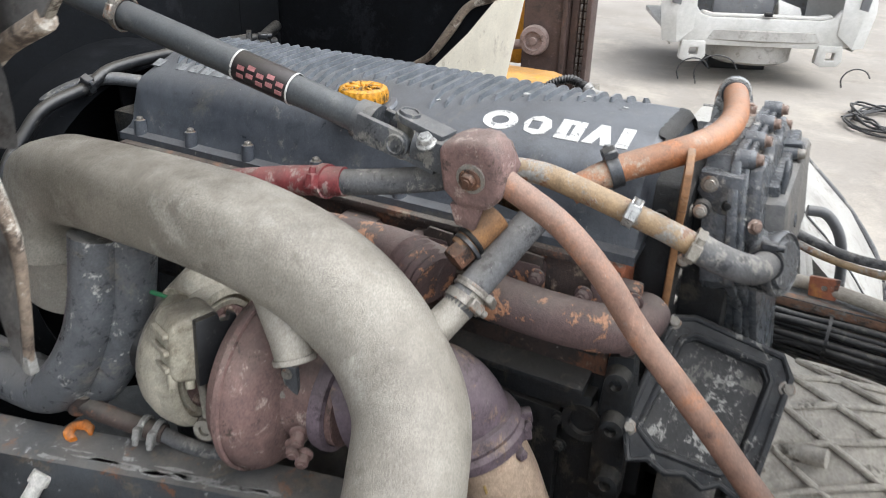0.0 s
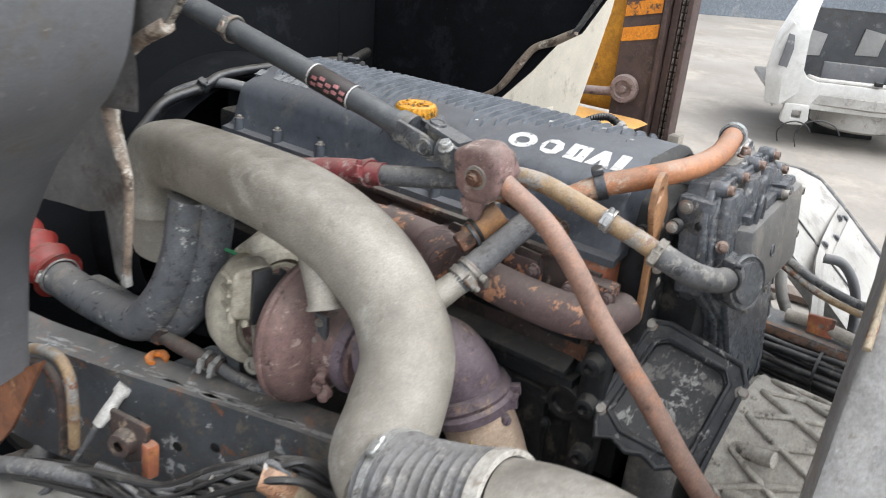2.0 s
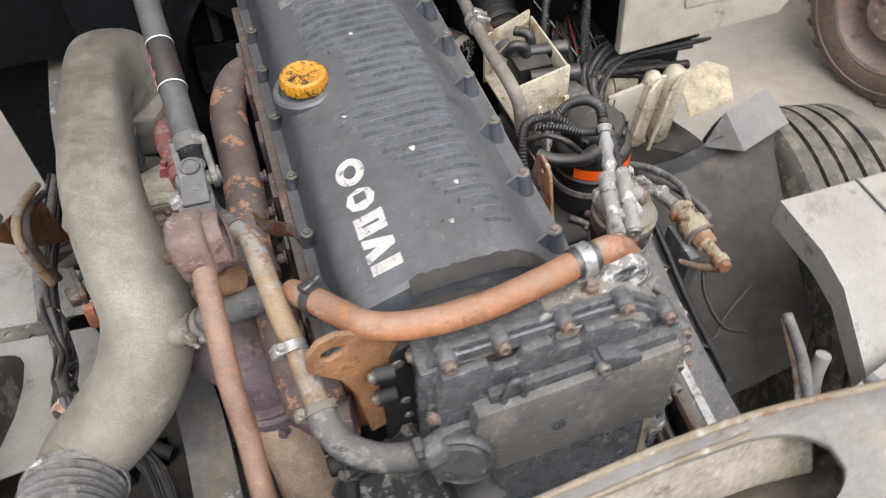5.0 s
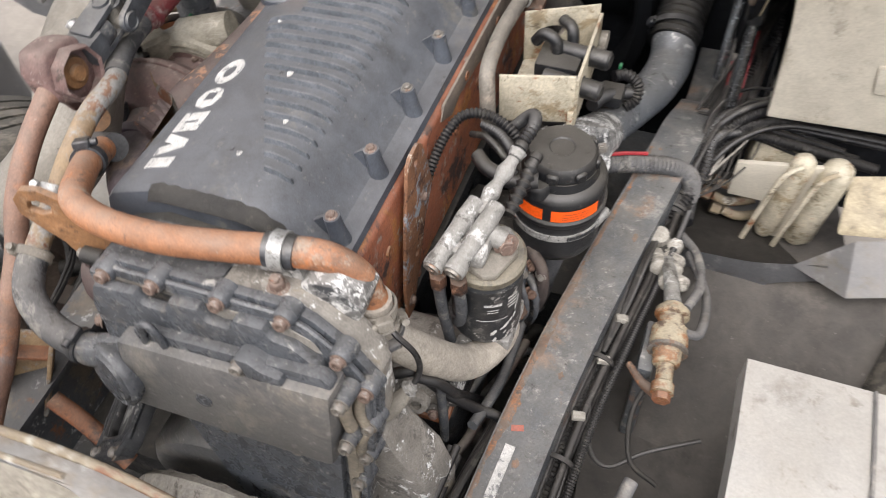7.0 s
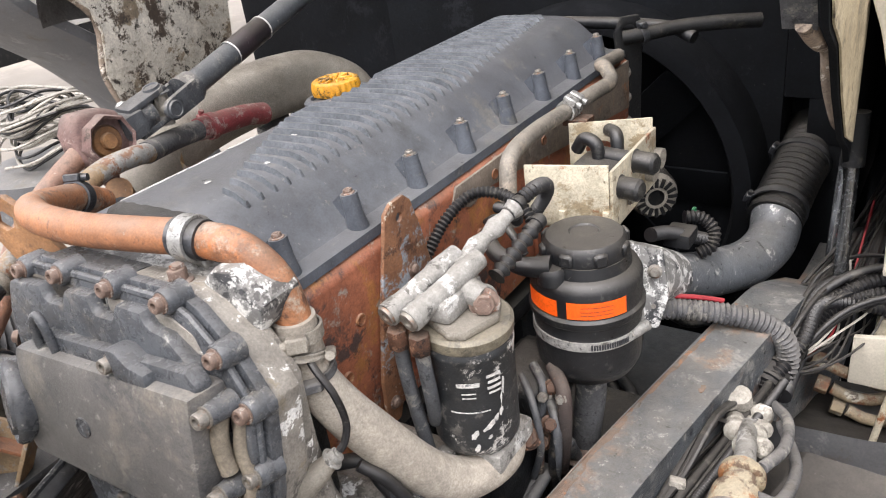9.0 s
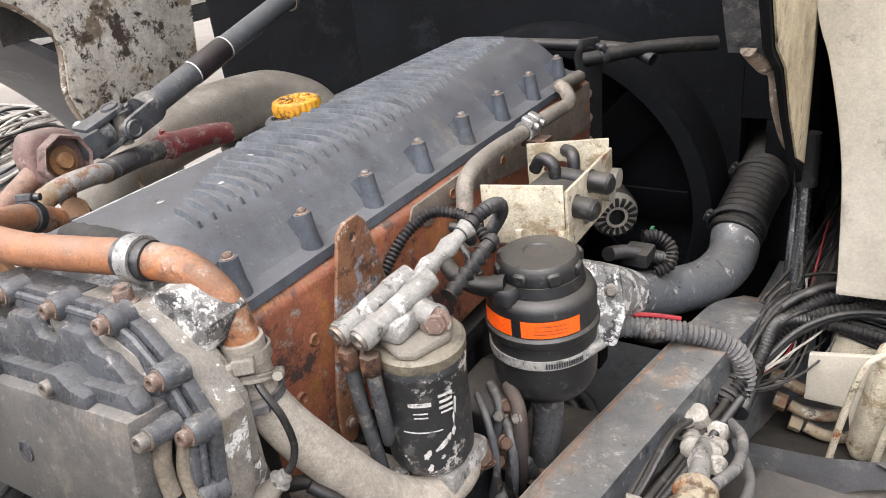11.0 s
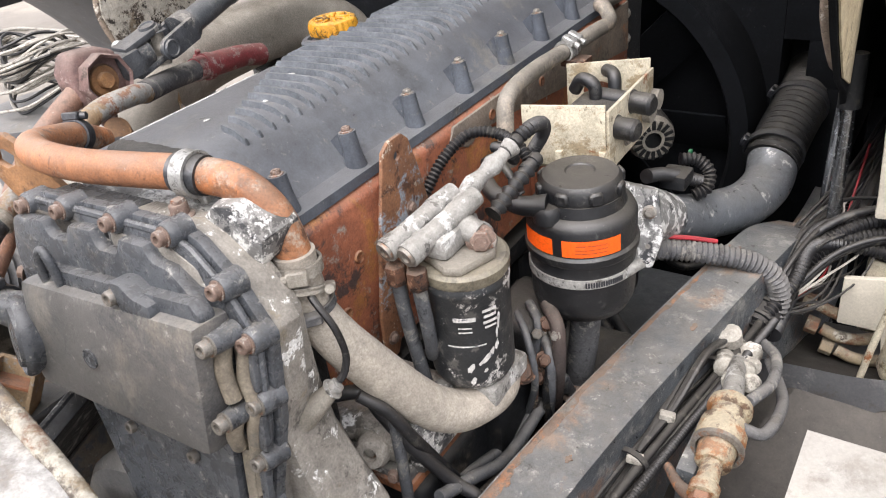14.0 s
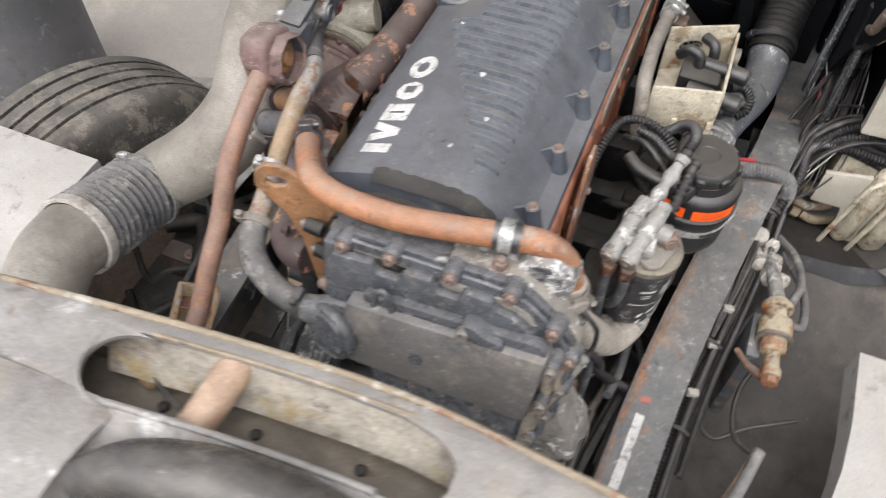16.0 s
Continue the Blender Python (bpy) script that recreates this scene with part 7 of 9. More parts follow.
part("pipe", tube([(0.262, 0.445, 1.225), (0.258, 0.452, 1.284), (0.250, 0.482, 1.316), (0.246, 0.566, 1.322), (0.250, 0.665, 1.320), (0.255, 0.76, 1.320), (0.258, 0.82, 1.320), (0.240, 0.845, 1.335), (0.222, 0.865, 1.335), (0.210, 0.91, 1.325), (0.20, 1.0, 1.315)], 0.0125, 18), surf("dusty_grey_tan_pipe", "7c766d", "676158", 9, 0.6, 0.1, 0.25, 200, [("95897a", 0.04, 12), ("4d4a46", 0.04, 20)], soft=0.12), RPI)
band(RPI, (0.250, 0.662, 1.320), (0, 1, 0), 0.0135, 0.012, ZINC, (0.5, 0, 1))
band(RPI, (0.250, 0.682, 1.320), (0, 1, 0), 0.0135, 0.012, ZINC, (0.5, 0, 1))
part("clip_nut", box((0.245, 0.655, 1.297), (0.285, 0.69, 1.308), 0.003), BRASS, RPI)
# lifting eye at the engine's front
LEY = thing("front_lifting_eye", (0.2, 1.05, 1.13), "black lifting eye plate bolted to the engine front", "lifting eye")
part("plate", prism([(-0.022, 0), (0.022, 0), (0.026, 0.16), (0.032, 0.205), (0.02, 0.238), (-0.014, 0.238), (-0.03, 0.205), (-0.024, 0.16)], 0.012, Matrix(((0.75, 0, -0.66, 0.205), (0.66, 0, 0.75, 1.045), (0, 1, 0, 1.14), (0, 0, 0, 1))), 0.003, holes=(ring_points(0.014, 14, 0.0, 0.208),)), BLACK, LEY)
for z in (1.17, 1.22, 1.27):
    bolt(LEY, (0.198, 1.038, z), (0.6, -0.75, 0), 0.009, 0.01)
band(LEY, (0.235, 1.04, 1.345), (0.7, 0.7, 0.2), 0.014, 0.012, CLAMP_DARK, (0, 0, 1))
part("pipe", tube([(0.20, 1.03, 1.34), (0.235, 1.04, 1.345), (0.29, 1.08, 1.35), (0.36, 1.12, 1.35), (0.42, 1.16, 1.345)], 0.014, 14), BLACK, LEY)

# charge-air elbow and black hose
CHG = thing("charge_air_elbow", (0.45, 0.9, 0.85), "grey flaking charge-air elbow into a black corrugated hose", "air pipe")
part("elbow", tube([(0.395, 0.60, 1.09), (0.402, 0.66, 1.055), (0.418, 0.76, 1.002), (0.440, 0.87, 0.955), (0.470, 0.98, 0.925), (0.488, 1.07, 0.930), (0.484, 1.13, 0.965)], [0.038, 0.039, 0.041, 0.044, 0.046, 0.048, 0.050], 28), surf("chipped_dark_grey_pipe", "707478", "5d6064", 8, 0.35, 0.1, 0.15, 200, [("c4c2bd", 0.02, 34)]), CHG)
part("black_hose", corrugated([(0.482, 1.11, 0.952), (0.488, 1.20, 0.987), (0.496, 1.30, 1.018), (0.488, 1.42, 1.035), (0.48, 1.6, 1.06)], 0.0545, 0.016, 0.0018, 28), BLACK, CHG, "black rubber charge hose")
band(CHG, (0.482, 1.135, 0.968), (-0.05, 1, 0.35), 0.0570, 0.014, CLAMP_DARK, (-1, 0, 0.5))
band(CHG, (0.494, 1.285, 1.014), (0.05, 1, 0.3), 0.057, 0.014, CLAMP_DARK, (-1, 0, 0.5))
def plug(parent, at, ahead, r=0.012, n=0.045):
    """A black electrical plug: stepped body with a latch."""
    d = Vector(ahead).normalized()
    body = part("plug", lathe([(0.0, -n * 0.5), (r * 0.7, -n * 0.5), (r * 0.75, -n * 0.2), (r, -n * 0.18), (r, n * 0.22), (r * 0.82, n * 0.24), (r * 0.82, n * 0.36), (r * 0.95, n * 0.38), (r * 0.95, n * 0.5), (0.0, n * 0.5)], at, d, 10), PLASTIC, parent, "black electrical plug")
    part("latch", box((-r * 0.45, r * 0.85, -n * 0.25), (r * 0.45, r * 1.25, n * 0.30), 0.002, axis_matrix(at, d)), PLASTIC, body)


plug(CHG, (0.398, 0.628, 1.098), (0.25, -0.75, 0.6), 0.017, 0.062)
plug(CHG, (0.414, 0.612, 1.078), (0.3, -0.75, 0.55), 0.014, 0.050)
part("sensor_cable", corrugated([(0.388, 0.655, 1.128), (0.398, 0.70, 1.112), (0.415, 0.745, 1.088), (0.437, 0.775, 1.070)], 0.0105, 0.007, 0.0016, 12), WIRE_BLACK, CHG)
part("sensor_cable", corrugated([(0.405, 0.77, 1.108), (0.428, 0.785, 1.104), (0.450, 0.785, 1.086), (0.452, 0.770, 1.062), (0.436, 0.755, 1.052)], 0.0105, 0.007, 0.0016, 12), WIRE_BLACK, CHG)
part("plug_holder", box((0.385, 0.715, 1.075), (0.432, 0.765, 1.102), 0.008), PLASTIC, CHG)
part("green_clip", box((0.407, 0.80, 1.095), (0.413, 0.812, 1.11), 0.002), GREEN, CHG)
# alternator behind the box
ALT = thing("alternator", (0.34, 0.87, 1.0), "alternator with slotted alloy end cover", "alternator")
part("body", lathe([(0.0, 0.0), (0.042, 0.0), (0.048, 0.01), (0.048, 0.10), (0.0, 0.10)], (0.300, 0.920, 1.068), (-0.6, 0.8, 0), 32), BLACK, ALT)
end_cover = part("end_cover", lathe([(0.016, -0.012), (0.037, -0.012), (0.045, 0.0), (0.045, 0.006), (0.016, 0.006)], (0.300, 0.920, 1.068), (-0.6, 0.8, 0), 32), ALU, ALT)
# black bars on the end cover stand in for the dark of its slots
for k in range(16):
    a = 2 * math.pi * k / 16
    m = axis_matrix((0.300, 0.920, 1.068), (-0.6, 0.8, 0)) @ Matrix.Rotation(a, 4, "Z")
    part("slot", box((0.022, -0.0035, -0.0145), (0.040, 0.0035, -0.011), 0.0, m), BLACK, end_cover)

# conduit over the rail, wiring and brake valve
CON = thing("corrugated_conduit", (0.48, 0.75, 0.8), "grey corrugated conduit with a red wire over the rail", "conduit")
part("conduit", corrugated([(0.395, 0.595, 1.028), (0.445, 0.635, 1.015), (0.50, 0.665, 1.002), (0.55, 0.69, 0.985), (0.585, 0.705, 0.955), (0.597, 0.71, 0.91), (0.590, 0.70, 0.87)], 0.0165, 0.0085, 0.0022, 16), RUBBER, CON)
part("thin_conduit", corrugated([(0.592, 0.70, 0.885), (0.588, 0.68, 0.85), (0.57, 0.65, 0.86), (0.555, 0.62, 0.875)], 0.0085, 0.006, 0.0014, 12), RUBBER, CON)
part("red_wire", tube([(0.43, 0.632, 1.038), (0.465, 0.655, 1.030), (0.50, 0.675, 1.020)], 0.004, 8), WIRE_RED, CON)

HAR = thing("wiring_harness", (0.53, 0.4, 0.8), "thick tangled wiring harness tied along the chassis rail", "cable")
rnd = random.Random(4)
main = [(0.70, 1.25, 1.06), (0.64, 1.08, 0.96), (0.585, 0.93, 0.895), (0.572, 0.80, 0.875), (0.572, 0.66, 0.885), (0.553, 0.50, 0.90), (0.528, 0.34, 0.905), (0.503, 0.18, 0.90), (0.488, 0.0, 0.89), (0.478, -0.2, 0.87), (0.47, -0.45, 0.85)]
for k in range(9):
    off = Vector((rnd.uniform(-0.016, 0.018), 0, rnd.uniform(-0.02, 0.014)))
    line = [Vector(p) + off + Vector((rnd.uniform(-0.007, 0.007), rnd.uniform(-0.02, 0.02), rnd.uniform(-0.007, 0.007))) for p in main]
    r = rnd.choice((0.003, 0.004, 0.005))
    part("cable", tube(line, r, 8, 4), WIRE_BLACK, HAR)
part("cable", tube([Vector(p) + Vector((0.010, 0, 0.010)) for p in main], 0.0065, 12, 5), WIRE_BLACK, HAR)
part("cable", tube([Vector(p) + Vector((0.026, 0.01, 0.002)) for p in main[2:9]], 0.0052, 12, 5), WIRE_BLACK, HAR)
part("loom", corrugated([Vector(p) + Vector((0.030, 0, 0.016)) for p in main[4:9]], 0.0060, 0.005, 0.0012, 10), WIRE_BLACK, HAR)
part("loom", corrugated([Vector(p) + Vector((0.030, 0.0, -0.012)) for p in main[:5]], 0.012, 0.008, 0.0018, 12), WIRE_BLACK, HAR)
part("loom", corrugated([Vector(p) + Vector((-0.004, 0.0, -0.02)) for p in main[5:]], 0.008, 0.008, 0.0018, 12), WIRE_BLACK, HAR)
for k in range(12):
    a = Vector((0.575, 0.70, 0.875))
    b = Vector((0.66 + rnd.uniform(-0.06, 0.06), 1.1 + rnd.uniform(-0.1, 0.1), 0.98 + rnd.uniform(-0.05, 0.06)))
    mid = a.lerp(b, 0.5) + Vector((rnd.uniform(0.0, 0.07), rnd.uniform(-0.03, 0.03), rnd.uniform(-0.07, 0.02)))
    part("thin_wire", tube([a, a.lerp(mid, 0.5) + Vector((rnd.uniform(-0.02, 0.03), 0, rnd.uniform(-0.03, 0.01))), mid, b], 0.0022, 6, 5), WIRE_RED if k % 6 == 0 else WIRE_PALE if k % 4 == 1 else WIRE_BLACK, HAR)
for y, x, z in ((0.50, 0.553, 0.90), (0.271, 0.512, 0.905), (0.08, 0.494, 0.895), (0.93, 0.588, 0.895)):
    part("cable_tie", lathe([(0.028, -0.004), (0.031, -0.004), (0.031, 0.004), (0.028, 0.004)], (x, y, z), (0.12, 1, 0), 16), WIRE_BLACK, HAR, "cable tie")
for k in range(8):
    o = Vector((rnd.uniform(-0.012, 0.02), rnd.uniform(-0.02, 0.02), rnd.uniform(-0.02, 0.025)))
    line = [Vector(p) + o * (0.4 + 0.25 * i) for i, p in enumerate(((0.560, 0.60, 0.865), (0.572, 0.70, 0.872), (0.592, 0.79, 0.90), (0.640, 0.87, 0.945), (0.72, 0.925, 0.965), (0.84, 0.95, 0.955), (0.98, 0.97, 0.94)))]
    if k < 3:
        part("loom", corrugated(line, 0.012, 0.008, 0.0016, 12), WIRE_BLACK, HAR)
    else:
        part("cable", tube(line, rnd.choice((0.004, 0.005, 0.007)), 10, 5), WIRE_BLACK, HAR)
for k in range(16):
    o = Vector((rnd.uniform(-0.03, 0.03), rnd.uniform(-0.04, 0.04), rnd.uniform(-0.03, 0.03)))
    line = [Vector(p) + o * (0.3 + 0.25 * i) + Vector((rnd.uniform(-0.012, 0.012), 0, rnd.uniform(-0.012, 0.012))) for i, p in enumerate(((0.573, 0.66, 0.878), (0.590, 0.76, 0.925), (0.615, 0.86, 0.955), (0.665, 0.925, 0.95), (0.75, 0.945, 0.935), (0.90, 0.96, 0.90)))]
    if k % 4 == 0:
        part("loom", corrugated(line, 0.011, 0.008, 0.0016, 12), WIRE_BLACK, HAR)
    else:
        part("cable", tube(line, rnd.choice((0.0035, 0.005, 0.006)), 8, 5), WIRE_BLACK, HAR)
for k in range(7):
    o = rnd.uniform(-0.03, 0.04)
    part("cable", tube([(0.58, 0.72, 0.90), (0.60 + o * 0.5, 0.84, 0.945 + rnd.uniform(-0.02, 0.02)), (0.63 + o, 0.95 + rnd.uniform(-0.03, 0.03), 0.935), (0.645 + o, 1.06, 0.96 + rnd.uniform(-0.04, 0.04)), (0.66 + o, 1.18, 0.93)], rnd.choice((0.005, 0.008)), 8, 5), WIRE_BLACK, HAR)
part("sleeve", tube([(0.570, 0.66, 0.875), (0.577, 0.72, 0.885), (0.59, 0.78, 0.91)], [0.03, 0.034, 0.03], 16), WIRE_BLACK, HAR, "black taped sleeve")
for k in range(4):
    part("tape_ring", lathe([(0.031, -0.004), (0.0345, -0.003), (0.0345, 0.003), (0.031, 0.004)], (0.572 + 0.004 * k, 0.675 + 0.03 * k, 0.878 + 0.006 * k), (0.15, 1, 0.25), 18), PLASTIC, HAR)
for k, (a, b, r) in enumerate((((0.563, 0.575, 0.885), (0.558, 0.560, 0.935), 0.014), ((0.563, 0.575, 0.900), (0.598, 0.562, 0.905), 0.013), ((0.572, 0.556, 0.890), (0.585, 0.515, 0.905), 0.014), ((0.548, 0.580, 0.905), (0.545, 0.545, 0.930), 0.012), ((0.585, 0.540, 0.905), (0.606, 0.520, 0.915), 0.010), ((0.575, 0.52, 0.900), (0.600, 0.49, 0.930), 0.013), ((0.590, 0.500, 0.915), (0.595, 0.455, 0.935), 0.015), ((0.560, 0.535, 0.905), (0.572, 0.490, 0.925), 0.013), ((0.600, 0.475, 0.925), (0.618, 0.450, 0.945), 0.011))):
    a, b = Vector(a), Vector(b)
    d = (b - a).normalized()
    n = (b - a).length
    r *= 1.15
    part("connector", lathe([(0.0, -0.004), (r, -0.002), (r, n * 0.35), (r * 0.8, n * 0.38), (r * 0.8, n * 0.6), (r * 1.12, n * 0.62), (r * 1.12, n), (r * 0.7, n + 0.006), (0.0, n + 0.007)], a, d, 12), CONNECTOR, HAR, "dust-whitened connector")
for k in range(5):
    o = rnd.uniform(-0.012, 0.012)
    part("cable", tube([(0.545 + o, 0.545, 0.930), (0.538 + o, 0.47, 0.945 + o), (0.528 + o * 0.6, 0.38, 0.925), (0.516, 0.29, 0.915)], 0.0045, 8, 5), WIRE_BLACK, HAR)

for x, y, z in ((0.531, 0.36, 0.925), (0.520, 0.27, 0.925), (0.505, 0.16, 0.918)):
    part("cable_clip", box((-0.011, -0.007, -0.006), (0.011, 0.007, 0.006), 0.003, axis_matrix((x, y, z), (0.2, 0.1, 1), (1, 0.3, 0))), CONNECTOR, HAR, "pale cable clip")
part("cable", tube([(0.515, 0.19, 0.915), (0.535, 0.13, 0.875), (0.57, 0.12, 0.855), (0.62, 0.16, 0.86), (0.70, 0.20, 0.88)], 0.0042, 8, 5), WIRE_BLACK, HAR)

ROD = thing("cab_tilt_rod", (0.63, 0.97, 0.84), "chrome cab tilt rod standing beside the charge hose", "rod")
part("rod", tube([(0.636, 0.915, 0.885), (0.633, 0.925, 1.0), (0.629, 0.940, 1.17)], 0.0115, 18, 1, straight=True), surf("scratched_chrome", "9a9c9e", "86888a", 20, 0.22, 0.95, 0.05, 200, dust=0.05, fleck=0.1), ROD, "bright chrome rod")
part("cylinder", tube([(0.629, 0.939, 1.16), (0.627, 0.948, 1.25)], 0.019, 18, 1), BLACK, ROD)
part("foot", box((0.610, 0.89, 0.83), (0.662, 0.94, 0.89), 0.008), BLACK, ROD)

VAL = thing("brake_valve", (0.61, 0.3, 0.85), "rust-stained cream brake valve with hose tails", "valve")
va = Vector((0.609, 0.385, 0.965))
vb = Vector((0.622, 0.20, 0.958))
vd = (vb - va).normalized()
part("body", lathe([(0.0, 0.0), (0.019, 0.0), (0.022, 0.012), (0.022, 0.044), (0.030, 0.048), (0.031, 0.074), (0.029, 0.080), (0.024, 0.085), (0.022, 0.112), (0.018, 0.116), (0.0, 0.116)], va, vd, 26), VALVE_RUST, VAL)
part("piston", lathe([(0.0, 0.112), (0.0135, 0.112), (0.0135, 0.146), (0.018, 0.150), (0.018, 0.166), (0.0, 0.168)], va, vd, 20), VALVE_RUST, VAL)
part("end_nut", prism(ring_points(0.015, 6), 0.013, axis_matrix(va + vd * 0.167, vd), 0.002), RUST, VAL)
part("ring", lathe([(0.026, 0.084), (0.0325, 0.085), (0.0325, 0.091), (0.026, 0.092)], va, vd, 26), BOLT, VAL)
part("ring", lathe([(0.023, 0.008), (0.028, 0.010), (0.029, 0.020), (0.025, 0.024), (0.022, 0.025)], va, vd, 20), VALVE_RUST, VAL)
part("rust_tongue", tube([va + vd * 0.165 + Vector((0, 0, -0.01)), va + vd * 0.145 + Vector((-0.03, 0.0, -0.022)), va + vd * 0.11 + Vector((-0.055, 0, -0.035))], [0.012, 0.008, 0.006], 10), RAIL_RUST, VAL)
part("fitting", tube([(0.607, 0.39, 0.963), (0.596, 0.45, 0.950), (0.585, 0.51, 0.925)], [0.015, 0.013, 0.012], 14), ALU_BRIGHT, VAL)
part("hose", tube([(0.63, 0.38, 0.975), (0.645, 0.44, 0.965), (0.632, 0.53, 0.935), (0.60, 0.60, 0.90)], 0.008, 12), RUBBER, VAL)
part("hose", tube([(0.635, 0.33, 0.975), (0.66, 0.35, 0.96), (0.66, 0.45, 0.93), (0.62, 0.56, 0.90)], 0.008, 12), RUBBER, VAL)
part("curved_arm", tube([(0.60, 0.25, 0.94), (0.585, 0.20, 0.90), (0.60, 0.14, 0.86), (0.65, 0.12, 0.84)], 0.0045, 12), BLACK, VAL)
part("bracket", box((0.575, 0.26, 0.70), (0.60, 0.36, 0.945), 0.006), RAIL, VAL)

# cream bracket cluster with rusty pipe unions further forward
CBR = thing("cream_bracket_cluster", (0.75, 0.9, 0.6), "cream cast bracket cluster with rusty pipe unions", "bracket")
part("block", box((0.70, 0.90, 0.74), (0.80, 1.0, 0.90), 0.015), CREAM, CBR)
for x, y, r in ((0.772, 0.83, 0.026), (0.838, 0.83, 0.032)):
    part("canister", lathe([(0, -0.005), (r * 0.6, 0.0), (r, 0.02), (r, 0.20), (r * 0.85, 0.222), (r * 0.5, 0.232), (0, 0.234)], (x, y, 0.71), (0.12, 0.05, 1), 24), CREAM, CBR, "cream round canister")
    part("canister_pipe", tube([(x + 0.02, y - 0.03, 0.95), (x - 0.01, y - 0.04, 0.92), (x - 0.03, y - 0.045, 0.82), (x - 0.045, y - 0.04, 0.70)], 0.006, 10), CREAM, CBR)
part("plate", prism([(0, 0), (0.14, 0.02), (0.15, 0.10), (0.09, 0.13), (0.0, 0.11)], 0.02, Matrix(((1, 0, 0, 0.90), (0, 0.8, 0.6, 0.78), (0, 0.6, 0.8, 0.80), (0, 0, 0, 1))), 0.008), ARCH_CREAM, CBR)
part("window_plate", prism([(0.640, 0.560), (0.84, 0.585), (0.86, 0.93), (0.675, 0.895), (0.675, 0.80), (0.745, 0.80), (0.765, 0.66), (0.650, 0.635)], 0.012, XZ(0.845), 0.003), CREAM_CAB, CBR, "cream bracket plate with a cut-out")
part("lower_plate", box((0.66, 0.80, 0.60), (0.80, 0.98, 0.68), 0.01), CAB_GREY, CBR)
for k, (x, z) in enumerate(((0.69, 0.80), (0.70, 0.75), (0.73, 0.71))):
    part("union", tube([(x - 0.05, 0.86, z + 0.01), (x - 0.02, 0.86, z), (x + 0.01, 0.88, z - 0.012), (x + 0.04, 0.89, z - 0.005)], 0.011, 12), RUSTY_END, CBR, "rusty pipe union")
    part("union_nut", prism(ring_points(0.017, 6), 0.022, axis_matrix((x - 0.055, 0.86, z + 0.011), (-1, 0, 0.2)), 0.002), RUSTY_END, CBR)

# clutter between engine and rail
PUM = thing("fuel_pump", (0.30, 0.1, 0.9), "greasy cast fuel pump with red gasket line", "pump")
part("body", box((0.205, 0.066, 0.80), (0.325, 0.25, 0.968), 0.02, seg=3), BLOCK, PUM)
part("gasket", box((0.185, 0.052, 0.972), (0.322, 0.21, 0.986), 0.004), RUST, PUM, "orange gasket flange")
part("flange", box((0.190, 0.056, 0.986), (0.318, 0.20, 1.000), 0.004), CASE_PEEL, PUM)
part("cast_head", box((0.195, 0.062, 0.998), (0.312, 0.19, 1.062), 0.022, seg=3), CHEEK, PUM, "whitish cast pump head")
part("boss", lathe([(0, 0.010), (0.008, 0.010), (0.009, 0.020), (0.018, 0.020), (0.022, 0.012), (0.025, -0.03)], (0.272, 0.060, 1.026), (0.35, -1.0, 0.35), 22), CHEEK, PUM)
part("boss", lathe([(0, 0.012), (0.012, 0.012), (0.022, 0.006), (0.028, -0.03)], (0.224, 0.064, 1.045), (0.1, -1.0, 0.45), 22), CHEEK, PUM)
part("end_plate", box((0.306, 0.075, 0.99), (0.330, 0.16, 1.075), 0.008, seg=2), CASE_PEEL, PUM)
bolt(PUM, (0.275, 0.052, 1.034), (0.35, -1.0, 0.35), 0.0085, 0.008)
bolt(PUM, (0.205, 0.058, 1.004), (0.0, -1.0, 0.3), 0.007, 0.008, BOLT_RUST)
bolt(PUM, (0.300, 0.055, 0.996), (0.2, -1.0, 0.3), 0.007, 0.008, BOLT_RUST)
part("carrier", box((0.315, 0.165, 1.045), (0.385, 0.25, 1.074), 0.008, seg=2), ALU_BRIGHT, PUM, "scuffed alloy carrier under the canister")
for x, y, z, r in ((0.368, 0.258, 1.030, 0.015), (0.372, 0.325, 1.060, 0.008), (0.380, 0.300, 1.02, 0.009), (0.366, 0.30, 0.985, 0.010)):
    bolt(PUM, (x, y, z), (0.4, -0.7, 0.55), r, r * 1.6, BRASS, name="union_nut")
    part("stub", tube([(x - 0.01, y + 0.02, z - 0.015), (x - 0.025, y + 0.06, z - 0.05), (x - 0.05, y + 0.08, z - 0.12)], r * 0.55, 12), HEAD_BROWN, PUM)
rnd = random.Random(12)
for k in range(10):
    x, y, z = rnd.uniform(0.345, 0.395), rnd.uniform(0.265, 0.36), rnd.uniform(1.0, 1.075)
    part("fuel_stub", tube([(x - 0.03, y + 0.03, z + 0.01), (x, y, z), (x + rnd.uniform(-0.01, 0.015), y - 0.01, z - 0.06), (x - 0.02, y + 0.02, z - 0.16)], rnd.choice((0.005, 0.007, 0.010)), 10, 5), rnd.choice((HEAD_BROWN, BRASS, BLOCK, STEER)), PUM)
    if k % 2:
        bolt(PUM, (x, y, z - 0.01), (0.2, -0.9, 0.4), rnd.choice((0.008, 0.010)), 0.014, rnd.choice((BRASS, BOLT_RUST, BOLT)), name="union_nut")
part("fuel_rail_block", box((0.28, 0.30, 0.98), (0.36, 0.42, 1.06), 0.014, seg=3), BLOCK, PUM)
part("block", box((0.24, 0.22, 0.86), (0.35, 0.37, 0.97), 0.015), BLOCK, PUM)
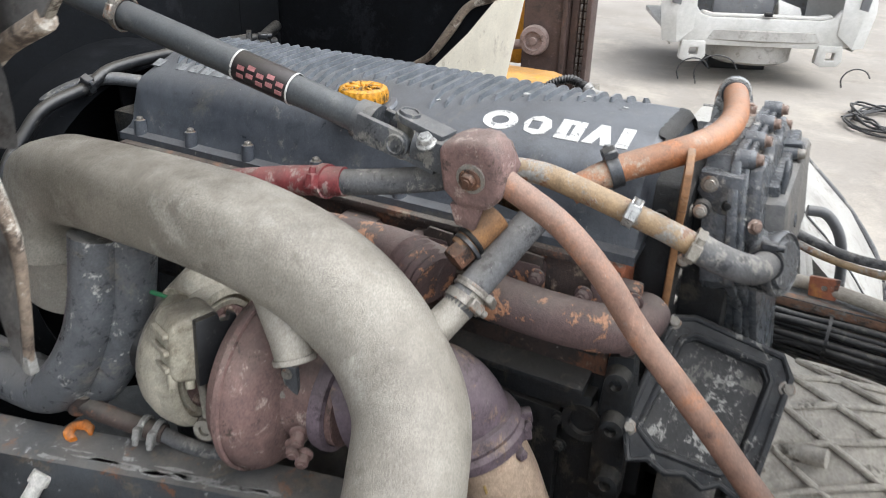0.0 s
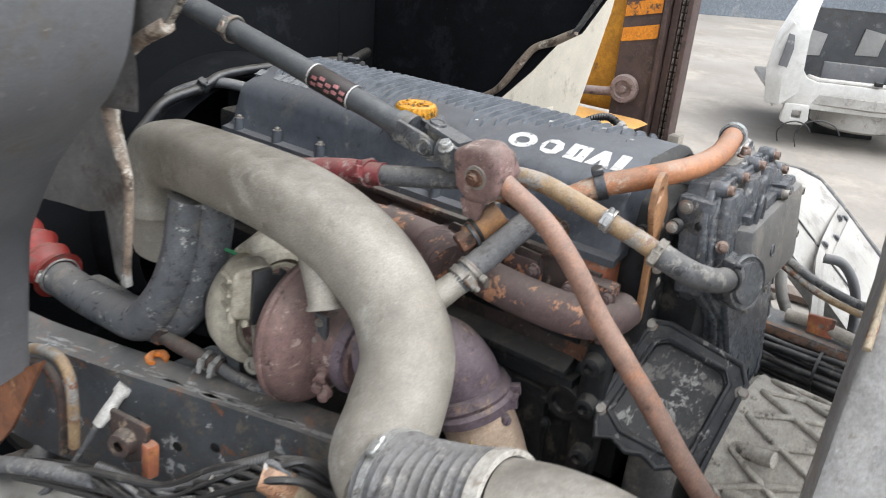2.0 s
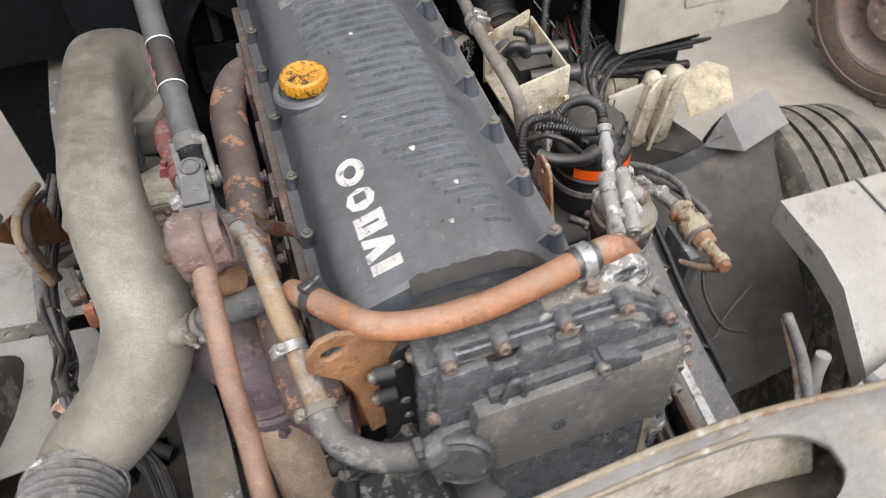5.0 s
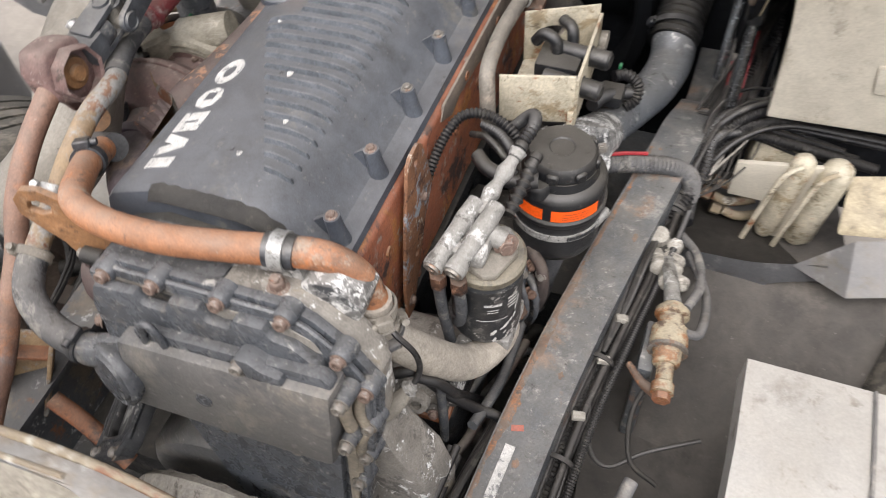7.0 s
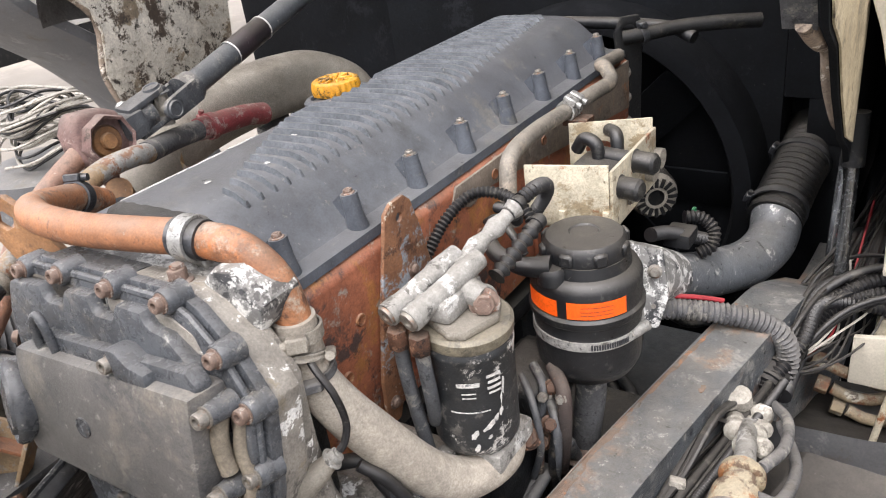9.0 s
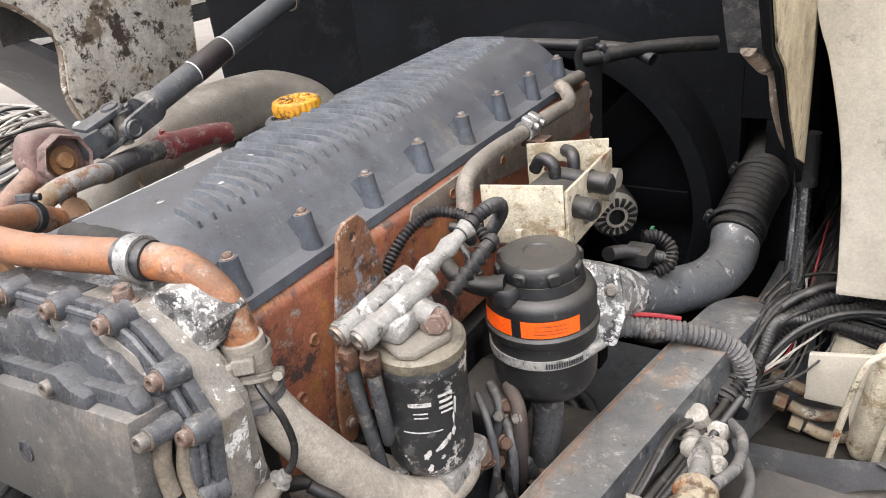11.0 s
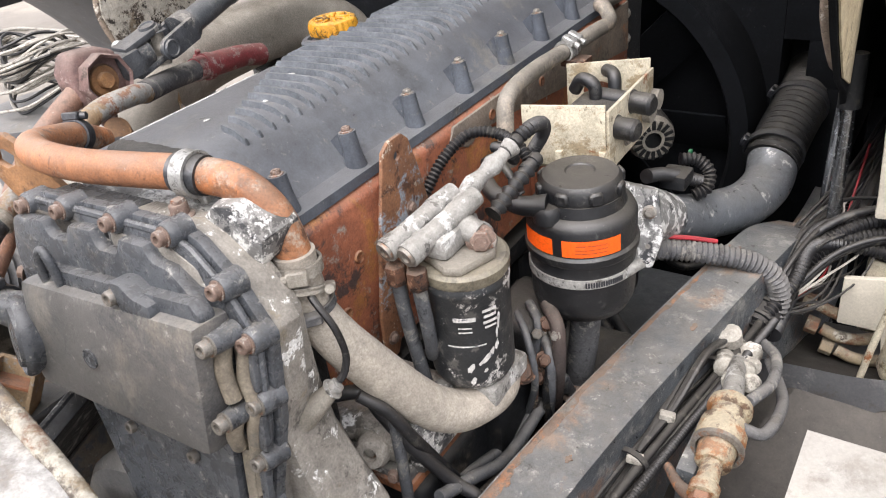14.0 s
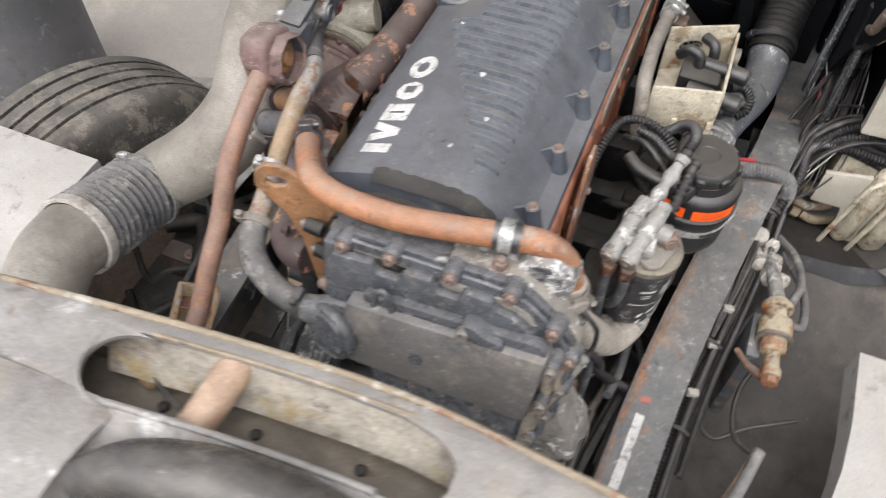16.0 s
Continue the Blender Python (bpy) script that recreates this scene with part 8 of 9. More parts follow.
part("line", tube([(0.377, 0.36, 0.913), (0.384, 0.345, 0.952), (0.370, 0.328, 0.950), (0.356, 0.30, 0.918), (0.346, 0.25, 0.897), (0.332, 0.20, 0.898), (0.321, 0.14, 0.913), (0.30, 0.08, 0.92)], 0.0075, 12), STEER, PUM, "grey steel line")
part("line", tube([(0.207, 0.03, 1.106), (0.251, 0.035, 1.124), (0.283, 0.05, 1.128), (0.300, 0.055, 1.10), (0.312, 0.06, 1.075), (0.331, 0.07, 1.037), (0.358, 0.09, 0.983), (0.389, 0.10, 0.954), (0.40, 0.10, 0.90)], 0.0085, 12), WIRE_BLACK, PUM, "black rubber line")
part("line", tube([(0.315, 0.058, 1.10), (0.316, 0.056, 1.04), (0.316, 0.054, 0.97), (0.314, 0.054, 0.92)], 0.0075, 12), STEER, PUM)
part("sensor_cable", tube([(0.262, 0.030, 1.290), (0.285, 0.012, 1.285), (0.308, 0.010, 1.258), (0.313, 0.012, 1.225), (0.312, 0.006, 1.205), (0.308, 0.000, 1.196)], 0.0040, 8), WIRE_BLACK, PUM)
part("sensor", tube([(0.304, -0.006, 1.190), (0.290, -0.024, 1.174), (0.272, -0.036, 1.155)], [0.008, 0.013, 0.016], 14), ALU, PUM, "steel sensor on the casing")
bolt(PUM, (0.302, -0.008, 1.188), (0.6, 0.5, 0.6), 0.009, 0.010, ALU_BRIGHT)

LOW = thing("hose_clutter", (0.32, 0.45, 0.55), "dark greasy hoses and brackets low beside the engine", "hoses")
rnd = random.Random(8)
for k in range(14):
    y0 = 0.12 + 0.055 * k
    x0, z0 = rnd.uniform(0.20, 0.26), rnd.uniform(0.70, 0.95)
    pts = [(x0, y0, z0), (x0 + 0.06, y0 + rnd.uniform(-0.06, 0.06), z0 - rnd.uniform(-0.03, 0.08)), (x0 + 0.12, y0 + rnd.uniform(-0.1, 0.1), z0 - rnd.uniform(0.0, 0.16)), (x0 + 0.17, y0 + rnd.uniform(-0.1, 0.16), z0 - rnd.uniform(0.0, 0.2))]
    part("hose", tube(pts, rnd.choice((0.008, 0.011, 0.015, 0.02)), 12, 5), rnd.choice((BLACK, BLOCK, RUBBER, HEAD_BROWN)), LOW)
for k in range(5):
    y0 = 0.42 + 0.12 * k
    part("side_bracket", box((0.18, y0, 0.70 + 0.03 * (k % 2)), (0.27, y0 + 0.05, 0.90 + 0.03 * (k % 3)), 0.012), rnd.choice((BLOCK, BLACK, HEAD_BROWN)), LOW)
    bolt(LOW, (0.27, y0 + 0.025, 0.84), (1, -0.2, 0.2), 0.010, 0.012, BOLT_RUST)
part("starter_body", lathe([(0, 0), (0.05, 0), (0.056, 0.01), (0.056, 0.16), (0.04, 0.18), (0, 0.18)], (0.27, 0.52, 0.80), (0, 1, 0.05), 26), BLOCK, LOW, "dark starter motor body")

AIR = thing("air_lines", (0.34, -0.3, 0.85), "bundle of black air lines along the rail", "cable")
rnd = random.Random(8)
for k in range(7):
    x, z = 0.333 + rnd.uniform(-0.012, 0.016), 0.900 + 0.010 * k
    part("line", tube([(x + rnd.uniform(-0.006, 0.006), y, z - 0.10 * max(0, -0.10 - y) * 0.2 + rnd.uniform(-0.005, 0.005)) for y in (0.03, -0.08, -0.17, -0.26, -0.36, -0.52)], rnd.choice((0.0065, 0.0075, 0.0085)), 10, 5), WIRE_BLACK, AIR)
part("tie", lathe([(0.040, -0.003), (0.043, -0.003), (0.043, 0.003), (0.040, 0.003)], (0.335, -0.22, 0.925), (0, 1, 0), 18), WIRE_BLACK, AIR)
HPP = thing("oil_return_pipes", (0.36, 0.2, 0.85), "grey bent steel pipe and black rod beside the filter", "pipe")
part("pipe", tube([(0.372, 0.395, 0.870), (0.371, 0.372, 0.915), (0.370, 0.342, 0.942), (0.370, 0.300, 0.928), (0.370, 0.195, 0.925), (0.368, 0.115, 0.965), (0.360, 0.06, 0.985)], 0.0085, 14), STEER, HPP, "grey bent steel pipe")
part("rod", tube([(0.292, 0.035, 1.14), (0.318, 0.048, 1.115), (0.333, 0.070, 1.055), (0.335, 0.165, 0.86), (0.336, 0.20, 0.79)], 0.0075, 12), WIRE_BLACK, HPP)
bolt(HPP, (0.372, 0.388, 0.885), (0, 0.4, -1), 0.013, 0.018, BOLT_RUST)

# ---------------------------------------------------------------- left low clutter
CAC = thing("lower_charge_pipe", (-0.53, 0.95, 0.85), "black scuffed charge pipe with red corrugated hose", "air pipe")
part("pipe", tube([(-0.525, 1.27, 0.93), (-0.531, 1.108, 0.925), (-0.532, 0.96, 0.935), (-0.536, 0.85, 0.955), (-0.534, 0.785, 1.01), (-0.518, 0.752, 1.075), (-0.503, 0.735, 1.145), (-0.49, 0.725, 1.24)], [0.04, 0.04, 0.04, 0.041, 0.040, 0.038, 0.038, 0.038], 24), surf("scuffed_black_pipe", "5e6063", "4e5053", 8, 0.33, 0.0, 0.2, 180, [("b5b3ad", 0.006, 34), ("6d6a65", 0.03, 9)]), CAC)
part("pipe_lobe", tube([(-0.495, 1.10, 0.915), (-0.498, 0.94, 0.920), (-0.503, 0.83, 0.938), (-0.498, 0.755, 0.995), (-0.482, 0.722, 1.065), (-0.467, 0.705, 1.140), (-0.455, 0.695, 1.235)], 0.036, 22), bpy.data.materials["scuffed_black_pipe"], CAC)
part("red_hose", corrugated([(-0.528, 1.19, 0.930), (-0.531, 1.24, 0.945), (-0.534, 1.30, 0.975), (-0.536, 1.36, 1.01), (-0.536, 1.41, 1.045)], 0.050, 0.042, 0.008, 28), surf("bright_red_silicone", "8f2f29", "752822", 12, 0.5, 0.0, 0.15, 200, [("6f4a44", 0.04, 20)]), CAC, "bright red corrugated hose")
band(CAC, (-0.528, 1.185, 0.929), (0, 1, 0.1), 0.042, 0.014, ZINC, (-1, 0, 0.3))
part("black_bend", tube([(-0.536, 1.40, 1.04), (-0.530, 1.44, 1.08), (-0.52, 1.47, 1.15)], 0.05, 22), PLASTIC, CAC)
OILH = thing("oil_drain_hose", (-0.5, 0.66, 0.9), "red-brown oil hose with bright clamps", "hose")
part("hose", tube([(-0.535, 0.78, 0.955), (-0.528, 0.74, 0.945), (-0.515, 0.69, 0.935), (-0.50, 0.64, 0.925)], 0.015, 16), HEAD_BROWN, OILH)
part("tail", tube([(-0.502, 0.645, 0.926), (-0.49, 0.60, 0.912), (-0.47, 0.55, 0.905), (-0.45, 0.50, 0.915)], 0.012, 14), RUBBER, OILH)
band(OILH, (-0.509, 0.672, 0.931), (0.3, -1, -0.2), 0.0165, 0.010, ALU_BRIGHT, (-1, 0, 0.3))
band(OILH, (-0.502, 0.650, 0.927), (0.3, -1, -0.2), 0.0165, 0.010, ALU_BRIGHT, (-1, 0, 0.3))
part("tee", tube([(-0.54, 0.785, 0.94), (-0.535, 0.77, 0.975)], 0.014, 14, 1), HEAD_BROWN, OILH)

TAP = thing("taped_cable_end", (-0.66, 0.75, 0.7), "grey cable with its end wrapped in white tape", "cable")
part("cable", tube([(-0.672, 0.796, 0.806), (-0.705, 0.815, 0.745), (-0.74, 0.845, 0.685), (-0.79, 0.89, 0.635), (-0.86, 1.0, 0.60)], 0.0065, 12), RUBBER, TAP)
part("tape_wrap", tube([(-0.624, 0.786, 0.862), (-0.636, 0.788, 0.848), (-0.654, 0.792, 0.826), (-0.673, 0.796, 0.805)], [0.012, 0.012, 0.013, 0.011], 14), WHITE_TAPE, TAP)
part("tape_tip", tube([(-0.614, 0.784, 0.872), (-0.627, 0.787, 0.858)], 0.016, 14, 1), WHITE_TAPE, TAP)

LHA = thing("wiring_harness", (-0.66, 0.45, 0.66), "dusty black wiring harness hung below the scuffed rail", "cable")
rnd = random.Random(9)
main = [(-0.99, 2.187, 0.132), (-0.84, 1.215, 0.579), (-0.79, 0.891, 0.728), (-0.745, 0.669, 0.798), (-0.71, 0.524, 0.815), (-0.68, 0.407, 0.901), (-0.65, 0.32, 0.959), (-0.6, 0.271, 0.957), (-0.54, 0.2, 0.86), (-0.5, 0.02, 0.84)]
for k in range(10):
    off = Vector((rnd.uniform(-0.012, 0.012), rnd.uniform(-0.012, 0.012), rnd.uniform(-0.03, 0.02)))
    part("cable", tube([Vector(p) + off + Vector((rnd.uniform(-0.01, 0.01), rnd.uniform(-0.01, 0.01), rnd.uniform(-0.012, 0.012))) for p in main], rnd.choice((0.004, 0.005, 0.0065)), 8, 4), WIRE_BLACK, LHA)
part("loom", corrugated([Vector(p) + Vector((-0.012, -0.01, 0.012)) for p in main[:4]], 0.014, 0.009, 0.002, 14), RUBBER, LHA)
part("loom", corrugated([Vector(p) + Vector((0.004, 0.0, 0.022)) for p in main[3:7]], 0.0095, 0.007, 0.0016, 12), WIRE_BLACK, LHA)
part("loom", corrugated([Vector(p) + Vector((0.012, 0.0, -0.004)) for p in main[3:7]], 0.0085, 0.007, 0.0016, 12), RUBBER, LHA)
for k in range(8):
    pts = []
    for i in range(3, 7):
        a, b = Vector(main[i]), Vector(main[i + 1])
        for u in (0.0, 0.5):
            w = (i + u) * 2.4 + k * 0.8
            pts.append(a.lerp(b, u) + Vector((0.016 * math.cos(w), 0.006 * math.cos(w), 0.020 * math.sin(w))))
    part("cable", tube(pts, 0.0042 if k % 2 else 0.0055, 8, 4), WIRE_BLACK if k % 3 else RUBBER, LHA)
for k in (3, 5, 6):
    p = Vector(main[k])
    part("cable_tie", lathe([(0.019, -0.003), (0.021, -0.003), (0.021, 0.003), (0.019, 0.003)], p, Vector(main[k + 1]) - Vector(main[k - 1]), 14), WIRE_PALE, LHA, "cable tie")
SALMON = surf("salmon_rusted_brass", "b08a6d", "96704f", 12, 0.7, 0.0, 0.3, 180, [("7a5038", 0.04, 18), ("c9b39c", 0.02, 22)])
FIT = thing("air_fitting", (-0.63, 0.30, 0.85), "orange-brown union and cream plug on the harness", "fitting")
part("union", tube([(-0.668, 0.325, 0.955), (-0.652, 0.305, 0.947), (-0.635, 0.296, 0.93)], [0.019, 0.025, 0.020], 14), SALMON, FIT, "salmon-rusted union")
part("union_stem", tube([(-0.655, 0.305, 0.94), (-0.66, 0.305, 0.90), (-0.665, 0.30, 0.85)], 0.013, 12), SALMON, FIT)
part("plug", lathe([(0, 0), (0.020, 0), (0.023, 0.008), (0.023, 0.040), (0.016, 0.05), (0, 0.05)], (-0.638, 0.298, 0.93), (0.6, -0.25, -0.6), 20), RUSTY_END, FIT, "dusty tan plug")
part("tail", tube([(-0.61, 0.285, 0.90), (-0.59, 0.27, 0.88), (-0.56, 0.24, 0.85), (-0.53, 0.2, 0.83)], 0.012, 12), HEAD_BROWN, FIT)
BRK = thing("rail_hanger_bracket", (-0.72, 0.72, 0.6), "rusty hanger bracket and pipes on the rail side", "bracket")
part("bush", lathe([(0.010, -0.02), (0.022, -0.02), (0.026, 0.0), (0.022, 0.02), (0.010, 0.02)], (-0.68, 0.686, 0.831), (-1, -0.4, 0.1), 20), HEAD_BROWN, BRK)
part("web", prism([(-0.045, -0.04), (0.04, -0.05), (0.035, 0.03), (0.0, 0.05), (-0.04, 0.03)], 0.012, axis_matrix((-0.68, 0.686, 0.831), (-1, -0.3, 0.1), (0, 1, 0)) @ Matrix.Translation((0, 0, -0.016)), 0.004), HEAD_BROWN, BRK)
part("tongue", box((-0.012, -0.012, -0.04), (0.012, 0.012, 0.03), 0.006, axis_matrix((-0.66, 0.643, 0.807), (0.1, 0, 1))), RUST_RED, BRK)
part("pipe_loop", tube([(-0.74, 0.983, 0.912), (-0.74, 0.854, 0.977), (-0.74, 0.769, 1.0), (-0.74, 0.734, 0.977), (-0.74, 0.734, 0.913), (-0.74, 0.752, 0.819)], 0.010, 12), PIPE_TAN, BRK, "rusty bent pipe")
part("pipe_loop", tube([(-0.74, 0.995, 0.874), (-0.74, 0.875, 0.941), (-0.74, 0.811, 0.953), (-0.74, 0.778, 0.927), (-0.74, 0.783, 0.852), (-0.74, 0.795, 0.782)], 0.009, 12), HEAD_BROWN, BRK, "rusty bent pipe")
part("gusset", prism([(1.072, 0.809), (0.706, 1.04), (0.883, 0.814), (1.105, 0.594)], 0.008, YZ(-0.79), 0.002), RUST, BRK, "orange-rusty gusset plate")

# ---------------------------------------------------------------- tilted cab remains
CAB = thing("tilted_cab", (0.0, 1.5, 0.9), "tilted-forward cream truck cab, shade-coloured black underside, torn arches", "truck cab")
# CAB_DARK parts of the cab carry their shade in the base colour
part("underside", box((-1.30, 1.42, 0.95), (1.25, 1.55, 3.0), 0.03), CAB_DARK, CAB, "cab underside, its shade put into a near-black colour")
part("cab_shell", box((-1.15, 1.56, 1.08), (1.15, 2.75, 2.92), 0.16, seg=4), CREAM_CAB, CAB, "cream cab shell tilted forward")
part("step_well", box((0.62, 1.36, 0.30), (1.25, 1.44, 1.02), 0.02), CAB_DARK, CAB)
# sloped slab added over the engine front to keep sky light off it
part("tunnel_shade_roof", prism([(0, 0), (1.25, 0), (1.25, 0.10), (0, 0.10)], 1.3, Matrix(((0, 0, 1, -0.66), (-0.35, 0.9, 0, 1.42), (0.9, 0.35, 0, 1.60), (0, 0, 0, 1))), 0.02), CAB_DARK, CAB)
# right rear panel: cream sheet with a rounded inner edge
edge = spline([(0.70, 1.00), (0.698, 1.06), (0.685, 1.23), (0.655, 1.38), (0.63, 1.46), (0.60, 1.62), (0.585, 1.85), (0.58, 2.2)], 5)
outline = [tuple(q) for q in edge] + [(1.55, 2.2), (1.36, 1.45), (1.27, 1.25), (1.20, 1.10), (1.15, 1.02)]
part("rear_panel", prism(outline, 0.03, XZ(0.895), 0.006), CREAM_CAB, CAB, "dirty cream rear corner panel")
part("panel_pressing", prism([(0.86, 1.10), (1.02, 1.10), (1.03, 1.16), (0.85, 1.16)], 0.008, XZ(0.868), 0.006), CREAM_CAB, CAB)
bm = bmesh.new()
rows = [[bm.verts.new((q[0] + 0.004, y, q[1])) for q in edge] for y in (0.895, 1.0, 1.2, 1.45)]
for a, b in zip(rows, rows[1:]):
    for k in range(len(a) - 1):
        bm.faces.new((a[k], a[k + 1], b[k + 1], b[k]))
bmesh.ops.solidify(bm, geom=bm.faces[:], thickness=0.008)
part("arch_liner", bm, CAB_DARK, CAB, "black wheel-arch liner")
part("inner_sheet", prism([(0.815, 1.25), (0.72, 1.345), (0.65, 1.43), (0.58, 1.47), (0.50, 1.60), (0.45, 1.9), (0.45, 2.2), (1.5, 2.2), (1.5, 1.0), (1.05, 1.0), (0.98, 1.10), (0.90, 1.20)], 0.010, Matrix(((0, 0, 1, 0.615), (1, 0, 0, 0), (0, 1, 0, 0), (0, 0, 0, 1))), 0.002), CAB_DARK, CAB, "inner arch sheet in near-black shade colour")
part("sheet_face", prism([(0.812, 1.256), (0.722, 1.348), (0.652, 1.435), (0.585, 1.476), (0.505, 1.605), (0.455, 1.9), (0.455, 2.2), (0.90, 2.2), (0.90, 1.215)], 0.003, YZ(0.6265), 0.0), ARCH_CREAM, CAB, "stained cream face of the torn arch sheet")
part("torn_edge", tube([(0.612, 0.865, 1.252), (0.612, 0.818, 1.282), (0.607, 0.760, 1.352), (0.606, 0.712, 1.412), (0.602, 0.650, 1.440), (0.596, 0.585, 1.475)], [0.008, 0.010, 0.012, 0.010, 0.012, 0.010], 10), TORN, CAB, "curled torn sheet edge")
rows = []
for i in range(13):
    w = i / 12
    y, z = float(np.interp(w, [0, 0.3, 1], [0.590, 0.505, 0.450])), 1.468 + 0.45 * w
    rows.append([Vector((x, y + 0.004 * noise.noise(Vector((x * 60, z * 40, 1))), z + 0.006 * noise.noise(Vector((x * 50, z * 30, 4))))) for x in (0.572, 0.580, 0.588, 0.596, 0.604, 0.612)])
bm = bmesh.new()
grid = [[bm.verts.new(p) for p in row] for row in rows]
for a, b in zip(grid, grid[1:]):
    for k in range(5):
        bm.faces.new((a[k], a[k + 1], b[k + 1], b[k]))
bmesh.ops.solidify(bm, geom=bm.faces[:], thickness=0.004)
part("crumpled_fold", bm, RUBBER, CAB, "crumpled grey fold of sheet", angle=60)
# left arch: torn muddy inner panel and grey outer fender
torn = [(0.555, 1.218), (0.565, 1.225), (0.575, 1.32), (0.62, 1.305), (0.70, 1.295), (0.82, 1.275), (0.86, 1.36), (0.90, 1.6), (0.95, 2.1), (0.30, 2.1), (0.34, 1.66), (0.40, 1.60), (0.47, 1.565), (0.525, 1.51), (0.535, 1.46), (0.515, 1.38), (0.532, 1.30)]
part("torn_arch_panel", prism(torn, 0.008, YZ(-0.722), 0.0015), CAB_INNER, CAB, "muddy cream wheel-arch wall, torn at its edge")
part("outer_skin", prism([(y + 0.002, z) for y, z in torn], 0.003, YZ(-0.7265), 0.0), OUTER_SKIN, CAB, "brown-grey outer face of the torn arch")
part("torn_strip", tube([(-0.722, 0.40, 1.60), (-0.724, 0.47, 1.565), (-0.727, 0.528, 1.51), (-0.728, 0.536, 1.46), (-0.724, 0.515, 1.38), (-0.720, 0.532, 1.30), (-0.718, 0.554, 1.222)], [0.010, 0.009, 0.010, 0.008, 0.007, 0.006, 0.006], 10), TORN, CAB, "curled torn metal edge")
part("hook", box((-0.724, 0.548, 1.205), (-0.712, 0.562, 1.235), 0.003), ALU_BRIGHT, CAB)
# the topmost points add an unseen overhang that shades the fender below
fen = [tuple(q) for q in spline([(0.785, 0.99), (0.772, 1.05), (0.750, 1.12), (0.706, 1.25), (0.665, 1.31), (0.582, 1.405), (0.490, 1.482), (0.425, 1.535), (0.375, 1.61), (0.345, 1.74), (0.30, 1.98), (0.12, 2.28), (-0.15, 2.50)], 4)]
rows = []
for x, dy, dz in ((-0.777, 0.030, 0.0), (-0.783, 0.006, -0.002), (-0.792, 0.0, 0.0), (-0.84, -0.012, -0.004), (-0.90, -0.018, -0.012), (-0.98, -0.012, -0.022), (-1.08, 0.01, -0.035), (-1.20, 0.06, -0.05), (-1.30, 0.14, -0.06)):
    rows.append([(x, y + dy, z + dz) for y, z in fen])
bm = bmesh.new()
grid = [[bm.verts.new(p) for p in row] for row in rows]
for a, b in zip(grid, grid[1:]):
    for k in range(len(a) - 1):
        bm.faces.new((a[k], a[k + 1], b[k + 1], b[k]))
bmesh.ops.recalc_face_normals(bm, faces=bm.faces[:])
bmesh.ops.solidify(bm, geom=bm.faces[:], thickness=0.006)
part("fender", bm, CAB_GREY, CAB, "smooth grey plastic fender with a rounded arch edge and added shading overhang", angle=50)
bm = bmesh.new()
rows = []
for i in range(9):
    u = i / 8
    row = []
    for k in range(9):
        v = k / 8
        p = Vector((-0.742 - 0.02 * math.sin(u * 3.1) * (1 - v), 0.540 - 0.11 * u + 0.02 * v, 1.495 + 0.17 * v + 0.06 * u * v))
        q = p * 14
        row.append(bm.verts.new(p + Vector((noise.noise(q), noise.noise(q + Vector((5, 1, 3))), noise.noise(q + Vector((2, 8, 4))))) * 0.012))
    rows.append(row)
for a, b in zip(rows, rows[1:]):
    for k in range(8):
        bm.faces.new((a[k], a[k + 1], b[k + 1], b[k]))
bmesh.ops.solidify(bm, geom=bm.faces[:], thickness=0.003)
part("torn_flap", bm, OUTER_SKIN, CAB, "crumpled muddy flap of torn sheet", angle=70)
part("strut_rod", tube([(0.605, 1.12, 1.22), (0.60, 1.10, 1.05), (0.598, 1.09, 0.90)], 0.012, 14, 2), CHROME, CAB, "chromed tilt cylinder rod")

UND = thing("added_dark_undertray", (0.0, 0.5, 0.3), "added black sheet that darkens the gaps, and axle below the engine", "undertray")
# unseen black sheet, added so the gaps around the engine go dark
part("tray", box((-0.62, -0.55, 0.40), (0.62, 1.42, 0.43), 0.008), BLACK, UND)
part("axle_beam", box((-0.95, 0.42, 0.28), (0.95, 0.56, 0.40), 0.03), BLACK, UND)
part("mount", box((0.17, 0.42, 0.62), (0.46, 0.60, 0.86), 0.03), BLOCK, UND)
part("mount", box((-0.50, 0.42, 0.60), (-0.17, 0.60, 0.82), 0.03), BLOCK, UND)
part("crossmember", box((-0.42, -0.08, 0.55), (0.42, 0.06, 0.70), 0.02), BLACK, UND)

# greasy clutter low on the left, between rail and wheel
part("side_tray", box((-0.93, 0.10, 0.36), (-0.60, 1.35, 0.40), 0.01), BLOCK, UND)
LLO = thing("hose_clutter", (-0.75, 0.6, 0.40), "dark brown greasy hoses and brackets below the scuffed rail", "hoses")
rnd = random.Random(31)
for k in range(16):
    y0 = 0.15 + 0.07 * k
    x0, z0 = -0.92 + 0.02 * (k % 3), rnd.uniform(0.41, 0.55)
    pts = [(x0, y0, z0), (x0 + 0.10, y0 + rnd.uniform(-0.08, 0.10), z0 + rnd.uniform(0.0, 0.08)), (x0 + 0.20, y0 + rnd.uniform(-0.12, 0.12), z0 + rnd.uniform(0.02, 0.12)), (x0 + 0.30, y0 + rnd.uniform(-0.1, 0.16), z0 + rnd.uniform(0.0, 0.1))]
    part("hose", tube(pts, rnd.choice((0.008, 0.012, 0.018, 0.026)), 12, 5), rnd.choice((BLACK, BLOCK, HEAD_BROWN, RUST_PINK, RUBBER)), LLO)
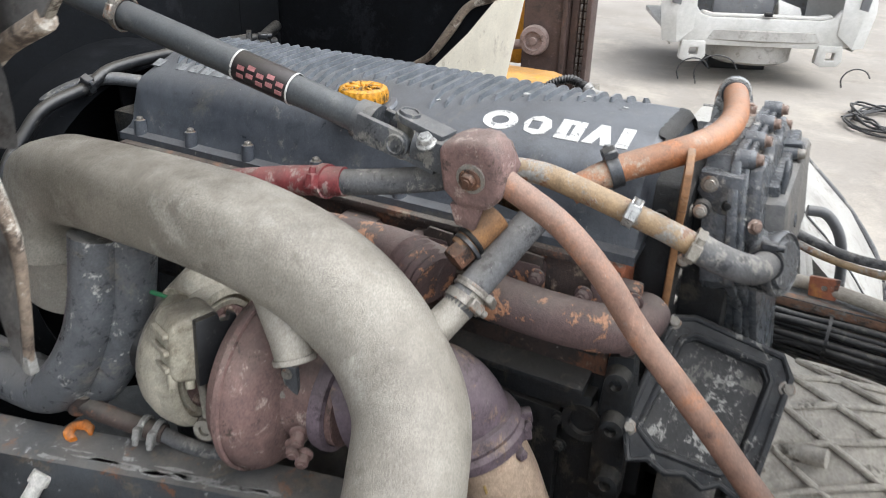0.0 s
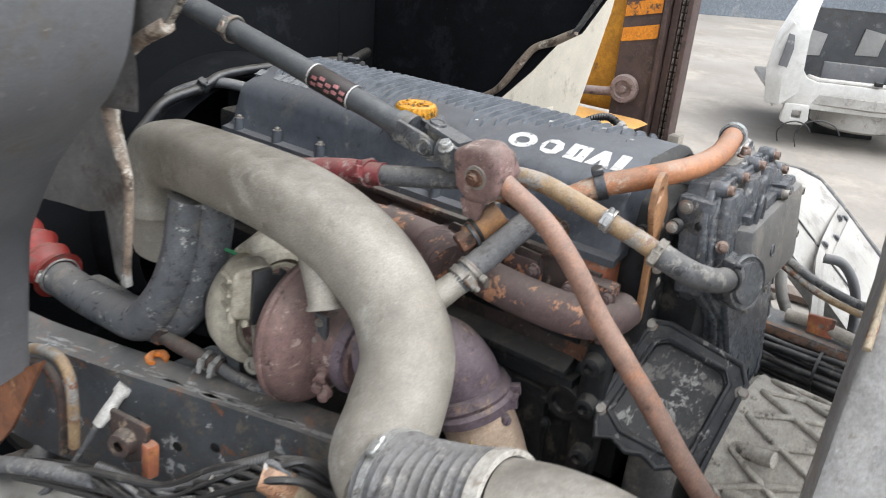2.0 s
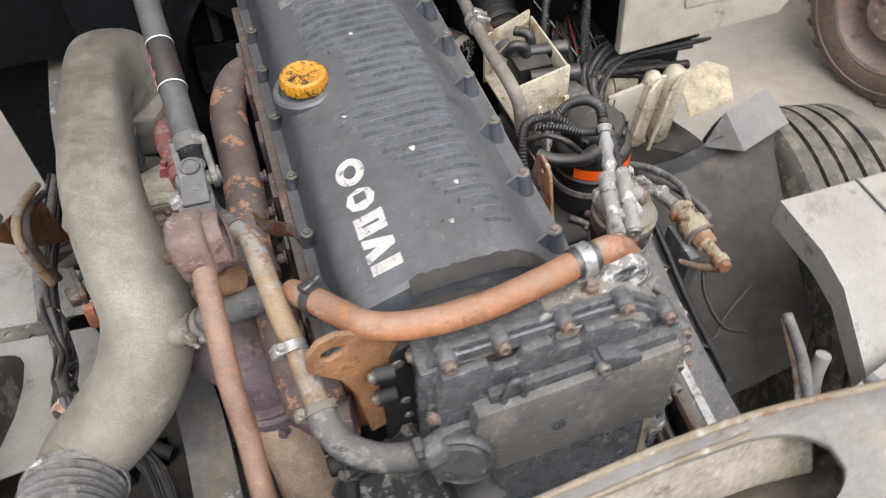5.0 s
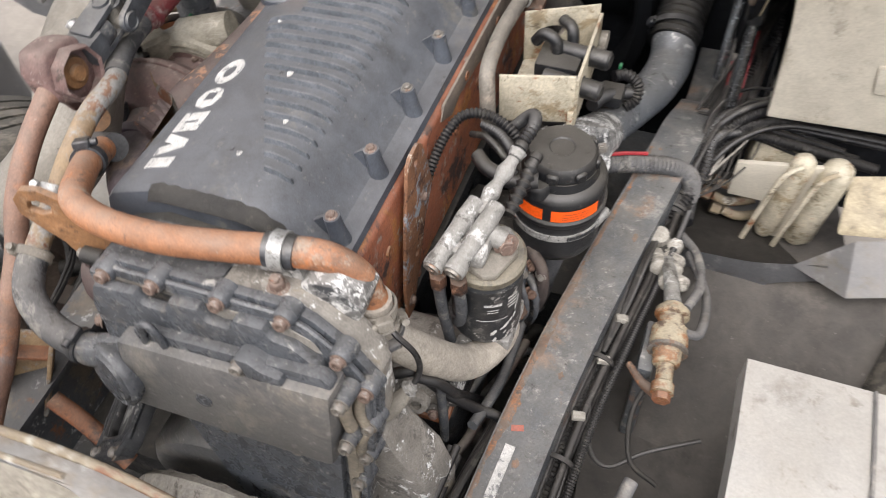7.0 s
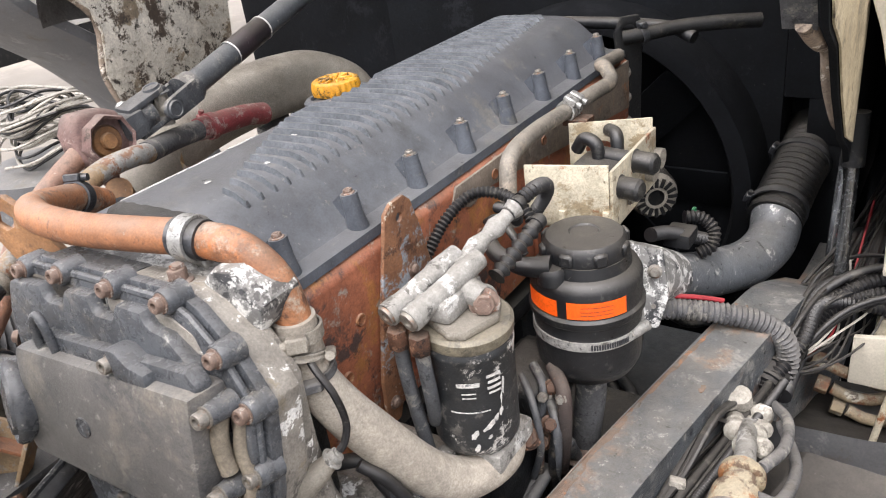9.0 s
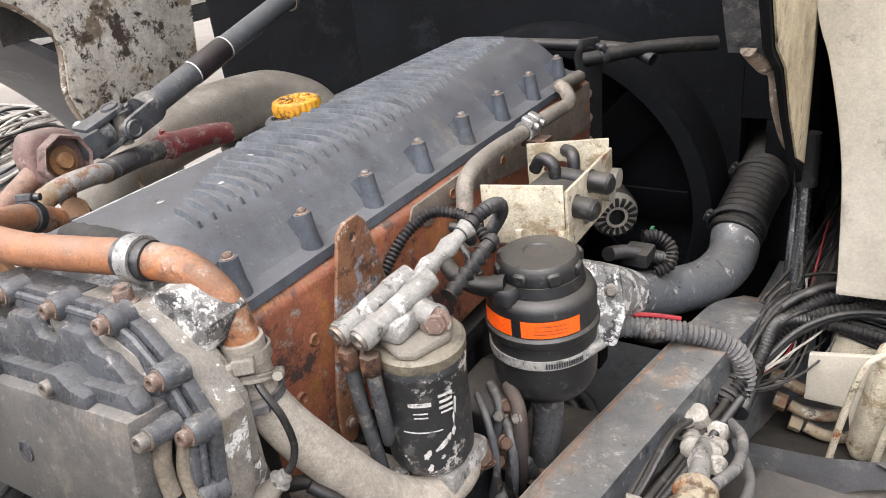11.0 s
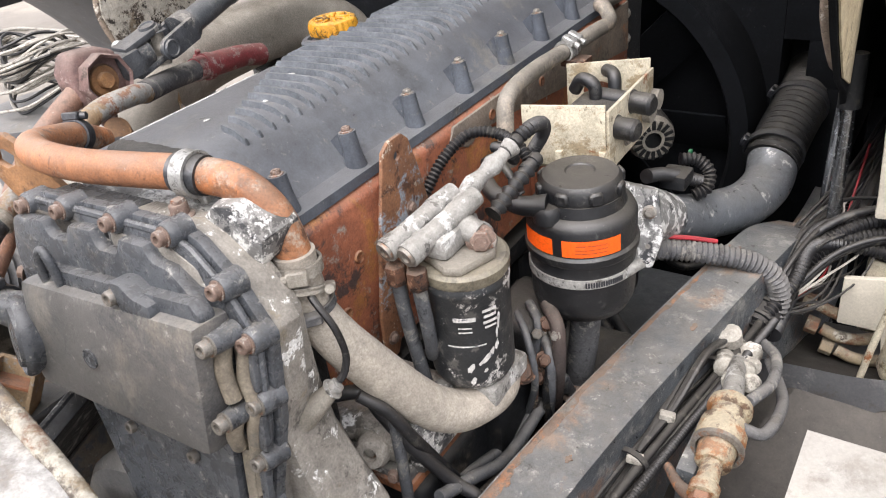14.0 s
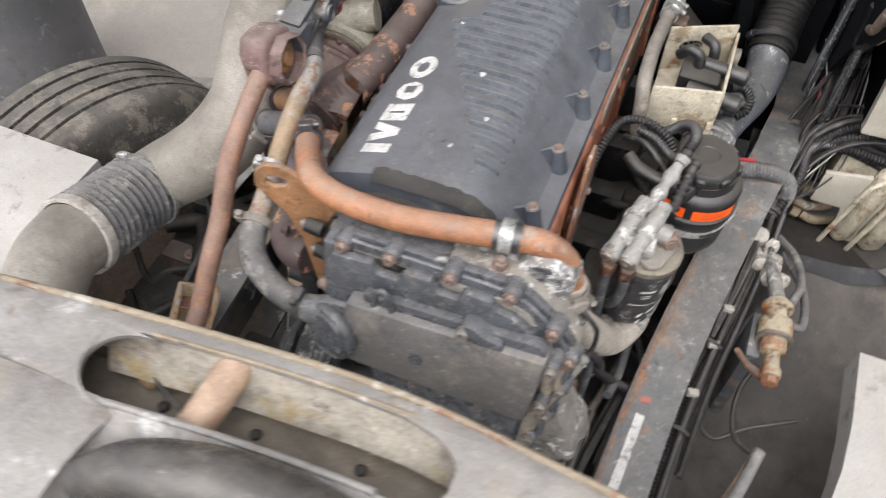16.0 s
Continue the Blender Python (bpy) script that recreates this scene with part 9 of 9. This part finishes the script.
for k in range(6):
    y0 = 0.25 + 0.17 * k
    part("side_bracket", box((-0.86, y0, 0.40), (-0.70, y0 + 0.06, 0.50 + 0.03 * (k % 3)), 0.012), rnd.choice((BLOCK, HEAD_BROWN)), LLO)
    bolt(LLO, (-0.78, y0 + 0.03, 0.50 + 0.03 * (k % 3)), (0, 0, 1), 0.012, 0.012, BOLT_RUST)

RADI = thing("radiator_and_shroud", (0.0, 1.35, 0.5), "black radiator fan shroud in front of the engine", "radiator")
# radiator, shroud and fan: depth of shade comes from the CAB_DARK colour
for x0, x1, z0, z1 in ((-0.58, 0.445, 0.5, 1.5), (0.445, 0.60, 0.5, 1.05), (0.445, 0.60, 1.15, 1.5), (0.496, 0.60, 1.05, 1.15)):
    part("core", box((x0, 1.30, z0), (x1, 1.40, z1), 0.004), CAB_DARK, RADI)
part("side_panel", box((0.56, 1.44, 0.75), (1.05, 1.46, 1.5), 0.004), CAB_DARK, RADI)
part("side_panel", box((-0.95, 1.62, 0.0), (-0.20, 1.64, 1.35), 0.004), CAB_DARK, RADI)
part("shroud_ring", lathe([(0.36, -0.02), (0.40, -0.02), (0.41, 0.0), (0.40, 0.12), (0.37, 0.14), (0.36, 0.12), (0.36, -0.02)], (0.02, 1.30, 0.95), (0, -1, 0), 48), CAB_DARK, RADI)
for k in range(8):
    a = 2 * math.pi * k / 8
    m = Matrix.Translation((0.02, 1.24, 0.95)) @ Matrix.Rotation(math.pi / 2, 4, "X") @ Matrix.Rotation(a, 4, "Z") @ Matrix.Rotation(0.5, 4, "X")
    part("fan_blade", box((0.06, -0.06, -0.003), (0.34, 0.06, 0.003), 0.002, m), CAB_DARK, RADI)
part("fan_hub", lathe([(0, -0.05), (0.09, -0.05), (0.10, 0.0), (0.09, 0.05), (0.0, 0.05)], (0.02, 1.24, 0.95), (0, -1, 0), 28), BLACK, RADI)
part("top_hose", tube([(-0.05, 1.08, 1.31), (-0.12, 1.16, 1.32), (-0.20, 1.24, 1.27), (-0.24, 1.28, 1.16), (-0.25, 1.29, 1.0)], 0.013, 16), STEER, RADI, "grey steel coolant tube")
part("vent_pipe", tube([(0.32, 1.08, 1.33), (0.26, 1.10, 1.345), (0.10, 1.13, 1.345), (-0.08, 1.15, 1.338), (-0.152, 1.15, 1.314), (-0.249, 1.15, 1.295), (-0.302, 1.15, 1.255), (-0.351, 1.15, 1.20), (-0.360, 1.15, 1.12), (-0.36, 1.16, 1.0)], 0.0125, 18), PLASTIC, RADI, "dark vent pipe over the engine front")
band(RADI, (-0.152, 1.15, 1.314), (0.9, 0, 0.3), 0.0135, 0.014, CLAMP_DARK, (0, -0.5, 1))
part("front_cover", box((-0.15, 1.03, 0.9), (0.17, 1.10, 1.28), 0.02), BLACK, RADI)

# ---------------------------------------------------------------- yard behind
SHELL = thing("stripped_car_shell", (6.8, 0.79, -0.12), "stripped white hatchback body shell, seen from its tail", "car shell")
sm = Matrix(((0.40, 0.917, 0, 6.80), (-0.917, 0.40, 0, 0.76), (0, 0, 1, 0), (0, 0, 0, 1)))
tail = sm @ Matrix(((1, 0, 0, 0), (0, 0, 1, 0), (0, 1, 0, 0), (0, 0, 0, 1)))


def loft(rows, thick=0.02):
    bm = bmesh.new()
    grid = [[bm.verts.new(sm @ Vector(p)) for p in r] for r in rows]
    for a, b in zip(grid, grid[1:]):
        for k in range(len(a) - 1):
            bm.faces.new((a[k], a[k + 1], b[k + 1], b[k]))
    bmesh.ops.recalc_face_normals(bm, faces=bm.faces[:])
    bmesh.ops.solidify(bm, geom=bm.faces[:], thickness=thick)
    return bm


part("tail_panel", prism([(-0.84, 0.30), (-0.70, 0.26), (0.70, 0.26), (0.84, 0.30), (0.90, 0.62), (0.66, 0.62), (0.60, 0.545), (0.50, 0.52), (-0.50, 0.52), (-0.60, 0.545), (-0.66, 0.62), (-0.90, 0.62)], 0.06, tail, 0.018), VAN_WHITE, SHELL, "white tail panel below the hatch opening")
part("sill_flange", prism([(-0.60, 0.548), (-0.50, 0.524), (0.50, 0.524), (0.60, 0.548), (0.58, 0.57), (0.48, 0.546), (-0.48, 0.546), (-0.58, 0.57)], 0.10, tail @ Matrix.Translation((0, 0, 0.02)), 0.006), VAN_WHITE, SHELL)
part("bumper_beam", loft([[(u * 0.88, 0.02 + 0.10 * u * u - d, z) for u in (-1, -0.8, -0.5, 0, 0.5, 0.8, 1)] for d, z in ((0.0, 0.40), (0.03, 0.39), (0.035, 0.33), (0.0, 0.31), (-0.06, 0.28))]), WHITE_GUARD, SHELL, "dusty lower tail skin")
part("spare_well", lathe([(0.0, 0.0), (0.34, 0.0), (0.40, 0.03), (0.41, 0.20), (0.44, 0.22), (0.0, 0.22)], sm @ Vector((0.0, 0.45, 0.06)), (0, 0, 1), 40), WHITE_GUARD, SHELL, "rounded spare-wheel well")
for s in (-1, 1):
    part("tow_bracket", prism([(-0.13, 0.13), (-0.06, 0.10), (0.08, 0.11), (0.12, 0.16), (0.10, 0.30), (-0.12, 0.30)], 0.09, tail @ Matrix.Translation((s * 0.63, 0, -0.03)), 0.015, holes=([(-0.04, 0.17), (0.04, 0.17), (0.04, 0.24), (-0.04, 0.24)],)), VAN_WHITE, SHELL)
    part("quarter_panel", loft([[(s * (w - 0.16 * d), d, z) for w, z in ((0.86, 0.24), (0.95, 0.42), (0.96, 0.66), (0.92, 0.90), (0.84, 1.02))] for d in (0.05, 0.30, 0.9, 1.5)]), VAN_WHITE, SHELL, "white quarter panel")
    part("tail_corner", loft([[(s * 0.92, 0.05, 0.28), (s * 0.97, 0.06, 0.60), (s * 0.94, 0.10, 0.90), (s * 0.84, 0.22, 1.12), (s * 0.72, 0.42, 1.34)], [(s * 0.80, -0.02, 0.28), (s * 0.84, -0.02, 0.60), (s * 0.82, 0.04, 0.90), (s * 0.74, 0.17, 1.12), (s * 0.62, 0.38, 1.34)], [(s * 0.66, 0.01, 0.40), (s * 0.66, 0.01, 0.62), (s * 0.67, 0.06, 0.90), (s * 0.63, 0.18, 1.12), (s * 0.55, 0.39, 1.34)]]), VAN_WHITE, SHELL, "white hatch pillar")
    part("lamp_recess", prism([(-0.05, 0.64), (0.03, 0.62), (0.05, 0.80), (0.03, 0.92), (-0.02, 0.93), (-0.03, 0.80)], 0.03, tail @ Matrix.Translation((s * 0.84, 0, -0.035)), 0.006), CAB_GREY, SHELL, "empty tail-lamp recess")
part("roof", loft([[(u * 0.70, 0.40 + d, 1.36 + 0.05 * (1 - u * u) + 0.06 * min(1, d)) for u in (-1, -0.6, 0, 0.6, 1)] for d in (0.0, 0.4, 1.0, 1.5)]), VAN_WHITE, SHELL)
part("floor_pan", prism([(-0.85, 0.05), (0.85, 0.05), (0.85, 1.75), (-0.85, 1.75)], 0.05, sm @ Matrix.Translation((0, 0, 0.30)), 0.01), WHITE_GUARD, SHELL)
part("inner_panel", prism([(-0.42, 0.36), (0.16, 0.36), (0.16, 0.66), (-0.42, 0.66)], 0.05, tail @ Matrix.Translation((0, 0, 0.40)), 0.02), CAB_GREY, SHELL, "grey seat panel inside")
part("seat_back", prism([(-0.70, 0.36), (0.70, 0.36), (0.68, 0.90), (0.55, 1.10), (-0.55, 1.10), (-0.68, 0.90)], 0.06, tail @ Matrix.Translation((0, 0, 1.05)), 0.02), CAB_GREY, SHELL, "grey bulkhead inside the shell")
for u, z in ((-0.45, 0.75), (0.1, 0.80), (0.5, 0.72)):
    part("inner_patch", prism([(u - 0.12, z - 0.13), (u + 0.10, z - 0.12), (u + 0.13, z + 0.10), (u - 0.08, z + 0.14)], 0.02, tail @ Matrix.Translation((0, 0, 1.02)), 0.008), VAN_WHITE, SHELL)
part("inner_arch", loft([[(0.20 + 0.22 * u, 0.30 + 0.25 * v, 0.40 + 0.24 * math.sin(math.pi * v) * (1 - 0.3 * u)) for u in (0, 0.5, 1)] for v in (0.05, 0.25, 0.5, 0.75, 0.95)]), VAN_WHITE, SHELL)
part("latch", box((-0.03, -0.02, 0.54), (0.04, 0.03, 0.575), 0.006, sm), BLACK, SHELL)
part("prop", box((-0.30, 0.75, -0.12), (0.30, 1.3, 0.07), 0.02, sm), BLACK, SHELL, "dark block under the shell")
for k, (u, r) in enumerate(((-0.62, 0.15), (-0.42, 0.20), (0.84, 0.13))):
    part("loose_wire", tube([sm @ Vector((u + r * math.cos(a), -0.10 - 0.05 * k, 0.02 + r * 0.9 * math.sin(a))) for a in (0.3, 0.9, 1.6, 2.3, 3.0, 3.7)], 0.007, 6, 4), WIRE_BLACK, SHELL)
HALL = solo("yard_wall", box((17.2, 4.5, -0.12), (60.0, 4.9, 6.0), 0.0, Matrix.Translation((17.6, 6.4, 0)) @ Matrix.Rotation(radians(-52), 4, "Z") @ Matrix.Translation((-26.0, -4.5, 0))), surf("blue_grey_sheet_wall", "6f757b", "666c72", 0.5, 0.7, 0.0, 0.1, 20, [("7d7f80", 0.05, 0.6)], dust=0.1), "long blue-grey wall at the yard's far side", "wall", kind="structure")
rnd = random.Random(12)
CBL = thing("cable_tangle", (6.2, -0.55, 0.0), "tangle of black cable on the ground", "cable")
for k in range(9):
    pts = []
    a0 = rnd.uniform(0, 6)
    for i in range(9):
        a = a0 + i * 0.8
        r = 0.28 + rnd.uniform(-0.1, 0.12)
        pts.append((6.1 + math.cos(a) * r * 1.3, -0.45 + math.sin(a) * r, 0.02 + rnd.uniform(0, 0.06)))
    part("cable", tube(pts, 0.009, 6, 4), WIRE_BLACK, CBL)

FOR = thing("forklift", (3.2, 1.6, -0.12), "worn yellow forklift with brown greasy mast", "forklift")
mast_plate = part("mast_plate", box((3.17, 1.42, -0.02), (3.25, 1.665, 2.7), 0.012), MAST_PLATE, FOR, "brown mast side plate")
for k in range(4):
    part("hazard_stripe", prism([(1.43, 0.0), (1.655, -0.05), (1.655, 0.03), (1.43, 0.08)], 0.006, Matrix(((0, 0, 1, 3.164), (1, 0, 0, 0), (0, 1, 0, 1.14 + 0.145 * k), (0, 0, 0, 1))), 0.0), HAZARD, mast_plate, "worn orange hazard stripe")
for x, y0, y1 in ((3.14, 1.385, 1.415), (3.19, 1.335, 1.380), (3.14, 1.245, 1.275), (3.26, 1.28, 1.335)):
    part("mast_channel", box((x, y0, -0.02), (x + 0.09, y1, 2.7), 0.008), MAST_PLATE, FOR)
part("mast_web", box((3.24, 1.27, -0.02), (3.27, 1.42, 2.7), 0.004), FORK_BROWN, FOR)
for y in (1.300, 1.325):
    for k in range(52):
        part("chain_link", box((-0.007, -0.006, -0.017), (0.007, 0.006, 0.017), 0.003, Matrix.Translation((3.20, y, 0.10 + 0.042 * k)), seg=1), CHAIN, FOR)
part("carriage", box((3.10, 1.02, -0.05), (3.22, 1.24, 0.42), 0.02), FORK_BROWN, FOR)
part("fork_plate", box((2.98, 1.06, 0.0), (3.06, 1.17, 0.50), 0.012), CAB_GREY, FOR)
part("fork", box((3.0, 0.1, -0.10), (3.12, 1.10, -0.06), 0.01), FORK_BROWN, FOR)
part("carriage_stop", box((3.10, 1.16, 0.52), (3.18, 1.23, 0.62), 0.008), ALU, FOR)
part("body", prism([(1.70, 0.62), (2.9, 0.62), (2.9, 1.25), (2.0, 1.45), (1.70, 1.9)], 1.2, Matrix(((0, 0, 1, 3.32), (1, 0, 0, 0), (0, 1, 0, 0), (0, 0, 0, 1))), 0.06, seg=3), FORK_YELLOW, FOR, "worn yellow bodywork")
part("fender", prism([(1.30, 0.70), (1.36, 0.715), (2.30, 0.715), (2.30, 0.66), (1.36, 0.68)], 0.44, Matrix(((0, 0, 1, 2.52), (1, 0, 0, 0), (0, 1, 0, -0.01), (0, 0, 0, 1))), 0.01), FORK_YELLOW, FOR, "worn yellow wheel fender")
part("fender_skirt", box((2.78, 2.06, 0.20), (3.35, 2.7, 0.68), 0.05, seg=3), FORK_YELLOW, FOR)
part("tilt_pivot", lathe([(0, -0.03), (0.085, -0.03), (0.088, 0.02), (0.080, 0.045), (0.055, 0.05), (0.05, 0.035), (0.022, 0.035), (0.02, 0.055), (0, 0.057)], (3.165, 1.578, 0.82), (-1, -0.1, 0), 28), PIVOT, FOR, "dusty pinkish pivot disc")
part("tilt_cylinder", tube([(3.15, 1.58, 0.80), (3.16, 1.75, 0.775), (3.17, 1.95, 0.75)], 0.028, 14, 2), PIVOT, FOR)


wc, wa = Vector((2.52, 1.60, 0.285)), Vector((0.97, 0.24, 0))
fork_tyre = part("wheel_tyre", lathe([(0.245, -0.10), (0.265, -0.135), (0.34, -0.14), (0.390, -0.12), (0.405, -0.10), (0.405, 0.10), (0.34, 0.13), (0.245, 0.12)], wc, wa, 56), HUB_BROWN, FOR, "dusty solid tyre")
part("side_groove", lathe([(0.336, -0.1415), (0.341, -0.147), (0.347, -0.1405)], wc, wa, 48), HUB_BROWN, fork_tyre)
for k in range(24):
    m = axis_matrix(wc, wa) @ Matrix.Rotation(2 * math.pi * k / 24, 4, "Z")
    for s in (-1, 1):
        part("tread_lug", box((0.392, -0.024, -0.055), (0.420, 0.024, 0.055), 0.006, m @ Matrix.Translation((0, 0, s * 0.062)) @ Matrix.Rotation(s * 0.4, 4, "X"), seg=1), HUB_BROWN, fork_tyre)
part("wheel_rim", lathe([(0.245, -0.12), (0.256, -0.135), (0.238, -0.132), (0.228, -0.11), (0.212, -0.02), (0.17, 0.02), (0.13, 0.0), (0.0, 0.0), (0.0, 0.10), (0.245, 0.10)], wc, wa, 40), PIVOT, FOR)
fork_hub = part("wheel_hub", lathe([(0.0, -0.115), (0.05, -0.115), (0.115, -0.112), (0.122, -0.10), (0.126, 0.0), (0.0, 0.0)], wc, wa, 32), PIVOT, FOR, "dusty round hub")
for k in range(8):
    a = 2 * math.pi * k / 8
    bolt(fork_hub, axis_matrix(wc, wa) @ Vector((0.076 * math.cos(a), 0.076 * math.sin(a), -0.114)), -wa, 0.010, 0.012, PIVOT)
part("axle_housing", box((2.75, 1.50, 0.15), (3.7, 1.72, 0.36), 0.03), FORK_BROWN, FOR)

# white truck body, post and hanging wire coil beyond the left wheel
WTB = thing("white_truck_body", (-7.0, 4.5, -0.12), "white box truck body with vertical ribs, far off", "truck body")
box_wall = part("side_wall", box((-7.2, 1.5, 0.55), (-7.0, 9.0, 2.9), 0.03), VAN_WHITE, WTB)
for k in range(24):
    part("wall_rib", box((-7.0, 1.6 + 0.31 * k, 0.6), (-6.96, 1.66 + 0.31 * k, 2.85), 0.01), VAN_WHITE, box_wall)
part("frame_rail", box((-7.2, 1.6, 0.35), (-7.05, 8.9, 0.55), 0.02), BLACK, WTB)
for y in (2.4, 7.6):
    part("wheel", lathe([(0.0, -0.12), (0.2, -0.12), (0.3, -0.14), (0.45, -0.13), (0.47, -0.1), (0.47, 0.1), (0.0, 0.12)], (-7.15, y, 0.35), (1, 0, 0), 32), TYRE, WTB)
COIL = thing("wire_coil", (-2.2, 1.1, -0.12), "tangled pale wire coil on a grey drum", "wire")
part("drum", lathe([(0.0, 0.0), (0.26, 0.0), (0.27, 0.02), (0.27, 0.92), (0.0, 0.93)], (-2.2, 1.08, -0.12), (0, 0, 1), 32), CAB_GREY, COIL, "grey steel drum")
rnd = random.Random(31)
for k in range(26):
    a0, r, sq, zc = rnd.uniform(0, 6.28), rnd.uniform(0.12, 0.24), rnd.uniform(0.6, 1.0), rnd.uniform(0.84, 1.06)
    tip = rnd.uniform(-0.35, 0.35)
    pts = []
    for i in range(9):
        a = a0 + i * 0.75
        pts.append((-2.2 + math.cos(a) * r, 1.1 + math.sin(a) * r * sq, zc + math.sin(a + tip) * 0.10 * tip + 0.03 * math.cos(2 * a)))
    part("wire", tube(pts, 0.006, 6, 4), WIRE_PALE if k % 3 else WIRE_BLACK, COIL)

# perforated step by the left wheel
STP = thing("perforated_step", (-1.0, 0.95, 0.55), "galvanised perforated step tread", "step")
holes = [ring_points(0.011, 8, -0.13 + 0.052 * i, -0.05 + 0.05 * j) for i in range(6) for j in range(3)]
part("tread", prism([(-0.17, -0.09), (0.17, -0.09), (0.17, 0.09), (-0.17, 0.09)], 0.006, Matrix.Translation((-1.05, 0.85, 0.60)) @ Matrix.Rotation(0.3, 4, "Z"), 0.0, holes=holes), ALU, STP)
part("hanger", box((-1.06, 0.83, 0.0), (-1.03, 0.86, 0.60), 0.004), RAIL, STP)
for ob in (CBL, STP):
    ob.location.z -= 0.12
